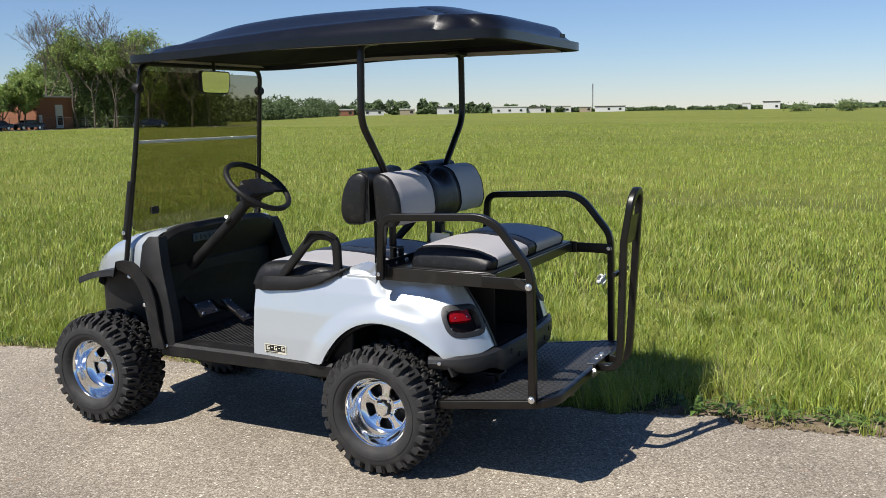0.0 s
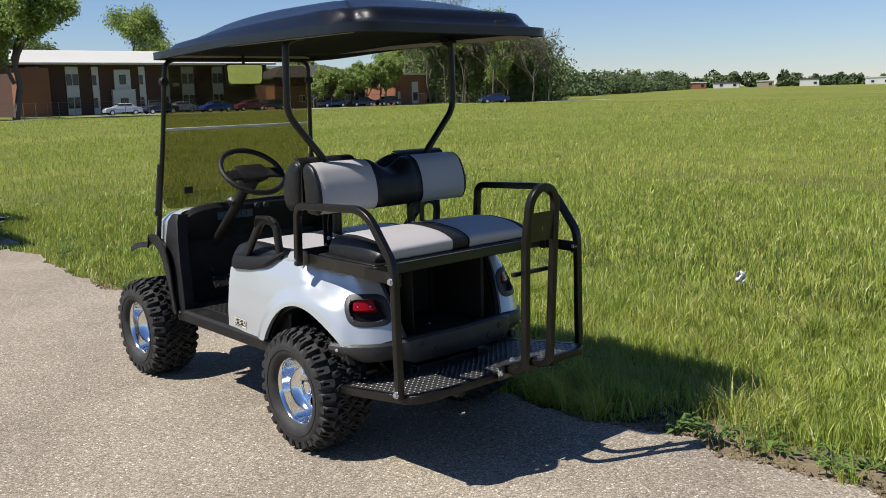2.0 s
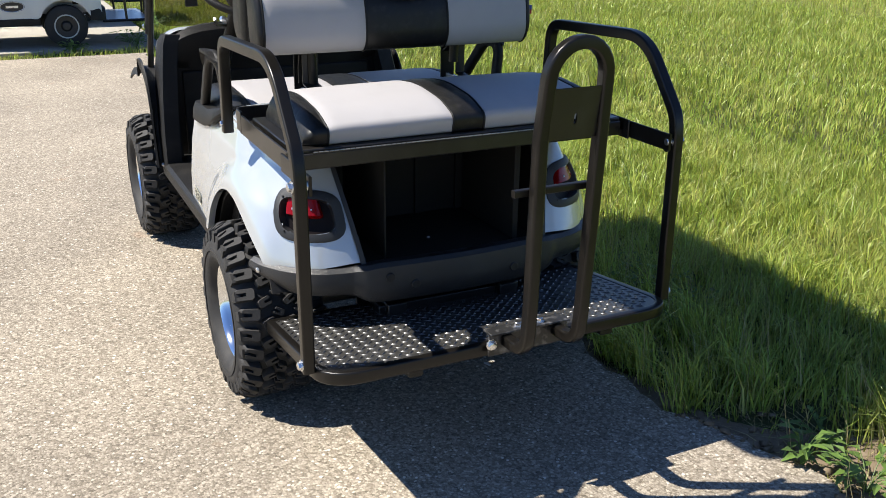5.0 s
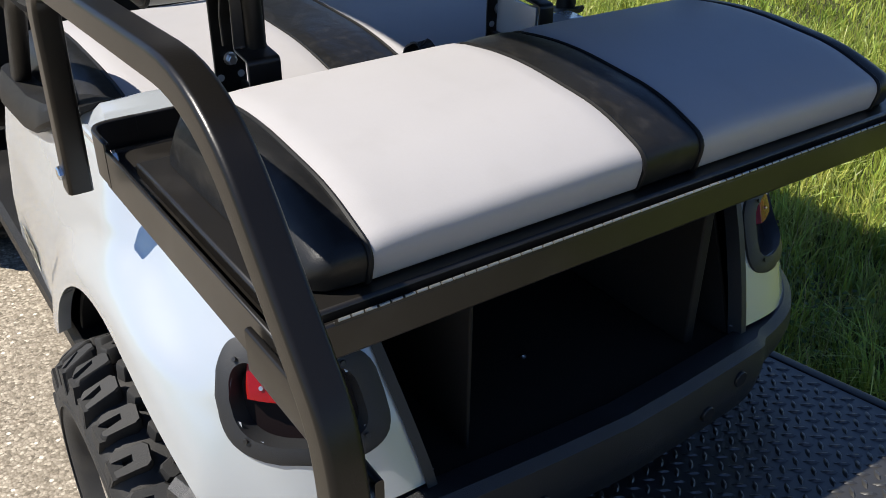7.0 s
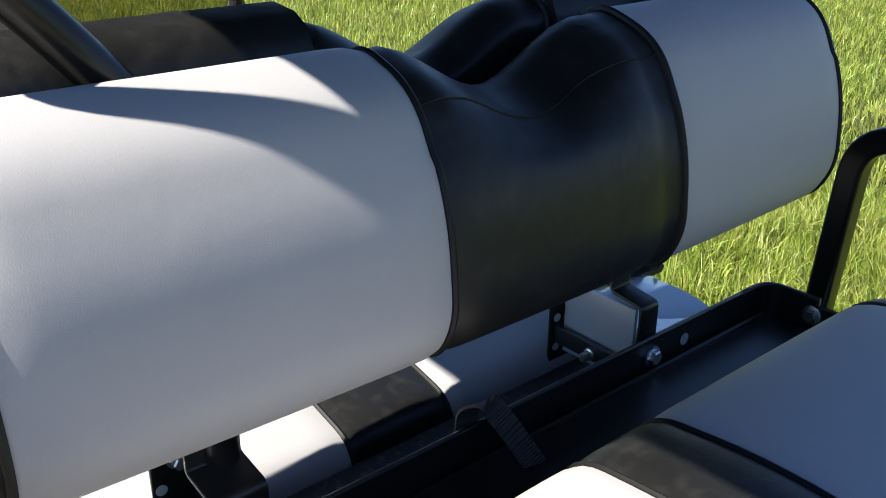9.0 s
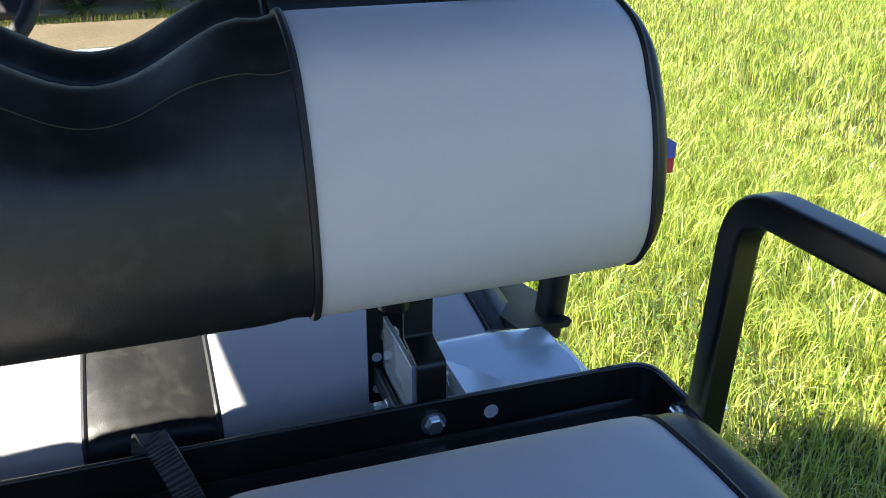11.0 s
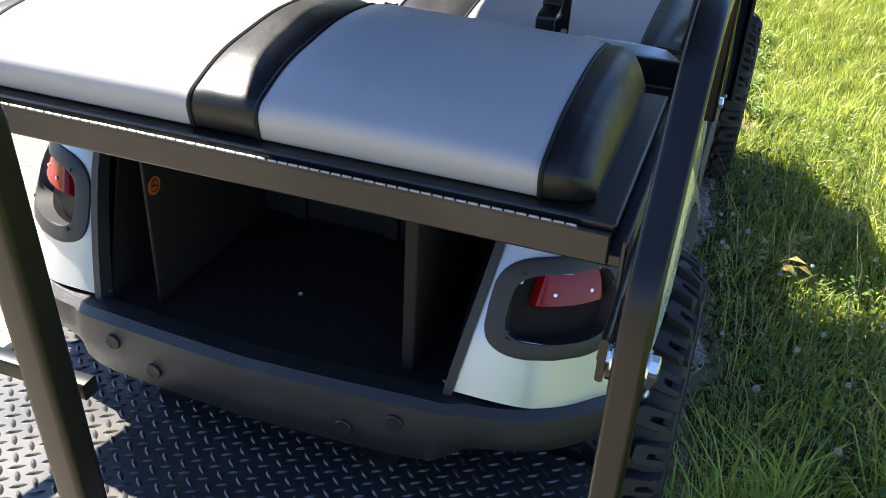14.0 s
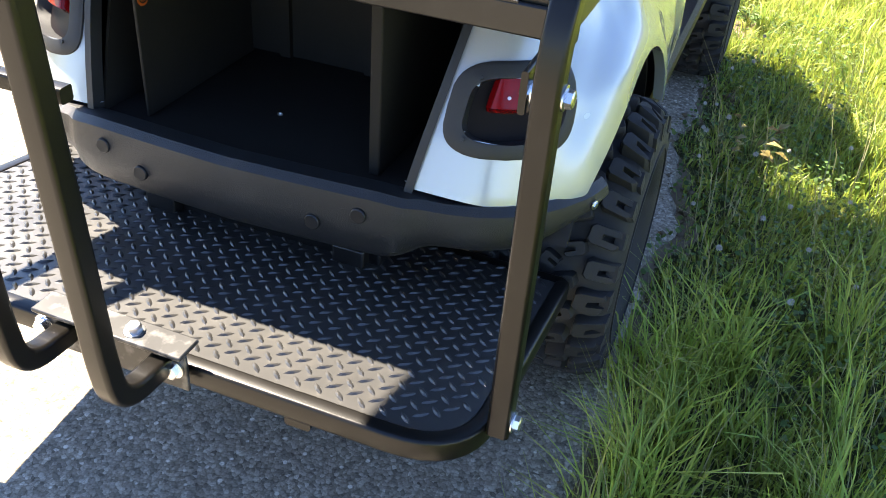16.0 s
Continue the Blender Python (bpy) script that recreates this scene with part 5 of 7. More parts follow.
for (x, y, z, w, h, tip), nm in (((1.205, 0.30, 0.60, 0.13, 0.085, 52), "brake_pedal"), ((1.16, 0.11, 0.56, 0.06, 0.19, 42), "accelerator_pedal")):
    bm = boxes((-h / 2, h / 2, -w / 2, w / 2, -0.008, 0.008))
    for i in range(3):
        for j in (-1, 1):
            box(bm, -h / 2 + 0.012 + i * h / 3, -h / 2 + 0.022 + i * h / 3, j * w * 0.25 - 0.012, j * w * 0.25 + 0.012, 0.008, 0.011)
    ped = part(nm, bm, BLACK_SHEET, cart, bevel=0.002, m=pose(x, y, z, 0, -tip + 10, 0))
    part("pedal_arm", tube([(0, 0, -0.01), (0.10, 0, -0.06), (0.16, 0, -0.05)], 0.010, n=8), BLACK_SHEET, ped)
    for sx, sy in ((-1, -1), (-1, 1), (1, 1), (1, -1)):
        bm = bmesh.new()
        lathe(bm, [(0.005, 0.008), (0.005, 0.0125)], 8, pose(sx * h * 0.36, sy * w * 0.38, 0))
        part("rivet", bm, ZINC, ped)


# ---- ground ----
def sheet_material(name, build):
    m = bpy.data.materials.new(name)
    m.use_nodes = True
    build(m.node_tree.nodes, m.node_tree.links, m.node_tree.nodes["Principled BSDF"])
    return m


def add(N, kind, **inputs):
    n = N.new(kind)
    for k, v in inputs.items():
        n.inputs[k.replace("_", " ")].default_value = v
    return n


def ramp(N, L, fac, stops):
    r = N.new("ShaderNodeValToRGB")
    e = r.color_ramp.elements
    while len(e) < len(stops):
        e.new(0.5)
    for q, (p, c) in zip(e, stops):
        q.position, q.color = p, (*c, 1)
    L.new(fac, r.inputs["Fac"])
    return r.outputs["Color"]


def blend(N, L, mode, fac, a, b):
    n = N.new("ShaderNodeMix")
    n.data_type, n.blend_type = "RGBA", mode
    for key, v in (("Factor", fac), ("A", a), ("B", b)):
        if isinstance(v, (int, float, tuple)):
            n.inputs[key].default_value = v
        else:
            L.new(v, n.inputs[key])
    return n.outputs["Result"]


def asphalt(N, L, b):
    co = N.new("ShaderNodeTexCoord").outputs["Object"]
    v = add(N, "ShaderNodeTexVoronoi", Scale=125.0, Randomness=1.0)
    L.new(co, v.inputs["Vector"])
    v2 = add(N, "ShaderNodeTexVoronoi", Scale=330.0)
    L.new(co, v2.inputs["Vector"])
    stone = ramp(N, L, v.outputs["Color"], [(0.0, (0.14, 0.122, 0.096)), (0.35, (0.275, 0.243, 0.198)), (0.68, (0.375, 0.336, 0.277)), (0.88, (0.52, 0.475, 0.40)), (1.0, (0.72, 0.68, 0.60))])
    grit = ramp(N, L, v2.outputs["Color"], [(0.0, (0.5, 0.48, 0.45)), (1.0, (1.25, 1.22, 1.18))])
    c = blend(N, L, "MULTIPLY", 0.7, stone, grit)
    v3 = add(N, "ShaderNodeTexVoronoi", Scale=58.0, Randomness=1.0)
    L.new(co, v3.inputs["Vector"])
    pick = add(N, "ShaderNodeSeparateColor")
    L.new(v3.outputs["Color"], pick.inputs["Color"])
    lone = add(N, "ShaderNodeMath")
    lone.operation = "MULTIPLY"
    L.new(ramp(N, L, pick.outputs["Red"], [(0.90, (0, 0, 0)), (0.91, (1, 1, 1))]), lone.inputs[0])
    L.new(ramp(N, L, v3.outputs["Distance"], [(0.22, (1, 1, 1)), (0.32, (0, 0, 0))]), lone.inputs[1])
    c = blend(N, L, "MIX", lone.outputs["Value"], c, (0.74, 0.70, 0.61, 1))
    gap = ramp(N, L, v.outputs["Distance"], [(0.0, (1, 1, 1)), (0.55, (1, 1, 1)), (0.85, (0.52, 0.49, 0.46))])
    c = blend(N, L, "MULTIPLY", 0.6, c, gap)
    n1 = add(N, "ShaderNodeTexNoise", Scale=0.9, Detail=6.0)
    L.new(co, n1.inputs["Vector"])
    c = blend(N, L, "MULTIPLY", 1.0, c, ramp(N, L, n1.outputs["Fac"], [(0.3, (0.72, 0.71, 0.70)), (0.7, (1.08, 1.07, 1.04))]))
    n2 = add(N, "ShaderNodeTexNoise", Scale=5.0, Detail=5.0)
    L.new(co, n2.inputs["Vector"])
    c = blend(N, L, "MIX", ramp(N, L, n2.outputs["Fac"], [(0.66, (0, 0, 0)), (0.78, (0.35, 0.35, 0.35))]), c, (0.30, 0.16, 0.09, 1))
    L.new(c, b.inputs["Base Color"])
    b.inputs["Roughness"].default_value = 0.88
    b.inputs["Specular IOR Level"].default_value = 0.25
    bn = add(N, "ShaderNodeBump", Strength=0.45, Distance=0.004)
    L.new(v.outputs["Distance"], bn.inputs["Height"])
    bn.invert = True
    L.new(bn.outputs["Normal"], b.inputs["Normal"])


def meadow(N, L, b):
    co = N.new("ShaderNodeTexCoord").outputs["Object"]
    n0 = add(N, "ShaderNodeTexNoise", Scale=0.035, Detail=5.0, Roughness=0.6)
    n1 = add(N, "ShaderNodeTexNoise", Scale=0.6, Detail=6.0, Roughness=0.65)
    n2 = add(N, "ShaderNodeTexNoise", Scale=9.0, Detail=5.0, Roughness=0.7)
    for n in (n0, n1, n2):
        L.new(co, n.inputs["Vector"])
    c = ramp(N, L, n1.outputs["Fac"], [(0.25, (0.114, 0.133, 0.027)), (0.5, (0.152, 0.179, 0.034)), (0.75, (0.198, 0.217, 0.053))])
    c = blend(N, L, "MULTIPLY", 1.0, c, ramp(N, L, n2.outputs["Fac"], [(0.25, (0.55, 0.58, 0.5)), (0.75, (1.35, 1.3, 1.3))]))
    c = blend(N, L, "MULTIPLY", 1.0, c, ramp(N, L, n0.outputs["Fac"], [(0.3, (0.8, 0.85, 0.75)), (0.7, (1.22, 1.12, 1.25))]))
    # close to the drive the soil between blades is coloured darker, adding shade
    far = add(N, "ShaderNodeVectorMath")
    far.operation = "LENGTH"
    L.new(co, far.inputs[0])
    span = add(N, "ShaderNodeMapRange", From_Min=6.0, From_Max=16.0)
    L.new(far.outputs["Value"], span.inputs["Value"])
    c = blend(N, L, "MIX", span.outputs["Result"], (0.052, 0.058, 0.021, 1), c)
    L.new(c, b.inputs["Base Color"])
    b.inputs["Roughness"].default_value = 0.9
    b.inputs["Specular IOR Level"].default_value = 0.15
    bn = add(N, "ShaderNodeBump", Strength=0.9, Distance=0.08)
    L.new(n2.outputs["Fac"], bn.inputs["Height"])
    L.new(bn.outputs["Normal"], b.inputs["Normal"])


ASPHALT = sheet_material("weathered_aggregate_asphalt", asphalt)
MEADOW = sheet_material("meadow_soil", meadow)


def edge_y(x):
    """Where the asphalt meets the grass, along the cart's right side."""
    y = lerp_table([(-9, -0.9), (-2.0, -0.80), (-1.42, -0.76), (-1.2, -0.80), (-0.9, -0.70), (-0.4, -0.63), (0.1, -0.64), (0.5, -0.625), (0.85, -0.61), (1.9, -0.54), (2.3, -0.48), (3.4, -0.36), (4.5, -0.24), (5.9, -0.32), (7.0, -0.45), (7.4, -0.30)], x)
    return y + 0.025 * math.sin(x * 7.3) + 0.018 * math.sin(x * 17.1 + 1) + 0.010 * math.sin(x * 41)


# soil and meadow reach the horizon, one sheet, the asphalt lies on it
bm = bmesh.new()
RAD = [0, 3, 6, 10, 16, 25, 40, 65, 110, 180, 300, 600, 1200, 2400, 4500]
rows = []
for r in RAD:
    rows.append([bm.verts.new((2 + r * math.cos(2 * math.pi * k / 72), r * math.sin(2 * math.pi * k / 72), -0.03)) for k in range(72)] if r else [bm.verts.new((2, 0, -0.03))])
for k in range(72):
    bm.faces.new((rows[0][0], rows[1][k], rows[1][(k + 1) % 72]))
for a, b in zip(rows[1:], rows[2:]):
    for k in range(72):
        bm.faces.new((a[k], b[k], b[(k + 1) % 72], a[(k + 1) % 72]))
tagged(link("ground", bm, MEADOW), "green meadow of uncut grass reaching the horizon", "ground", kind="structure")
bm = bmesh.new()
xs = [-9 + 0.06 * k for k in range(int(16.6 / 0.06) + 1)]
top_e, top_f, low_e = [], [], []
for x in xs:
    y = edge_y(x)
    top_e.append(bm.verts.new((x, y, 0.0)))
    low_e.append(bm.verts.new((x, y - 0.03, -0.045)))
    top_f.append(bm.verts.new((x, 9.0, 0.0)))
for k in range(len(xs) - 1):
    bm.faces.new((top_e[k], top_e[k + 1], top_f[k + 1], top_f[k]))
    bm.faces.new((low_e[k], low_e[k + 1], top_e[k + 1], top_e[k]))
bmesh.ops.recalc_face_normals(bm, faces=bm.faces)
tagged(link("pavement", bm, ASPHALT), "pale weathered asphalt drive with exposed stones and crumbling edge", "pavement", kind="structure")


# ---- grass ----
GRASS = mat("grass_blades", (0.2926, 0.361, 0.0608), 0.42, vary=0.28, grain=3.0, blotch=0.5, per_piece=0.8, translucent=0.38, spec=0.5, hue=0.05)
GRASS_DRY = mat("dry_stalks", (0.3496, 0.3116, 0.152), 0.7, vary=0.2, grain=5.0, blotch=0.7, per_piece=0.6, translucent=0.25, spec=0.2)
CLOVER = mat("clover_leaves", (0.075, 0.125, 0.022), 0.5, vary=0.25, grain=8.0, blotch=1.0, per_piece=0.8, translucent=0.3, spec=0.3, hue=0.05)
GRASS_PALE = mat("grass_blades_pale", (0.3724, 0.4028, 0.0988), 0.42, vary=0.25, grain=3.0, blotch=0.5, per_piece=0.7, translucent=0.38, spec=0.4, hue=0.05)
rng = np.random.default_rng(7)


def quick_mesh(name, verts, faces_quads, faces_tris, material, label, category="grass", parent=None, smooth=False):
    """A mesh from arrays: verts (n, 3), quads (m, 4), triangles (k, 3)."""
    me = bpy.data.meshes.new(name)
    nq, nt = len(faces_quads), len(faces_tris)
    loops = np.concatenate([np.asarray(faces_quads, np.int32).ravel(), np.asarray(faces_tris, np.int32).ravel()])
    me.vertices.add(len(verts))
    me.vertices.foreach_set("co", np.asarray(verts, np.float32).ravel())
    me.loops.add(len(loops))
    me.loops.foreach_set("vertex_index", loops)
    me.polygons.add(nq + nt)
    me.polygons.foreach_set("loop_start", np.concatenate([np.arange(nq) * 4, nq * 4 + np.arange(nt) * 3]).astype(np.int32))
    me.update(calc_edges=True)
    me.materials.append(material)
    if smooth:
        me.shade_smooth()
    ob = new(name, me)
    if parent:
        ob.parent = parent
        return ob
    return tagged(ob, label, category, kind="stuff")


def edge_np(x):
    t = np.array([(-9, -0.9), (-2.0, -0.80), (-1.42, -0.76), (-1.2, -0.80), (-0.9, -0.70), (-0.4, -0.63), (0.1, -0.64), (0.5, -0.625), (0.85, -0.61), (1.9, -0.54), (2.3, -0.48), (3.4, -0.36), (4.5, -0.24), (5.9, -0.32), (7.0, -0.45), (7.4, -0.30)])
    return np.interp(x, t[:, 0], t[:, 1]) + 0.025 * np.sin(x * 7.3) + 0.018 * np.sin(x * 17.1 + 1)


def paved(x, y):
    """Whether a place lies on the asphalt or on the concrete pad of the parked carts."""
    return ((x < 7.55) & (y > edge_np(x))) | ((x > 7.95) & (x < 14.6) & (y > -0.62))


def patchy(x, y):
    return 0.5 + 0.25 * np.sin(x * 1.7 + 1.3 * np.sin(y * 0.9)) + 0.25 * np.sin(y * 2.1 + 1.7 * np.sin(x * 1.1))


def blades(x, y, h, w, lean, toward=None, z0=-0.03):
    """Bent blades: two quads and a tip, as arrays."""
    n = len(x)
    a = rng.uniform(0, 2 * np.pi, n)
    b = rng.normal(0.6, 1.3, n) if toward is None else toward + rng.normal(0, 1.0, n)
    dx, dy = np.cos(a), np.sin(a)
    lx, ly = np.cos(b) * lean * h, np.sin(b) * lean * h
    base = np.stack([x, y, np.full(n, z0)], 1)
    side = np.stack([dx, dy, np.zeros(n)], 1) * (w / 2)[:, None]
    mid = base + np.stack([lx * 0.28, ly * 0.28, h * 0.58], 1)
    tip = base + np.stack([lx, ly, h * np.sqrt(np.maximum(0.15, 1 - 0.5 * lean ** 2))], 1)
    v = np.stack([base - side, base + side, mid - side * 0.8, mid + side * 0.8, tip], 1).reshape(-1, 3)
    k = (np.arange(n) * 5)[:, None]
    return v, np.concatenate([k, k + 1, k + 3, k + 2], 1), np.concatenate([k + 2, k + 3, k + 4], 1)


def scatter(n, x0, x1, y0, y1, keep=None):
    x, y = rng.uniform(x0, x1, n), rng.uniform(y0, y1, n)
    ok = ~paved(x, y)
    if keep is not None:
        ok &= keep(x, y)
    return x[ok], y[ok]


def clump(x, y, size, seed):
    """A value between 0 and 1 for the uneven patch that a place lies in."""
    i = np.floor(x / size + 0.4 * np.sin(y / size * 1.9 + seed))
    j = np.floor(y / size + 0.4 * np.sin(x / size * 2.3 + seed))
    return np.modf(np.abs(np.sin(i * 127.1 + j * 311.7 + seed * 74.7) * 43758.5453))[0]


def meadow(x, y, h, w, lean, size, label):
    """Blades in clumps that differ in height, lean and colour."""
    c1, c2, c3 = clump(x, y, size, 1.0), clump(x, y, size * 0.6, 2.0), clump(x, y, size * 2.2, 3.0)
    ok = rng.uniform(0, 1, len(x)) > 0.3 * (c2 < 0.22)
    x, y, h, w, lean, c1, c2, c3 = (q[ok] for q in (x, y, h, w, lean, c1, c2, c3))
    h = h * (0.72 + 0.55 * c1) * (0.85 + 0.3 * c2)
    to = 6.283 * c2
    pale = rng.uniform(0, 1, len(x)) < 0.10 + 0.45 * (c3 > 0.68) + 0.2 * (c1 > 0.8)
    for sel, m_ in ((~pale, GRASS), (pale, GRASS_PALE)):
        quick_mesh("grass", *blades(x[sel], y[sel], h[sel], w[sel], lean[sel], to[sel]), m_, label)


# close to the cart: fine blades, longer tufts near the asphalt's edge
x, y = scatter(185000, -3.2, 4.6, -3.6, -0.2)
bare = (np.abs(x - 0.9) < 0.9) & (y > -0.8) & (rng.uniform(0, 1, len(x)) < 0.2)
near = np.clip((edge_np(x) - y - np.where(x < -0.85, 0.17 + 0.07 * np.sin(x * 5.3) + 0.05 * np.sin(x * 13.7), 0.0)) / np.where((x > 0.1) & (x < 2.2), 0.09, np.where(x < -0.85, 0.34, 0.24)), 0, 1)
bare |= rng.uniform(0, 1, len(x)) > 0.06 + 0.94 * near ** 1.5
x, y = x[~bare], y[~bare]
p_ = patchy(x, y)
h = (0.055 + 0.05 * p_) * rng.uniform(0.5, 1.45, len(x))
tuft = (patchy(x * 2.3 + 4, y * 2.7) > 0.74) & (x < 0.4)
h[tuft] *= 1.35
h *= 0.45 + 0.55 * np.clip((edge_np(x) - y) / 0.3, 0, 1)
h *= 1 - 0.15 * ((x > 0.2) & (x < 1.9) & (y > -1.15))
meadow(x, y, h, rng.uniform(0.003, 0.0072, len(x)), rng.uniform(0.1, 0.95, len(x)), 0.10, "uncut green meadow grass beside the asphalt")
x, y = scatter(380000, -7.0, 12.0, -11.0, 2.0, lambda a, b: ~((a > -3.2) & (a < 4.6) & (b > -3.6)) & ((b < -0.2) | (a > 7.4)))
p_ = patchy(x, y)
h = (0.07 + 0.055 * p_) * rng.uniform(0.55, 1.4, len(x))
h *= np.where((x > 7.4) & (x < 8.0) & (y > -0.7), 0.55, 1.0)
thin = (x > 7.4) & (x < 8.0) & (y > -0.6) & (rng.uniform(0, 1, len(x)) < 0.45)
x, y, h = x[~thin], y[~thin], h[~thin]
meadow(x, y, h * 0.9, rng.uniform(0.006, 0.012, len(x)), rng.uniform(0.1, 0.7, len(x)), 0.16, "uncut green meadow grass")
x, y = scatter(290000, -16.0, 38.0, -36.0, 6.0, lambda a, b: ~((a > -7.0) & (a < 12.0) & (b > -11.0)) & (b < 1.0 + 0.12 * a))
h = (0.08 + 0.09 * patchy(x * 0.6, y * 0.6)) * rng.uniform(0.6, 1.4, len(x))
meadow(x, y, h * 0.8, rng.uniform(0.006, 0.014, len(x)), rng.uniform(0.2, 0.6, len(x)), 0.45, "uncut green meadow grass in the middle distance")
x, y = scatter(150000, -30.0, 95.0, -95.0, 8.0, lambda a, b: ~((a > -16.0) & (a < 38.0) & (b > -36.0)) & (b < 2.0 + 0.1 * a))
h = (0.09 + 0.1 * patchy(x * 0.2, y * 0.2)) * rng.uniform(0.6, 1.4, len(x))
meadow(x, y, h * 0.75, rng.uniform(0.016, 0.036, len(x)), rng.uniform(0.2, 0.5, len(x)), 1.3, "uncut green meadow grass farther off")
# long arching tufts by the rear platform and along the edge
tx, ty = scatter(110, -2.6, 3.6, -3.0, -0.4)
spot = (patchy(tx * 1.6 + 2, ty * 1.9) > 0.35) & ~((tx > 0.25) & (tx < 2.0) & (ty > -1.05))
tx, ty = tx[spot], ty[spot]
ex = rng.uniform(-0.75, 0.12, 40)
tx, ty = np.concatenate([tx, ex]), np.concatenate([ty, edge_np(ex) - rng.uniform(0.0, 0.5, 40)])
per = 38
x = np.repeat(tx, per) + rng.normal(0, 0.022, len(tx) * per)
y = np.repeat(ty, per) + rng.normal(0, 0.022, len(tx) * per)
h = np.repeat(rng.uniform(0.10, 0.28, len(tx)), per) * rng.uniform(0.5, 1.25, len(x))
quick_mesh("grass_tufts", *blades(x, y, h, rng.uniform(0.003, 0.006, len(x)), rng.uniform(0.25, 1.1, len(x))), GRASS, "long arching grass tufts beside the platform")
x, y = scatter(3200, -3.2, 12.0, -12.0, -0.4)
keep = (patchy(x * 1.9, y * 1.6) > 0.45)
x, y = x[keep], y[keep]
h = rng.uniform(0.18, 0.36, len(x))
quick_mesh("seed_stalks", *blades(x, y, h, rng.uniform(0.002, 0.0035, len(x)), rng.uniform(0.1, 0.6, len(x))), GRASS_DRY, "thin pale seed stalks in the grass")
x, y = scatter(520, -1.6, 1.6, -1.7, -0.66)
quick_mesh("seed_stalks", *blades(x, y, rng.uniform(0.14, 0.34, len(x)), rng.uniform(0.0016, 0.003, len(x)), rng.uniform(0.1, 0.8, len(x))), GRASS_DRY, "thin pale seed stalks beside the cart")
x, y = scatter(17000, -3.2, 6.0, -3.0, -0.2, lambda a, b: (edge_np(a) - b < np.where(a < -0.85, 0.42, 0.25)) | (patchy(a * 2, b * 2) > 0.8))
v, q, t = blades(x, y, rng.uniform(0.03, 0.12, len(x)), rng.uniform(0.002, 0.004, len(x)), rng.uniform(1.5, 3.0, len(x)), z0=-0.028)
v[:, 2] = -0.028 + (v[:, 2] + 0.028) * 0.25
quick_mesh("dead_straw", v, q, t, GRASS_DRY, "dead straw lying along the asphalt's edge")


# bare soil where the asphalt crumbles into the grass
SOIL = mat("dry_soil", (0.165, 0.125, 0.085), 0.95, vary=0.45, grain=90, blotch=9, bump=0.9, bump_scale=120, wear=(0.29, 0.24, 0.17), wear_amount=0.5, spec=0.1)
bm = bmesh.new()
rows = []
for k in range(260):
    sx = -4.5 + k * 12.0 / 259
    ey = float(edge_np(np.array([sx]))[0])
    wd = 0.16 + 0.07 * math.sin(sx * 3.1) + 0.05 * math.sin(sx * 8.7 + 1) + (0.26 * smoothstep(-0.8, -1.1, sx))
    wd *= 0.3 if 0.1 < sx < 2.2 else 1.0
    rows.append([bm.verts.new((sx, ey + 0.03 - (wd + 0.03) * j / 6, -0.034 + 0.016 * math.sin(j / 6 * math.pi) + 0.006 * math.sin(sx * 31 + j * 2.3) * math.sin(sx * 13 + j))) for j in range(7)])
for a, b in zip(rows, rows[1:]):
    for j in range(6):
        bm.faces.new((a[j], a[j + 1], b[j + 1], b[j]))
bmesh.ops.recalc_face_normals(bm, faces=bm.faces)
tagged(link("verge", bm, SOIL), "strip of dry crumbled soil along the asphalt", "soil", kind="structure")
# crumbs of soil and loose stones where the edge breaks up
n = 1500
cx = np.concatenate([rng.uniform(-3.6, -0.75, n - 500), rng.uniform(-0.75, 6.5, 500)])
cy = edge_np(cx) + 0.02 - rng.exponential(0.09, n)
cr = 0.0035 + rng.exponential(0.0045, n).clip(0, 0.02)
oct_ = np.array([(1, 0, 0), (0, 1, 0), (-1, 0, 0), (0, -1, 0), (0, 0, 1), (0, 0, -1)], float)
cv = (oct_[None] * rng.uniform(0.6, 1.4, (n, 6, 1)) + rng.normal(0, 0.12, (n, 6, 3))) * cr[:, None, None]
cv[:, :, 2] *= 0.6
cv += np.stack([cx, cy, np.where(cy > edge_np(cx), 0.001, -0.020) + cr * 0.2], 1)[:, None]
oct_f = np.array([(0, 1, 4), (1, 2, 4), (2, 3, 4), (3, 0, 4), (1, 0, 5), (2, 1, 5), (3, 2, 5), (0, 3, 5)])
quick_mesh("soil_crumbs", cv.reshape(-1, 3), np.zeros((0, 4), np.int32), (np.arange(n)[:, None, None] * 6 + oct_f[None]).reshape(-1, 3), SOIL, "loose crumbs of dry soil and asphalt along the edge", "soil")


# low clover and weeds along the edge
def leaf_discs(x, y, z, r):
    n = len(x)
    a = rng.uniform(0, 2 * np.pi, n)
    vs = []
    tilt = rng.normal(0, 0.35, (n, 2))
    for k in range(5):
        th = a + 2 * np.pi * k / 5
        ox, oy = np.cos(th) * r, np.sin(th) * r
        vs.append(np.stack([x + ox, y + oy, z + ox * tilt[:, 0] + oy * tilt[:, 1]], 1))
    v = np.stack(vs, 1).reshape(-1, 3)
    b = (np.arange(n) * 5)[:, None]
    return v, np.concatenate([b, b + 1, b + 2, b + 3], 1), np.concatenate([b, b + 3, b + 4], 1)


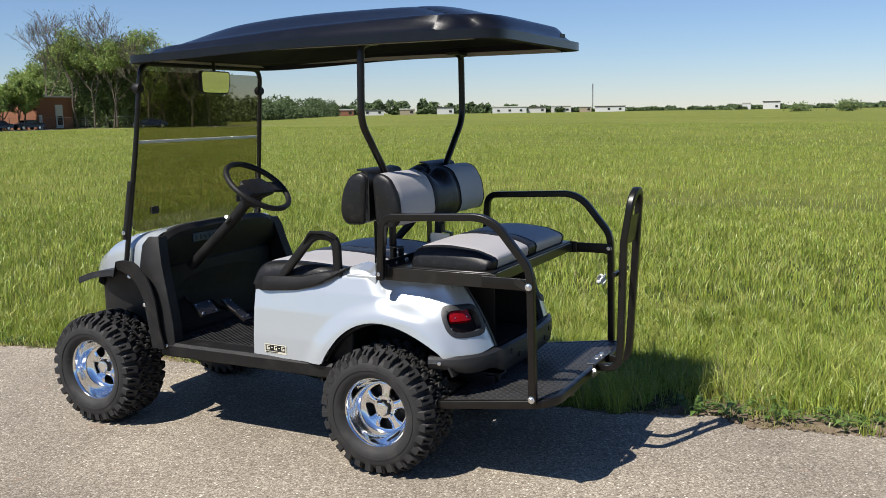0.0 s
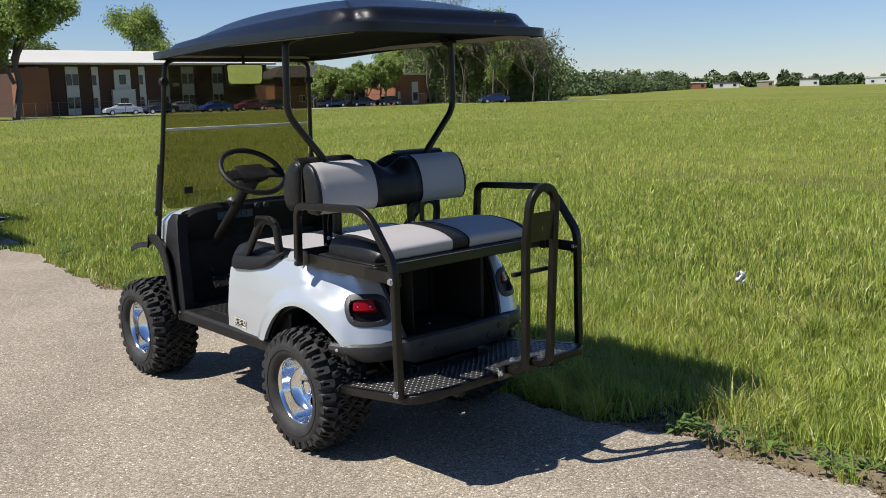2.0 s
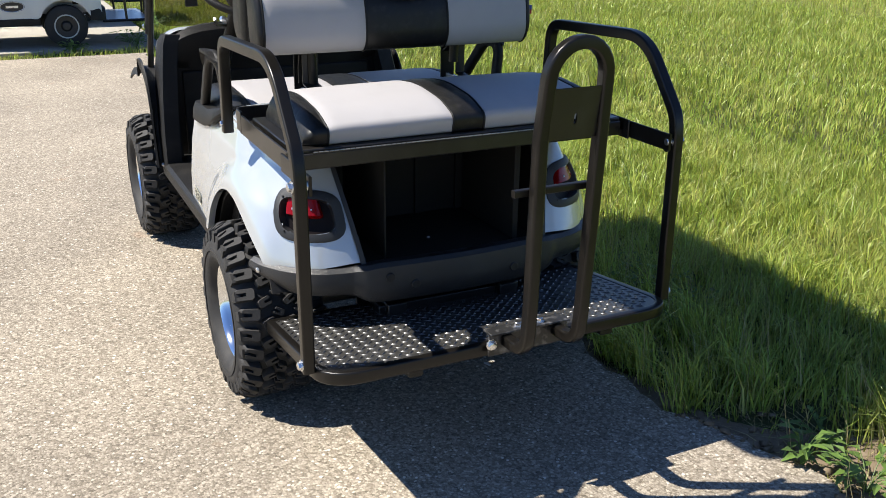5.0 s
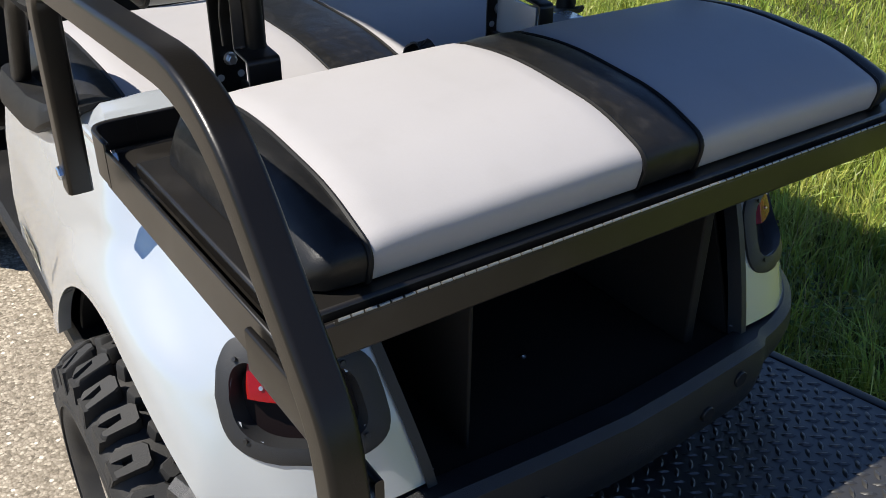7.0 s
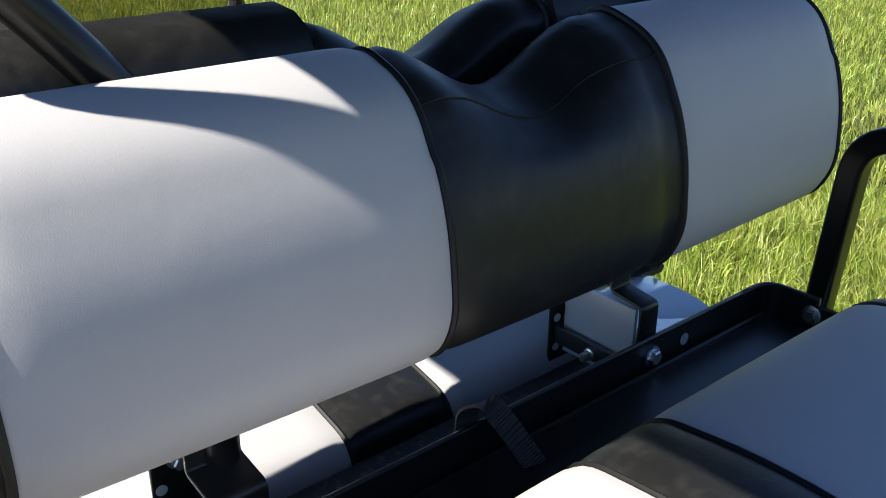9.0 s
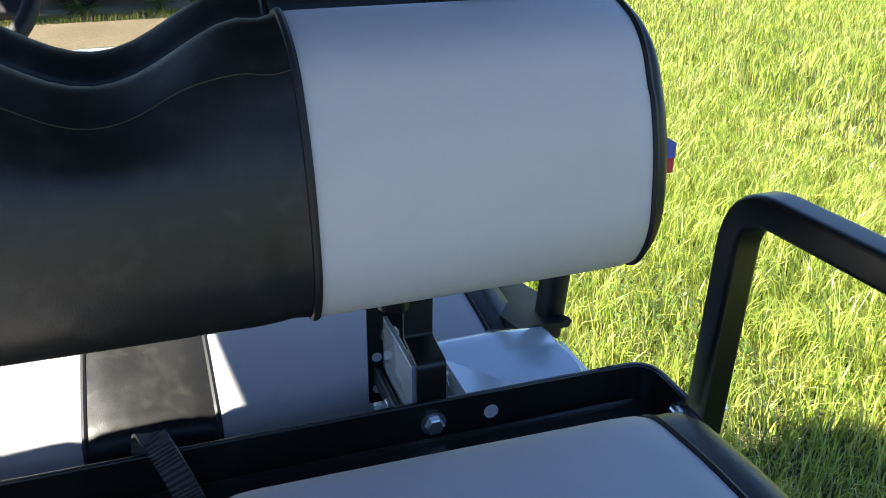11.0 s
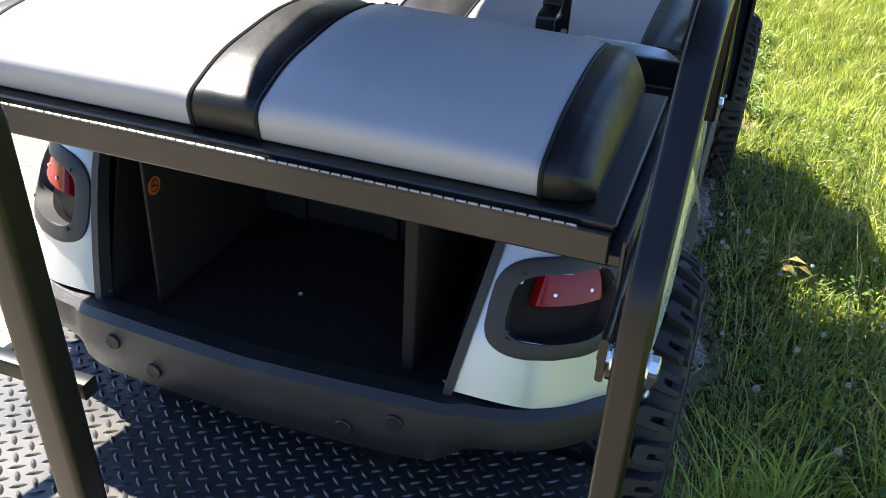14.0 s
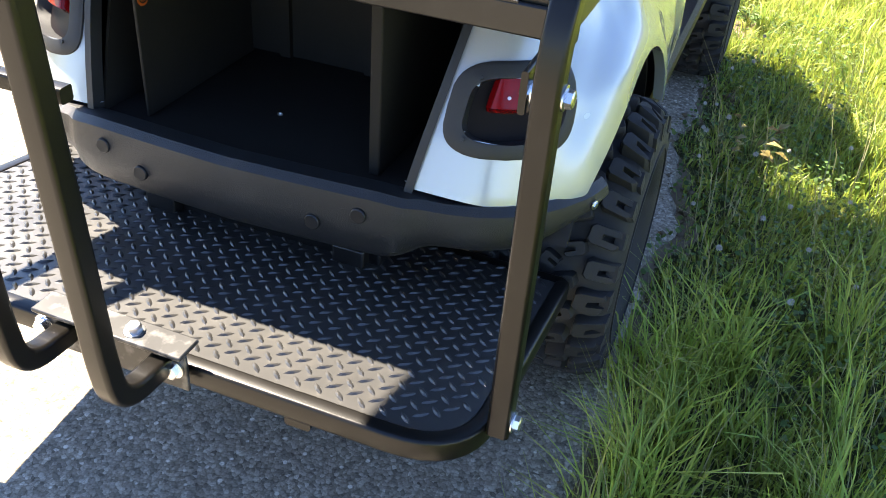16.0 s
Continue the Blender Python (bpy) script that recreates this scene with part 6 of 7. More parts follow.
x, y = scatter(15000, -1.6, 3.2, -1.7, -0.3, lambda a, b: ((a > -0.9) | (edge_np(a) - b > 0.3)) & (patchy(a * 2.2 + 1, b * 2.6) + 0.55 * ((a > 0.1) & (a < 2.2) & (b > -1.15)) > 0.72))
z = rng.uniform(-0.01, 0.055, len(x)) * (0.4 + patchy(x * 5, y * 5)) + 0.05 * (edge_np(x) - y > 0.3) * rng.uniform(0, 1, len(x))
quick_mesh("clover", *leaf_discs(x, y, z, rng.uniform(0.004, 0.0085, len(x))), CLOVER, "dark low clover and broad-leaved weeds at the asphalt's edge", "clover")

FLOWER = mat("clover_flower_white", (0.4712, 0.4408, 0.3952), 0.8, vary=0.25, grain=60, blotch=10)
STEM = mat("green_stem", (0.076, 0.1292, 0.0304), 0.6, vary=0.2, grain=30)


def clover_flower():
    ob = thing("clover_flower", "small round white clover flower in the grass", "flower", group="clover flowers by the asphalt")
    part("stem", tube([(0, 0, -0.03), (0.004, 0.003, 0.06), (0.002, -0.003, 0.105)], 0.0011, n=5), STEM, ob)
    bm = bmesh.new()
    for k in range(46):
        f = (k + 0.5) / 46
        ph, th = math.acos(1 - 1.75 * f), k * 2.39996
        d = Vector((math.sin(ph) * math.cos(th), math.sin(ph) * math.sin(th), math.cos(ph)))
        q = d.to_track_quat("Z", "Y").to_matrix().to_4x4()
        loft(bm, [[Matrix.Translation(Vector((0.002, -0.003, 0.11))) @ q @ Vector((rr * math.cos(s), rr * math.sin(s), zz)) for s in (0, 2.1, 4.2)] for rr, zz in ((0.0008, 0.0), (0.0019, 0.006), (0.0004, 0.0115))])
    part("flower_head", bm, FLOWER, ob, "white round flower head")
    return ob


flower = clover_flower()
spots = [(1.62, -0.72), (1.22, -0.66), (1.17, -0.62), (1.05, -0.72), (1.0, -0.64), (0.93, -0.68), (0.85, -0.65), (1.0, -0.9), (1.08, -1.08), (0.86, -0.83), (0.62, -0.92), (0.55, -0.70), (0.5, -0.87), (0.72, -1.08), (0.45, -1.0), (1.5, -0.66), (1.85, -0.75),
         (0.35, -1.12), (0.3, -0.78), (1.3, -1.0), (0.75, -1.2), (0.2, -0.95), (1.75, -1.1), (0.95, -1.3)]
for k, (a, b) in enumerate(spots):
    m = pose(a, b, 0.02 + 0.03 * rng.uniform(), rng.uniform(-14, 14), rng.uniform(-14, 14), rng.uniform(0, 360)) @ Matrix.Scale(rng.uniform(0.75, 1.1), 4)
    if k == 0:
        flower.matrix_world = m
    else:
        copy_thing(flower, m)


def leafy(name, label, at, n, spread, height, size, material, seed, stem_mat=STEM):
    """A small broad-leaved plant: stems with pointed, folded leaves."""
    r = random.Random(seed)
    ob = thing(name, label, "weed", (*at, -0.03), r.uniform(0, 360))
    st, lf = bmesh.new(), bmesh.new()
    for k in range(n):
        a, out = r.uniform(0, 6.28), r.uniform(0.3, 1) * spread
        tip = Vector((math.cos(a) * out, math.sin(a) * out, height * r.uniform(0.5, 1)))
        tube([(0, 0, 0), tip * 0.5 + Vector((0, 0, height * 0.2)), tip], 0.0014, 0.02, 5, 3, bm=st)
        for s in (0.55, 0.75, 1.0):
            p = tip * s + Vector((0, 0, height * 0.1 * (1 - s)))
            d = Vector((math.cos(a + r.uniform(-1, 1)), math.sin(a + r.uniform(-1, 1)), r.uniform(-0.2, 0.5))).normalized()
            w = d.cross(Vector((0, 0, 1))).normalized()
            L_ = size * r.uniform(0.7, 1.2)
            pts = [p, p + d * L_ * 0.35 + w * L_ * 0.26 + Vector((0, 0, 0.006)), p + d * L_ * 0.4, p + d * L_ * 0.35 - w * L_ * 0.26 + Vector((0, 0, 0.006)), p + d * L_ - Vector((0, 0, L_ * 0.15))]
            v = [lf.verts.new(q) for q in pts]
            lf.faces.new((v[0], v[1], v[2]))
            lf.faces.new((v[0], v[2], v[3]))
            lf.faces.new((v[1], v[4], v[2]))
            lf.faces.new((v[2], v[4], v[3]))
    part("stem", st, stem_mat, ob)
    part("foliage", lf, material, ob)
    return ob


leafy("weed", "small weed with yellow and rust-coloured leaves", (1.05, -0.80), 8, 0.10, 0.17, 0.052, mat("turning_leaves", (0.22, 0.17, 0.04), 0.5, vary=0.3, grain=30, per_piece=0.8, translucent=0.35, wear=(0.342, 0.076, 0.0228), wear_amount=0.7), 3)
WEED = mat("weed_leaves", (0.114, 0.19, 0.038), 0.5, vary=0.25, grain=20, per_piece=0.6, translucent=0.35)
for k, (a, b, n, sp, hh) in enumerate(((-1.30, -0.90, 16, 0.14, 0.12), (-1.52, -0.95, 14, 0.13, 0.10), (-1.10, -0.86, 12, 0.10, 0.10), (-1.85, -0.92, 10, 0.1, 0.09), (8.02, -0.30, 26, 0.22, 0.22), (7.95, 0.35, 16, 0.15, 0.14), (2.6, -0.62, 16, 0.13, 0.12), (4.2, -0.5, 16, 0.14, 0.14), (6.6, -0.62, 22, 0.2, 0.18), (9.6, -0.78, 22, 0.2, 0.2))):
    leafy("weed", "low leafy green weed at the pavement's edge", (a, b), n, sp, hh, 0.055 if a < 7 else 0.09, WEED, 20 + k)
wr = random.Random(12)
for k in range(19):
    a = wr.uniform(-2.9, -0.9) if k < 9 else wr.uniform(2.2, 6.5)
    leafy("weed", "small green weed growing in the dry soil", (a, float(edge_np(np.array([a]))[0]) - wr.uniform(0.10, 0.34)), wr.randint(7, 14), wr.uniform(0.05, 0.11), wr.uniform(0.04, 0.10), 0.04, WEED, 60 + k)

# small litter
chip = thing("litter", "two small white chips on the asphalt", "litter", (-0.205, -0.262, 0.0), 20)
CHIP = mat("white_chip", (0.57, 0.5624, 0.532), 0.7, vary=0.1)
bm = bmesh.new()
loft(bm, [[Vector((x * f, y * f, z)) for x, y in ((0.018, 0), (0.008, 0.007), (-0.014, 0.006), (-0.017, -0.003), (0.002, -0.008))] for z, f in ((0.0, 1.0), (0.003, 0.9))])
link("chip", bm, CHIP, chip)
bm = bmesh.new()
loft(bm, [[Vector((x * f + 0.002, y * f - 0.034, z)) for x, y in ((0.008, 0), (0.002, 0.005), (-0.008, 0.002), (-0.002, -0.005))] for z, f in ((0.0, 1.0), (0.002, 0.9))])
link("chip", bm, CHIP, chip)
scrap = thing("plastic_scrap", "crumpled white plastic scrap caught in the grass", "litter", (0.31, -3.85, 0.06), 30)
bm = bmesh.new()
g = [[bm.verts.new((0.075 * (i / 5 - 0.5) + 0.008 * math.sin(j * 2.1 + i), 0.02 * math.sin(i * 1.7 + j * 1.1), 0.09 * j / 6 + 0.006 * math.cos(i * 3))) for j in range(7)] for i in range(6)]
for a, b in zip(g, g[1:]):
    for j in range(6):
        bm.faces.new((a[j], b[j], b[j + 1], a[j + 1]))
ob = link("scrap_sheet", bm, CHIP, scrap)
mod = ob.modifiers.new("thickness", "SOLIDIFY")
mod.thickness = 0.002


# ---- parked carts on their concrete pad ----
CONCRETE = mat("old_concrete", (0.3192, 0.2964, 0.2508), 0.9, vary=0.2, grain=25, blotch=0.8, bump=0.4, bump_scale=60, wear=(0.152, 0.1292, 0.0988), wear_amount=0.5, spec=0.2)
bm = bmesh.new()
box(bm, 8.02, 14.5, -0.60, 9.0, -0.06, 0.0)
tagged(link("pavement_pad", bm, CONCRETE, bevel=0.01), "pale concrete strip under the parked carts", "pavement", kind="structure")
WHITE_PLASTIC = mat("white_cart_body", (0.5928, 0.6004, 0.5776), 0.35, vary=0.05, grain=100, coat=0.4)
BEIGE_ROOF = mat("cream_roof_plastic", (0.532, 0.4712, 0.3648), 0.5, vary=0.08, grain=100, bump=0.1)
BEIGE_SEAT = mat("tan_vinyl", (0.3192, 0.2508, 0.1786), 0.55, vary=0.1, grain=100, bump=0.2)
DARK_SEAT = mat("dark_blue_vinyl", (0.0228, 0.0304, 0.0532), 0.5, vary=0.1, grain=100, bump=0.2)
CLEAR_SCREEN = clear("clear_acrylic", (0.93, 0.95, 0.94))
VINYL_SHEET = clear("hazy_clear_vinyl", (0.90, 0.92, 0.92), 0.18)
STEEL_WHEEL = mat("black_steel_wheel", (0.0228, 0.0228, 0.0228), 0.45, vary=0.2, grain=80)
GREY_TREAD = mat("silver_diamond_plate", (0.45, 0.47, 0.50), 0.3, 0.8, vary=0.2, grain=120)


def section_loft(sections, material, parent, name, label="", bevel=0.0):
    """Sections of (x, half width, bottom, top) joined into one rounded body."""
    bm = bmesh.new()
    rings = []
    for x, w, lo, hi in sections:
        r = min(0.05, (hi - lo) * 0.4)
        rings.append([Vector((x, a, b)) for a, b in ((w, lo), (w, hi - r), (w - r * 0.3, hi - r * 0.3), (w - r, hi), (-w + r, hi), (-w + r * 0.3, hi - r * 0.3), (-w, hi - r), (-w, lo))])
    loft(bm, rings)
    bmesh.ops.recalc_face_normals(bm, faces=bm.faces)
    return part(name, bm, material, parent, label, bevel=bevel)


def pad_bm(x0, x1, y0, y1, z0, z1, r=0.03):
    bm = bmesh.new()
    rings = []
    for z, g in ((z0, 0.6 * r), (z0 + r * 0.5, 0), (z1 - r * 0.6, 0), (z1, r * 0.8)):
        rings.append([Vector((a, b, z)) for a, b in [((x0 + x1) / 2 + p[0], (y0 + y1) / 2 + p[1]) for p in squarish(x1 - x0 - 2 * g, y1 - y0 - 2 * g, r, 3)]])
    loft(bm, rings)
    bmesh.ops.recalc_face_normals(bm, faces=bm.faces)
    return bm


def parked_cart(label, at, roof_mat, seat_mat, plate_mat, bar, back=-0.28, deep=0.0, curtain=True):
    c = thing("golf_cart", label, "golf cart", at, 90, group="carts parked on the concrete pad")
    # body: side panel with an arch cut by sections, cowl, sill
    for sg in (1, -1):
        bm = bmesh.new()
        rows = []
        for k in range(41):
            x = 0.95 - 1.33 * k / 40
            top = lerp_table([(-0.4, 0.50), (-0.30, 0.60), (-0.10, 0.68), (0.2, 0.70), (0.25, 0.66), (0.32, 0.56), (0.9, 0.56), (0.95, 0.54)], x)
            d = 0.27 ** 2 - x ** 2
            low = max(0.32, 0.24 + math.sqrt(d) if d > 0 else 0.32)
            out = 0.02 * smoothstep(0.36, 0.27, abs(x))
            rows.append([Vector((x, sg * (0.55 + out), low)), Vector((x, sg * (0.565 + out * 0.6), (low + top) / 2)), Vector((x, sg * 0.55, top)), Vector((x, sg * 0.36, top + 0.01)), Vector((x, sg * 0.35, 0.35))])
        vs = [[bm.verts.new(p) for p in r] for r in rows]
        for a, b in zip(vs, vs[1:]):
            for j in range(4):
                bm.faces.new((a[j], a[j + 1], b[j + 1], b[j]))
        for e in (vs[0], vs[-1]):
            bm.faces.new(e)
        bmesh.ops.recalc_face_normals(bm, faces=bm.faces)
        part("body_side", bm, WHITE_PLASTIC, c, "white moulded body side")
    section_loft([(1.55, 0.55, 0.32, 0.86), (1.75, 0.54, 0.32, 0.84), (1.98, 0.48, 0.34, 0.68), (2.1, 0.38, 0.36, 0.56)], WHITE_PLASTIC, c, "cowl")
    part("sill", boxes((0.26, 1.6, -0.56, 0.56, 0.25, 0.325)), BLACK_PLASTIC, c, bevel=0.01)
    part("seat_base", boxes((0.25, 0.78, -0.5, 0.5, 0.32, 0.60)), BLACK_PLASTIC, c, bevel=0.01)
    section_loft([(-0.42, 0.53, 0.28, 0.42), (-0.36, 0.57, 0.28, 0.44), (-0.26, 0.575, 0.29, 0.44)], BLACK_PLASTIC, c, "rear_bumper")
    part("luggage_well", boxes((-0.38, -0.1, -0.36, 0.36, 0.44, 0.68)), BLACK_PLASTIC, c, bevel=0.01)
    part("front_seat", pad_bm(0.30, 0.86, -0.53, 0.53, 0.57, 0.70, 0.05), seat_mat, c, "vinyl front bench")
    ob = part("front_back", pad_bm(-0.05, 0.05, -0.5, 0.5, 0.0, 0.34, 0.04), seat_mat, c, "vinyl front backrest", m=pose(0.22, 0, 0.80, 0, -14, 0))
    ob = part("rear_back", pad_bm(-0.05, 0.05, -0.48, 0.48, 0.0, 0.28, 0.04), seat_mat, c, "vinyl rear backrest", m=pose(0.08, 0, 0.84, 0, 10, 0))
    part("rear_seat", pad_bm(-0.52, -0.08, -0.48, 0.48, 0.72, 0.83, 0.05), seat_mat, c, "vinyl rear bench")
    part("seat_tray", boxes((-0.53, 0.05, -0.5, 0.5, 0.70, 0.72)), BLACK_SHEET, c)
    for sg in (1, -1):
        y = sg * 0.53
        part("grab_rail", tube([(0.0, y, 0.70), (-0.02, y, 0.95), (-0.50, y, 0.96), (-0.62, y, 0.82), (-0.64, y, 0.26)], 0.014, 0.09, 8), BLACK_TUBE, c)
        part("arm_rail", tube([(0.30, y, 0.66), (0.28, y, 0.84), (0.62, y, 0.82), (0.68, y, 0.70)], 0.012, 0.05, 8), BLACK_TUBE, c)
        part("roof_post", tube([(-0.02, sg * 0.46, 0.70), (-0.02, sg * 0.46, 1.2), (0.12, sg * 0.5, 1.66)], 0.014, 0.2, 8), BLACK_TUBE if bar else ZINC, c)
        part("roof_post", tube([(1.62, sg * 0.5, 0.84), (1.40, sg * 0.47, 1.66)], 0.014, 0.05, 8), ZINC, c)
    pl = part("foot_platform", boxes((-0.90, -0.40, -0.53, 0.53, 0.275, 0.285)), plate_mat, c, bevel=0.003)
    part("platform_frame", tube([(-0.38, 0.54, 0.27), (-0.91, 0.54, 0.27), (-0.91, -0.54, 0.27), (-0.38, -0.54, 0.27)], 0.015, 0.06, 8, up=(0, 0, 1)), BLACK_TUBE, pl)
    part("safety_bar", tube([(-0.90, 0.1, 0.28), (-0.93, 0.1, 1.02), (-0.93, -0.1, 1.02), (-0.90, -0.1, 0.28)], 0.014, 0.08, 8, up=(1, 0, 0)), BLACK_TUBE, pl)
    section_loft([(back, 0.50, 1.665, 1.70 + deep * 0.5), (back + 0.03, 0.55, 1.655, 1.72 + deep * 0.8), (back + 0.10, 0.57, 1.655, 1.725 + deep), (0.6, 0.585, 1.665, 1.75 + deep), (1.45, 0.57, 1.665, 1.72 + deep), (1.52, 0.5, 1.67, 1.69)], roof_mat, c, "roof", "moulded canopy roof")
    bm = boxes((-0.003, 0.003, -0.46, 0.46, 0.0, 0.80))
    ob = part("windshield", bm, CLEAR_SCREEN, c, "clear acrylic windscreen", m=pose(1.60, 0, 0.87, 0, -14, 0))
    ob.visible_shadow = False
    if curtain:
        for a in ((-0.14, -0.136, -0.50, 0.50, 0.92, 1.66), (-0.10, 1.30, 0.530, 0.534, 0.90, 1.66)):
            ob = part("curtain", boxes(a), VINYL_SHEET, c, "clear vinyl weather curtain", smooth=False)
            ob.visible_shadow = False
    part("steering_column", tube([(1.5, 0.28, 0.66), (1.16, 0.28, 0.93)], 0.022, 0.02, 8), BLACK_PLASTIC, c)
    bm = bmesh.new()
    ring = [Vector((0.17 * math.cos(2 * math.pi * k / 28), 0.17 * math.sin(2 * math.pi * k / 28), 0)) for k in range(28)]
    sweep(bm, ring, circle(0.013, 8), (0, 0, 1), closed=True)
    box(bm, -0.03, 0.03, -0.16, 0.16, -0.01, 0.01)
    part("steering_wheel", bm, BLACK_PLASTIC, c, m=Matrix.Translation((1.14, 0.28, 0.95)) @ Vector((-0.6, 0, 0.8)).to_track_quat("Z", "Y").to_matrix().to_4x4())
    bm = bmesh.new()
    rings = []
    for z, f in ((0.0, 1.0), (0.004, 0.96)):
        rings.append([Vector((0.125 * f * math.cos(a * math.pi / 12), 0.056 * f * math.sin(a * math.pi / 12), z)) for a in range(24)])
    loft(bm, rings)
    em = part("emblem", bm, DECAL_BLACK, c, "oval dark emblem", m=Matrix.Translation((0.52, 0.566, 0.455)) @ pose(0, 0, 0, -90, 0, 0))
    bm = bmesh.new()
    sweep(bm, [Vector((0.116 * math.cos(a * math.pi / 12), 0.051 * math.sin(a * math.pi / 12), 0.006)) for a in range(24)], circle(0.003, 5), (0, 0, 1), closed=True)
    box(bm, -0.06, 0.06, -0.012, 0.012, 0.004, 0.006)
    part("emblem_ring", bm, ZINC, em)
    for sg in (1, -1):
        part("tail_lamp", boxes((-0.385, -0.34, sg * 0.40, sg * 0.52, 0.50, 0.60)), LENS_RED, c, "red tail lamp", bevel=0.012)
        for x in (0.0, 1.70):
            bm = bmesh.new()
            mm = pose(0, 0, 0, -90 * sg, 0, 0)
            lathe(bm, [(0.13, -0.09), (0.19, -0.09), (0.222, -0.07), (0.228, 0.0), (0.222, 0.07), (0.19, 0.092), (0.135, 0.09), (0.128, 0.07)], 36, mm, caps=False)
            w = part("wheel", bm, RUBBER, c, "smooth black tyre", m=pose(x, sg * 0.47, 0.228))
            bm = bmesh.new()
            lathe(bm, [(0.132, -0.06), (0.132, 0.082), (0.122, 0.085), (0.118, 0.05), (0.06, 0.045), (0.04, 0.07), (0.01, 0.072)], 30, mm)
            part("rim", bm, STEEL_WHEEL, w)
            bm = bmesh.new()
            lathe(bm, [(0.129, 0.0865), (0.121, 0.0885), (0.116, 0.086), (0.129, 0.0865)], 36, mm, caps=False)
            part("rim_ring", bm, CLEAR_STRIP, w, "pale ring on the rim")
    return c


parked_cart("white four-seat golf cart with tan seats, cream roof", (8.78, 0.38, 0.0), BEIGE_ROOF, BEIGE_SEAT, GREY_TREAD, False, 0.06, 0.06, False)
parked_cart("white golf cart with dark seats and black rear bar", (10.95, 0.03, 0.0), WHITE_PLASTIC, DARK_SEAT, TREAD, True)
parked_cart("white golf cart with tan seats at the back of the row", (13.0, 1.45, 0.0), BEIGE_ROOF, BEIGE_SEAT, GREY_TREAD, False)

# ---- the distance: houses, cars, trees ----
near_side = set(bpy.data.objects)
BROWN_BRICK = mat("dark_brown_brick", (0.0798, 0.04408, 0.0342), 0.85, vary=0.3, grain=6, blotch=0.3, spec=0.2)
ORANGE_BRICK = mat("orange_brick", (0.2356, 0.1064, 0.0646), 0.85, vary=0.25, grain=6, blotch=0.3, spec=0.2)
TAN_SIDING = mat("tan_brick_siding", (0.304, 0.2546, 0.1824), 0.85, vary=0.15, grain=6, blotch=0.3, spec=0.2)
WHITE_PANEL = mat("white_wall_panel", (0.5168, 0.5168, 0.5016), 0.7, vary=0.1, grain=4, blotch=0.3)
PALE_ROOF = mat("pale_metal_roof", (0.5016, 0.494, 0.456), 0.6, vary=0.08, grain=3, blotch=0.2)
SHINGLE = mat("grey_brown_shingles", (0.070, 0.063, 0.060), 0.9, vary=0.2, grain=5, blotch=0.3, spec=0.2)
GLASS_DARK = mat("dark_window_glass", (0.0152, 0.019, 0.0228), 0.1, vary=0.1, grain=2)
WOOD_POLE = mat("weathered_pole", (0.1824, 0.1444, 0.1064), 0.9, vary=0.2, grain=10)
FENCE_WIRE = mat("galvanised_fence", (0.152, 0.1558, 0.1596), 0.6, 0.3, vary=0.1, grain=5)


def gable_block(parent, name, x0, x1, y0, y1, z1, wall, label=""):
    return part(name, boxes((x0, x1, y0, y1, -0.05, z1)), wall, parent, label, smooth=False)


def window(parent, x, y, z, w, h, face_x=True):
    """A window set in a wall that faces -x (or -y)."""
    if face_x:
        f = part("window", boxes((x - 0.10, x + 0.02, y - w / 2, y + w / 2, z, z + h)), WHITE_PANEL, parent, "white window frame", smooth=False)
        for k in (-1, 1):
            part("pane", boxes((x - 0.13, x - 0.06, y + k * w / 4 - w * 0.19, y + k * w / 4 + w * 0.19, z + 0.1, z + h - 0.1)), GLASS_DARK, f, smooth=False)
    else:
        f = part("window", boxes((x - w / 2, x + w / 2, y - 0.02, y + 0.10, z, z + h)), WHITE_PANEL, parent, "white window frame", smooth=False)
        for k in (-1, 1):
            part("pane", boxes((x + k * w / 4 - w * 0.19, x + k * w / 4 + w * 0.19, y + 0.06, y + 0.13, z + 0.1, z + h - 0.1)), GLASS_DARK, f, smooth=False)


def roof_hip(parent, x0, x1, y0, y1, z, rise, material, over=0.5):
    bm = bmesh.new()
    a = [bm.verts.new(p) for p in ((x0 - over, y0 - over, z), (x1 + over, y0 - over, z), (x1 + over, y1 + over, z), (x0 - over, y1 + over, z))]
    b = [bm.verts.new((v.co.x, v.co.y, z + 0.25)) for v in a]
    lx, ly = x1 - x0, y1 - y0
    ins = min(lx, ly) / 2 + over
    if ly > lx:
        r = [bm.verts.new(((x0 + x1) / 2, y0 - over + ins, z + rise)), bm.verts.new(((x0 + x1) / 2, y1 + over - ins, z + rise))]
        tops = [(b[0], b[1], r[0]), (b[1], b[2], r[1], r[0]), (b[2], b[3], r[1]), (b[3], b[0], r[0], r[1])]
    else:
        r = [bm.verts.new((x0 - over + ins, (y0 + y1) / 2, z + rise)), bm.verts.new((x1 + over - ins, (y0 + y1) / 2, z + rise))]
        tops = [(b[0], b[1], r[1], r[0]), (b[1], b[2], r[1]), (b[2], b[3], r[0], r[1]), (b[3], b[0], r[0])]
    bm.faces.new(a)
    for k in range(4):
        bm.faces.new((a[k], a[(k + 1) % 4], b[(k + 1) % 4], b[k]))
    for f in tops:
        bm.faces.new(f)
    bmesh.ops.recalc_face_normals(bm, faces=bm.faces)
    return part("roof", bm, material, parent, smooth=False)


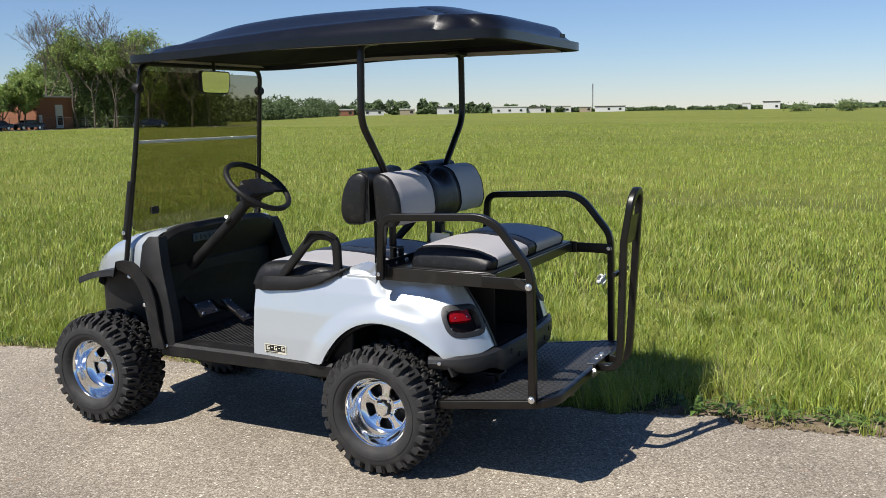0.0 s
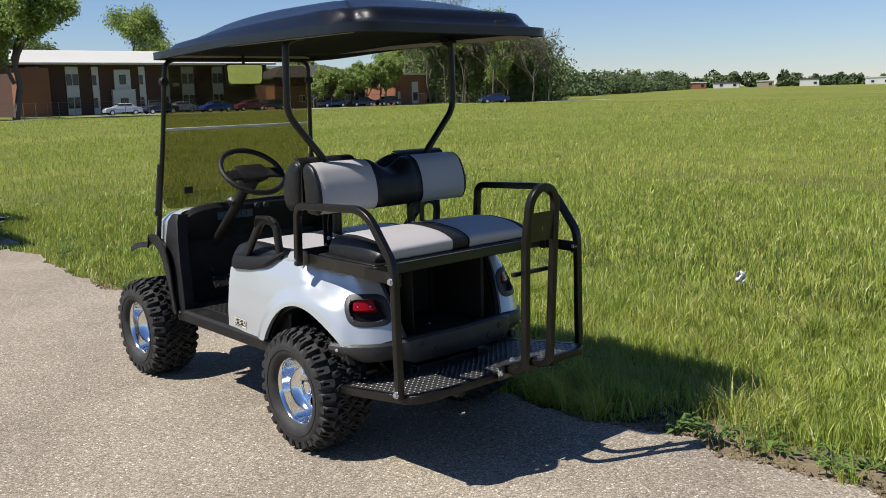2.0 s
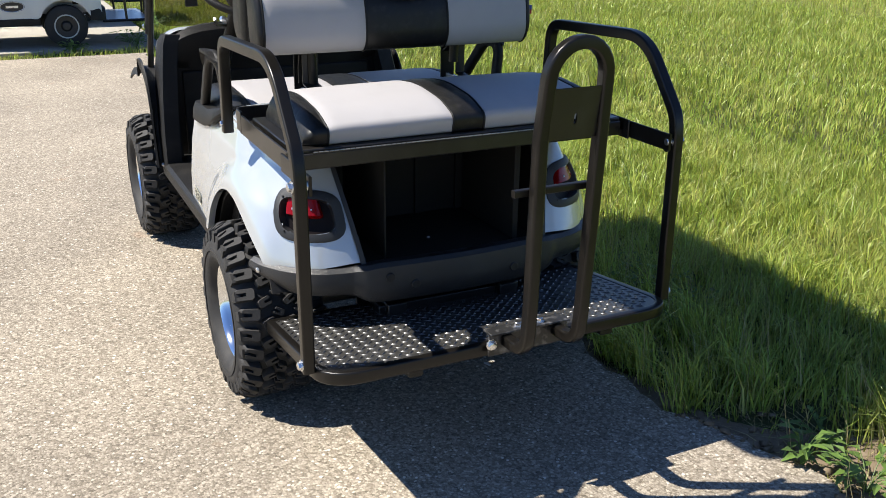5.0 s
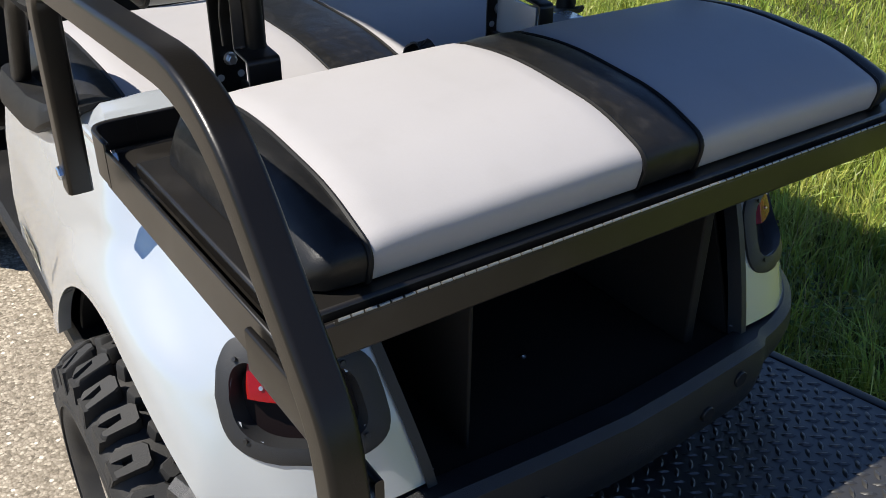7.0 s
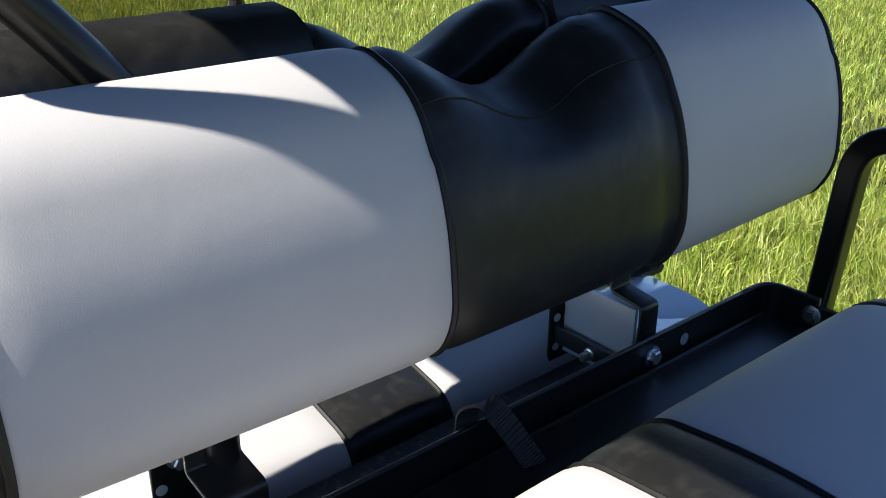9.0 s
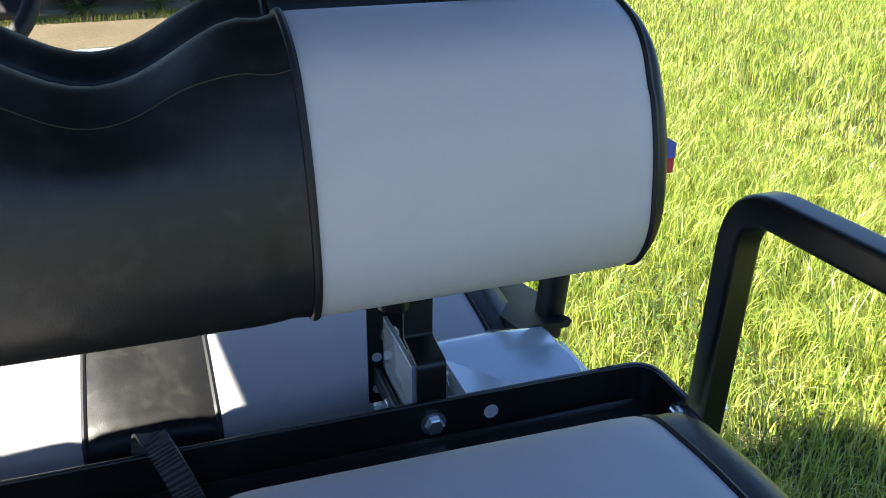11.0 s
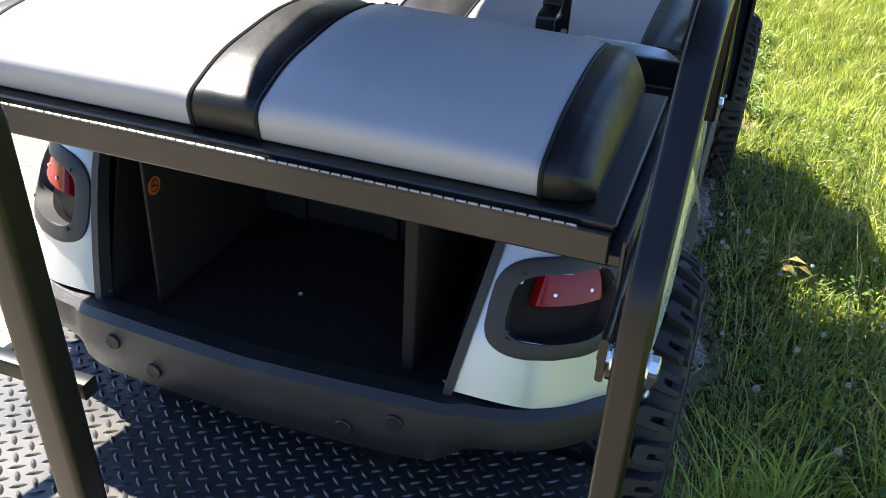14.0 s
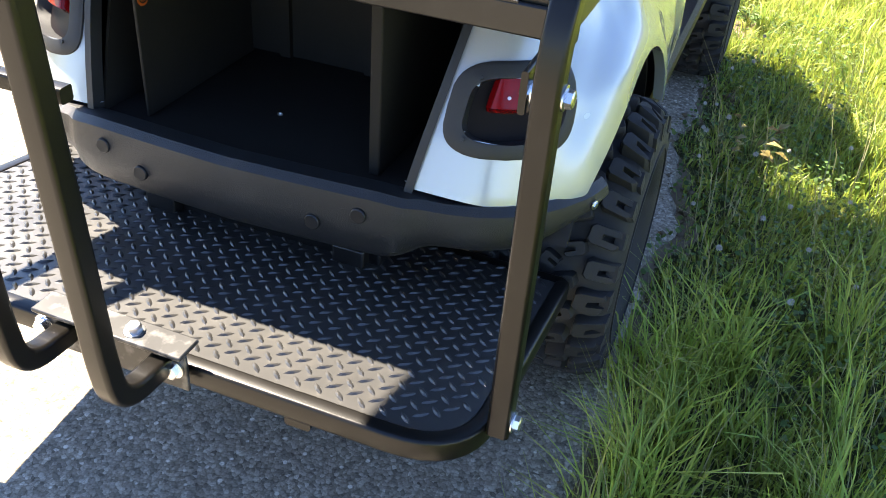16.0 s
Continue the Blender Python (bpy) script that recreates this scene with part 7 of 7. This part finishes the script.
# long brown apartment block
apt = thing("apartment_building", "long dark-brick apartment building with pale roof beyond the field", "building")
gable_block(apt, "wall", 121.0, 134.0, -73.0, -35.5, 6.7, BROWN_BRICK, "dark brown brick wall")
bm = bmesh.new()
loft(bm, [[Vector((x, y, z)) for x, z in ((119.6, 6.65), (119.6, 6.9), (127.5, 8.9), (135.2, 6.9), (135.2, 6.65))] for y in (-74.0, -34.8)])
bmesh.ops.recalc_face_normals(bm, faces=bm.faces)
part("roof", bm, PALE_ROOF, apt, "pale low-pitched roof", smooth=False)
for y, w in ((-52.9, 0.9), (-56.5, 0.8), (-59.8, 1.9), (-64.6, 1.7), (-70.6, 0.7), (-46.3, 0.9), (-43.2, 1.7), (-38.2, 1.7)):
    st = part("window_bay", boxes((120.86, 121.05, y - w / 2, y + w / 2, 0.0, 6.4)), WHITE_PANEL, apt, "white vertical panel strip", smooth=False)
    for z in (0.9, 3.95):
        if w > 1:
            for k in (-1, 1):
                part("pane", boxes((120.78, 120.95, y + k * w / 4 - w * 0.2, y + k * w / 4 + w * 0.2, z, z + 1.45)), GLASS_DARK, st, smooth=False)
        else:
            part("pane", boxes((120.78, 120.95, y - w * 0.1, y + w * 0.45, z, z + 1.3)), GLASS_DARK, st, smooth=False)
ent = part("entrance_bay", boxes((120.4, 121.05, -51.6, -48.4, 0.0, 3.3), (120.8, 121.05, -51.2, -48.9, 3.3, 6.0)), WHITE_PANEL, apt, "white stair bay with a door", smooth=False)
part("door", boxes((120.3, 120.5, -50.5, -49.4, 0.0, 2.1)), GLASS_DARK, ent, smooth=False)
part("pane", boxes((120.7, 120.85, -50.5, -49.6, 4.0, 5.3)), GLASS_DARK, ent, smooth=False)
for y in (-57.9, -66.8):
    part("air_conditioner", boxes((120.6, 121.02, y - 0.35, y + 0.35, 3.6, 4.1)), PALE_ROOF, apt, smooth=False)
gable_block(apt, "end_wing", 118.4, 121.0, -39.4, -35.5, 6.2, ORANGE_BRICK, "orange brick stair wing")

hse = thing("house", "low orange-brick house with dark hipped roof", "building")
gable_block(hse, "wall", 113.0, 122.0, -86.0, -69.5, 4.3, BROWN_BRICK)
gable_block(hse, "front_wing", 110.6, 113.0, -74.2, -68.0, 3.2, ORANGE_BRICK, "orange brick front wing")
roof_hip(hse, 113.0, 122.0, -86.0, -69.5, 4.3, 2.2, SHINGLE)
for y in (-70.2, -72.6):
    window(hse, 110.6, y, 0.9, 0.9, 1.0)
for y in (-71.6, -75.6, -78.5, -82.5):
    for z in (0.9, 2.7):
        if y < -74.2 or z > 1:
            window(hse, 113.0, y, z, 1.1, 1.0)
anx = thing("brick_building", "small flat-roofed brick building with a tall white window", "building")
gable_block(anx, "wall", 111.5, 120.0, -97.5, -91.0, 4.7, ORANGE_BRICK)
part("roof", boxes((111.2, 120.3, -97.8, -90.7, 4.7, 4.95)), WHITE_PANEL, anx, "white flat roof edge", smooth=False)
st = part("window_bay", boxes((111.36, 111.55, -95.6, -94.3, 0.1, 3.6)), WHITE_PANEL, anx, smooth=False)
part("pane", boxes((111.28, 111.4, -95.4, -94.5, 0.6, 1.9)), GLASS_DARK, st, smooth=False)
part("door", boxes((111.36, 111.55, -91.8, -91.3, 0.0, 2.1)), WHITE_PANEL, anx, "white door", smooth=False)

tan = thing("house", "two-storey tan house with brown hipped roof", "building")
gable_block(tan, "wall", 97.5, 108.0, -26.5, -17.8, 4.0, TAN_SIDING, "tan wall")
roof_hip(tan, 97.5, 108.0, -26.5, -17.8, 4.0, 1.9, SHINGLE, 0.4)
for y, z in ((-20.9, 2.9), (-22.7, 2.9), (-21.1, 0.9), (-22.9, 0.9), (-19.1, 2.3)):
    window(tan, 97.5, y, z, 0.6, 0.5)
for x in (99.5, 102.5, 105.5):
    for z in (0.7, 2.5):
        window(tan, x, -17.8, z, 0.9, 1.0, False)
low = thing("apartment_building", "long low brown building with grey roof", "building")
gable_block(low, "wall", 116.0, 125.0, -19.7, 2.3, 3.6, BROWN_BRICK)
roof_hip(low, 116.0, 125.0, -19.7, 2.3, 3.6, 1.8, SHINGLE)
for y in (-17.2, -13.7, -10.2, -6.7, -3.2, 0.3):
    window(low, 116.0, y, 0.9, 1.3, 1.5)
gb = thing("house", "grey-roofed house at the field's edge", "building")
gable_block(gb, "wall", 98.0, 108.0, -10.9, 1.2, 3.9, TAN_SIDING)
roof_hip(gb, 98.0, 108.0, -10.9, 1.2, 3.9, 2.0, SHINGLE)
for y in (-8.8, -5.3, -1.8):
    window(gb, 98.0, y, 1.9, 0.8, 0.9)


def car(label, at, turn, color, group="cars parked along the far street"):
    key = "car_paint_%02d%02d%02d" % tuple(int(c * 99) for c in color)
    paint = bpy.data.materials.get(key) or mat(key, color, 0.25, 0.2, vary=0.05, grain=20, coat=0.8)
    c = thing("car", label, "car", (*at, 0.0), turn, group)
    prof = [(-2.2, 0.35), (-2.25, 0.75), (-2.1, 0.92), (-1.55, 0.97), (-0.95, 1.42), (0.35, 1.45), (1.15, 1.0), (2.05, 0.85), (2.25, 0.65), (2.22, 0.35)]
    bm = bmesh.new()
    rings = []
    for y, f in ((-0.88, 0.94), (-0.84, 1.0), (0.84, 1.0), (0.88, 0.94)):
        rings.append([Vector((x, y * (0.80 if z > 1.1 else 1.0), 0.35 + (z - 0.35) * f)) for x, z in prof])
    loft(bm, rings)
    bmesh.ops.recalc_face_normals(bm, faces=bm.faces)
    part("body", bm, paint, c, bevel=0.05)
    part("side_glass", boxes((-1.0, 0.75, -0.80, 0.80, 1.0, 1.36)), GLASS_DARK, c, bevel=0.05)
    for x in (-1.38, 1.40):
        for sg in (1, -1):
            bm = bmesh.new()
            lathe(bm, [(0.2, 0.0), (0.31, 0.0), (0.32, 0.1), (0.31, 0.2), (0.2, 0.2)], 20, pose(x, sg * 0.90, 0.32, 90 * sg, 0, 0))
            w = part("wheel", bm, RUBBER, c)
            bm = bmesh.new()
            lathe(bm, [(0.2, -0.005), (0.19, 0.02), (0.05, 0.03)], 16, pose(x, sg * 0.905, 0.32, 90 * sg, 0, 0))
            part("hub_cap", bm, ZINC, w)
    return c


for lab, at, turn, col in (("bright blue car", (103.5, -54.8), 95, (0.02, 0.05, 0.24)), ("dark red car", (104.0, -60.0), 90, (0.20, 0.03, 0.035)), ("silver-white sedan", (107.0, -44.0), 80, (0.60, 0.61, 0.62)),
                           ("black sedan", (106.5, -48.6), 92, (0.02, 0.02, 0.022)), ("silver sedan", (108.0, -52.0), 88, (0.5, 0.5, 0.5)), ("dark grey car", (106.0, -64.5), 90, (0.04, 0.045, 0.05)),
                           ("dark car", (108.0, -76.0), 88, (0.03, 0.035, 0.05)), ("black car", (109.0, -82.0), 90, (0.02, 0.02, 0.02)), ("dark grey sedan", (110.0, -88.0), 90, (0.06, 0.06, 0.065)), ("dark blue sedan", (93.0, -94.8), 65, (0.02, 0.03, 0.09)),
                           ("navy blue sports wagon", (88.0, -16.3), 100, (0.02, 0.04, 0.13)), ("silver sedan", (98.0, -11.8), 95, (0.55, 0.56, 0.58)), ("white van", (99.0, -7.6), 60, (0.6, 0.6, 0.6))):
    car(lab + " parked by the street", at, turn, col)
bm = bmesh.new()
pts = [(84, 12), (86.5, -20), (100.5, -36), (101, -66), (107, -93), (86, -101), (88, -118)]
for (ax_, ay), (bx, by) in zip(pts, pts[1:]):
    n = Vector((by - ay, ax_ - bx, 0)).normalized() * 3.0
    v = [bm.verts.new(p) for p in ((ax_, ay, -0.015), (bx, by, -0.015), (bx + abs(n.x), by, -0.015), (ax_ + abs(n.x) + 3, ay, -0.015))]
    bm.faces.new(v)
bmesh.ops.recalc_face_normals(bm, faces=bm.faces)
tagged(link("road", bm, CONCRETE), "pale street along the far side of the field", "road", kind="structure")

fence = thing("chain_link_fence", "grey chain-link fence along the far street", "fence")
fp = [(90, -18.5), (93, -28), (103.5, -37), (104.5, -66), (109.5, -90), (101, -100), (98, -118)]
for (ax_, ay), (bx, by) in zip(fp, fp[1:]):
    L_ = math.hypot(bx - ax_, by - ay)
    for k in range(int(L_ / 3)):
        s = k * 3 / L_
        part("post", tube([(ax_ + (bx - ax_) * s, ay + (by - ay) * s, -0.05), (ax_ + (bx - ax_) * s, ay + (by - ay) * s, 1.75)], 0.035, n=6), FENCE_WIRE, fence)
    for z in (0.15, 0.45, 0.75, 1.05, 1.35, 1.7):
        bm = bmesh.new()
        sweep(bm, [(ax_, ay, z), (bx, by, z)], circle(0.014 if z > 1.5 else 0.006, 5), (0, 0, 1))
        part("wire", bm, FENCE_WIRE, fence)
for x, y, h in ((96.0, -11.6, 8.5), (100.0, -104.0, 8.5), (116.0, -4.0, 9.0)):
    pl = thing("utility_pole", "weathered wooden utility pole", "utility pole", (x, y, -0.05), 20, group="utility poles")
    part("pole", tube([(0, 0, 0), (0, 0, h)], 0.13, n=8), WOOD_POLE, pl)
    part("cross_arm", boxes((-0.06, 0.06, -1.0, 1.0, h - 0.9, h - 0.75)), WOOD_POLE, pl, smooth=False)

BARK = mat("grey_brown_bark", (0.125, 0.102, 0.084), 0.9, vary=0.3, grain=12, blotch=1.0, bump=0.5, bump_scale=30, spec=0.15)
LEAF_A = mat("fresh_leaves", (0.25, 0.325, 0.095), 0.6, vary=0.2, grain=2, blotch=0.2, per_piece=0.8, translucent=0.4, spec=0.2, hue=0.05)
LEAF_B = mat("dark_leaves", (0.165, 0.215, 0.085), 0.6, vary=0.2, grain=2, blotch=0.2, per_piece=0.8, translucent=0.3, spec=0.2, hue=0.05)
LEAF_FAR = mat("distant_leaves", (0.095, 0.130, 0.060), 0.8, vary=0.25, grain=1, blotch=0.05, per_piece=0.7, spec=0.1)


def leaf_cards(centres, size):
    """Small folded leaf sprays at the given places."""
    n = len(centres)
    u = rng.normal(0, 1, (n, 3))
    u /= np.linalg.norm(u, axis=1)[:, None]
    w = np.cross(u, rng.normal(0, 1, (n, 3)))
    w /= np.linalg.norm(w, axis=1)[:, None]
    s = (size * rng.uniform(0.6, 1.4, n))[:, None]
    v = np.stack([centres - u * s, centres + w * s * 0.55, centres + u * s * 1.1, centres - w * s * 0.55 + u * s * 0.15], 1).reshape(-1, 3)
    k = (np.arange(n) * 4)[:, None]
    return v, np.concatenate([k, k + 1, k + 2, k + 3], 1), np.zeros((0, 3), np.int32)


def tree(label, at, height, spread, leaf, seed, leaves=2600, trunk=0.25, clear_to=0.3, size=0.26, group="", forks=4):
    """Trunk, forking limbs and a crown of leaf sprays gathered round the twig ends."""
    r = random.Random(seed)
    t = thing("tree", label, "tree", (*at, -0.05), r.uniform(0, 360), group)
    bm = bmesh.new()
    ends = []

    def limb(p, d, length, rad, depth):
        q = p + d * length * 0.5 + Vector((r.uniform(-1, 1), r.uniform(-1, 1), 0.3)) * length * 0.08
        e = p + d * length
        rings = []
        for pos, rr in ((p, rad), (q, rad * 0.8), (e, rad * 0.55)):
            x = d.orthogonal().normalized()
            y = d.cross(x)
            sides = 6 if depth > 2 else 4
            rings.append([pos + x * rr * math.cos(k * 2 * math.pi / sides) + y * rr * math.sin(k * 2 * math.pi / sides) for k in range(sides)])
        loft(bm, rings)
        if depth < 3:
            ends.append((e, length * (1 if depth < 2 else 0.7)))
            ends.append((q, length * (1 if depth < 2 else 0.7)))
        if depth == 0:
            return
        for k in range(r.choice((3, 3, 4)) if depth > 1 else 3):
            a = r.uniform(0, 6.28)
            tilt = r.uniform(0.3, 0.85)
            x = d.orthogonal().normalized()
            y = d.cross(x)
            nd = (d * math.cos(tilt) + (x * math.cos(a) + y * math.sin(a)) * math.sin(tilt) * spread + Vector((0, 0, 0.18))).normalized()
            limb(p.lerp(e, r.uniform(0.55, 1.0)), nd, length * r.uniform(0.58, 0.8), max(rad * 0.55, 0.022), depth - 1)

    limb(Vector((0, 0, 0)), Vector((r.uniform(-0.06, 0.06), r.uniform(-0.06, 0.06), 1)).normalized(), height * max(0.3, clear_to + 0.1), trunk, forks)
    part("trunk", bm, BARK, t, "grey-brown trunk and limbs")
    if leaves:
        idx = rng.integers(0, len(ends), leaves)
        cen = np.array([ends[i][0] for i in idx]) + np.clip(rng.normal(0, 1, (leaves, 3)), -1.5, 1.5) * np.array([ends[i][1] for i in idx])[:, None] * 0.36
        quick_mesh("crown", *leaf_cards(cen, size), leaf, "", parent=t)
    return t


tree("broad green tree in front of the apartment building", (101.5, -29.8), 20, 1.3, LEAF_A, 5, 42000, 0.42, 0.24, 0.19)
tree("leafy green tree by the houses", (112.0, -28.0), 13.0, 1.1, LEAF_A, 6, 16000, 0.3, 0.25, 0.19)
for k, (x, y, h) in enumerate(((128.0, -14.0, 10.0), (130.0, -3.0, 11.0), (127.0, -24.0, 9.0), (140.0, -44.0, 10.5), (143.0, -60.0, 17.5), (141.0, -74.0, 9.0), (131.0, 7.0, 11.0), (128.0, -82.0, 9.2), (130.0, -76.0, 7.2), (133.0, -72.5, 7.0))):
    tree("green tree behind the buildings", (x, y), h * 1.35, 1.2, LEAF_A if k % 3 else LEAF_B, 30 + k, 13000, 0.28, 0.2, 0.2, group="trees behind the buildings")
tree("leafy bright green tree behind the small brick building", (126.9, -103.7), 17.0, 1.25, LEAF_A, 25, 16000, 0.3, 0.16, 0.17)
for k, (x, y, h, w) in enumerate(((107.6, -72.6, 4.0, 1.7), (108.0, -75.2, 4.5, 1.7), (108.3, -77.6, 5.2, 1.6), (108.8, -80.6, 5.4, 1.6), (109.2, -83.6, 6.2, 1.6), (109.6, -86.6, 6.6, 1.5), (111.8, -89.3, 6.4, 1.4))):
    tree("broad low green tree in front of the brick houses", (x, y), h * 1.5, w, LEAF_A, 50 + k, 11000, 0.14, 0.10, 0.15, group="small trees by the street", forks=5)
for k, (x, y, h) in enumerate(((119.3, -100.3, 14.5), (113.2, -99.7, 15.0), (107.7, -98.3, 14.5), (105.5, -100.6, 15.0), (103.3, -102.8, 14.0), (100.4, -102.8, 11.5), (114.0, -106.0, 15.0), (97.0, -101.5, 8.0), (124.0, -100.0, 9.0))):
    tree("tall half-leafed tree of the wood", (x, y), h * 1.36, 1.15, LEAF_A if k % 3 else LEAF_B, 70 + k, 8500, 0.16, 0.16, 0.14, group="trees of the wood", forks=5)
for k, (x, y, h, sp) in enumerate(((95.1, -96.6, 10.8, 0.5), (90.5, -100.5, 9.5, 0.75), (90.0, -103.5, 9.5, 0.8), (104.5, -99.0, 14.5, 0.6), (110.5, -97.5, 14.5, 0.6), (116.5, -97.5, 14.0, 0.7))):
    tree("tall bare tree with thin grey branches", (x, y), h * 1.36, sp * 1.3, LEAF_B, 90 + k, 160, 0.17, 0.25, 0.14, group="bare trees of the wood", forks=5)
# undergrowth of the wood and the shrubs beyond
n = 120000
a = rng.uniform(0, 1, n)
cx = 116 - 20 * a + rng.normal(0, 2.2, n)
cy = -100.5 - 9.5 * a + rng.normal(0, 1.3, n)
cz = rng.uniform(0, 1, n) ** 1.1 * (6.5 + 8.0 * np.abs(np.sin(a * 9 + 0.6)) * np.abs(np.sin(a * 23)) * (1 - 0.45 * a))
quick_mesh("undergrowth", *leaf_cards(np.stack([cx, cy, cz], 1), 0.2), LEAF_B, "dense dark undergrowth at the foot of the wood", "shrubs")
def clumps(n, where, size, shade=0.75):
    """Leaf places on many rounded crowns of uneven size; where(k): a crown's foot, size(k): its half width and height."""
    feet, wide, tall = where(n), *size(n)
    per = 420
    d = rng.normal(0, 1, (n, per, 3))
    d /= np.linalg.norm(d, axis=2)[:, :, None]
    d *= rng.uniform(shade, 1.05, (n, per, 1)) * (1 + 0.22 * np.sin(d[:, :, :1] * 5 + np.arange(n)[:, None, None]) * np.sin(d[:, :, 2:] * 6))
    out = d * np.stack([wide, wide, tall * 0.5], 1)[:, None] + np.stack([feet[:, 0], feet[:, 1], tall * 0.48], 1)[:, None]
    out[:, :, 2] = np.abs(out[:, :, 2])
    return out.reshape(-1, 3)


def along(x0, y0, x1, y1, spread):
    def where(n):
        a = np.sort(rng.uniform(0, 1, n))
        return np.stack([x0 + (x1 - x0) * a + rng.normal(0, spread, n), y0 + (y1 - y0) * a + rng.normal(0, spread, n)], 1)
    return where


row = np.concatenate([clumps(62, along(150, -178, 340, -508, 4), lambda n: (rng.uniform(2.2, 4.8, n), rng.uniform(3.5, 9.5, n) * np.linspace(0.85, 1.2, n))), clumps(45, along(148, -174, 340, -505, 3), lambda n: (rng.uniform(2.5, 5.0, n), rng.uniform(1.5, 3.5, n)))])
quick_mesh("shrub_row", *leaf_cards(row, 0.42), LEAF_FAR, "row of green shrubs and young trees beyond the field", "shrubs")
# treeline on the horizon
def round_about(n):
    ang = np.sort(np.radians(rng.uniform(-100, -46, n)))
    dist = 820 + 60 * np.sin(ang * 37) + rng.normal(0, 14, n)
    return np.stack([dist * np.cos(ang), dist * np.sin(ang)], 1)


def horizon_size(n):
    low = np.clip((np.linspace(-100, -46, n) + 78) / 22, 0.22, 1.0)
    return rng.uniform(4.5, 10, n) * (0.5 + 0.5 * low), (5 + 13 * rng.uniform(0, 1, n) ** 1.5) * low


quick_mesh("treeline", *leaf_cards(clumps(230, round_about, horizon_size), 1.4), LEAF_FAR, "dark green treeline on the horizon", "trees")
for k, (deg, w, h, d, c) in enumerate(((-55.6, 22, 7, 640, TAN_SIDING), (-57.3, 16, 5, 650, ORANGE_BRICK), (-59.0, 22, 4.5, 680, WHITE_PANEL), (-61.2, 14, 5, 690, TAN_SIDING), (-63.6, 16, 6, 700, WHITE_PANEL), (-67.6, 34, 6, 740, WHITE_PANEL), (-69.3, 18, 5, 745, PALE_ROOF), (-70.8, 20, 6, 750, PALE_ROOF), (-73.8, 30, 5, 760, WHITE_PANEL), (-72.3, 12, 5, 760, TAN_SIDING), (-83.2, 16, 7, 770, WHITE_PANEL), (-81.8, 8, 6, 770, WHITE_PANEL))):
    a = radians(deg)
    b_ = thing("building", "far pale building on the horizon", "building", (d * math.cos(a), d * math.sin(a), -0.05), deg, group="far town buildings")
    part("wall", boxes((-6, 6, -w * 0.4, w * 0.4, 0, h * 0.8)), c, b_, smooth=False)
    part("roof", boxes((-6.4, 6.4, -w * 0.4 - 0.4, w * 0.4 + 0.4, h * 0.8, h * 0.8 + 0.7)), PALE_ROOF if k % 2 else SHINGLE, b_, smooth=False)
    for q in range(int(w / 11)):
        part("window", boxes((-6.2, -5.9, -w * 0.3 + q * 9, -w * 0.3 + 2 + q * 9, 1.4, 3.0)), GLASS_DARK, b_, smooth=False)
mast = thing("radio_mast", "thin grey radio mast on the horizon", "mast", (282, -906, -0.05))
bm = bmesh.new()
for k in range(3):
    a = 2 * math.pi * k / 3
    sweep(bm, [(0.5 * math.cos(a), 0.5 * math.sin(a), 0), (0.4 * math.cos(a), 0.4 * math.sin(a), 28)], circle(0.22, 5), (1, 0, 0))
part("lattice", bm, FENCE_WIRE, mast)
for k in range(9):
    part("tie", boxes((-0.5, 0.5, -0.5, 0.5, k * 3.2, k * 3.2 + 0.2)), FENCE_WIRE, mast, smooth=False)
for deg, d, h in ((-87.6, 300, 3.4), (-85.0, 330, 2.0)):
    a = radians(deg)
    n = 900
    c = rng.normal(0, 1, (n, 3)) * np.array([1.6, 1.6, 0.8]) + np.array([0, 0, h * 0.5])
    c[:, 2] = np.abs(c[:, 2])
    b_ = thing("bush", "lone dark green bush far out in the field", "bush", (d * math.cos(a), d * math.sin(a), 0), 0, group="field bushes")
    quick_mesh("foliage", *leaf_cards(c, 0.35), LEAF_B, "", parent=b_)
# the far side of the field stands a little farther along the street
for ob in set(bpy.data.objects) - near_side:
    if ob.parent is None:
        ob.matrix_world = Matrix.Translation((0.67, 0.77, 0.0)) @ ob.matrix_world
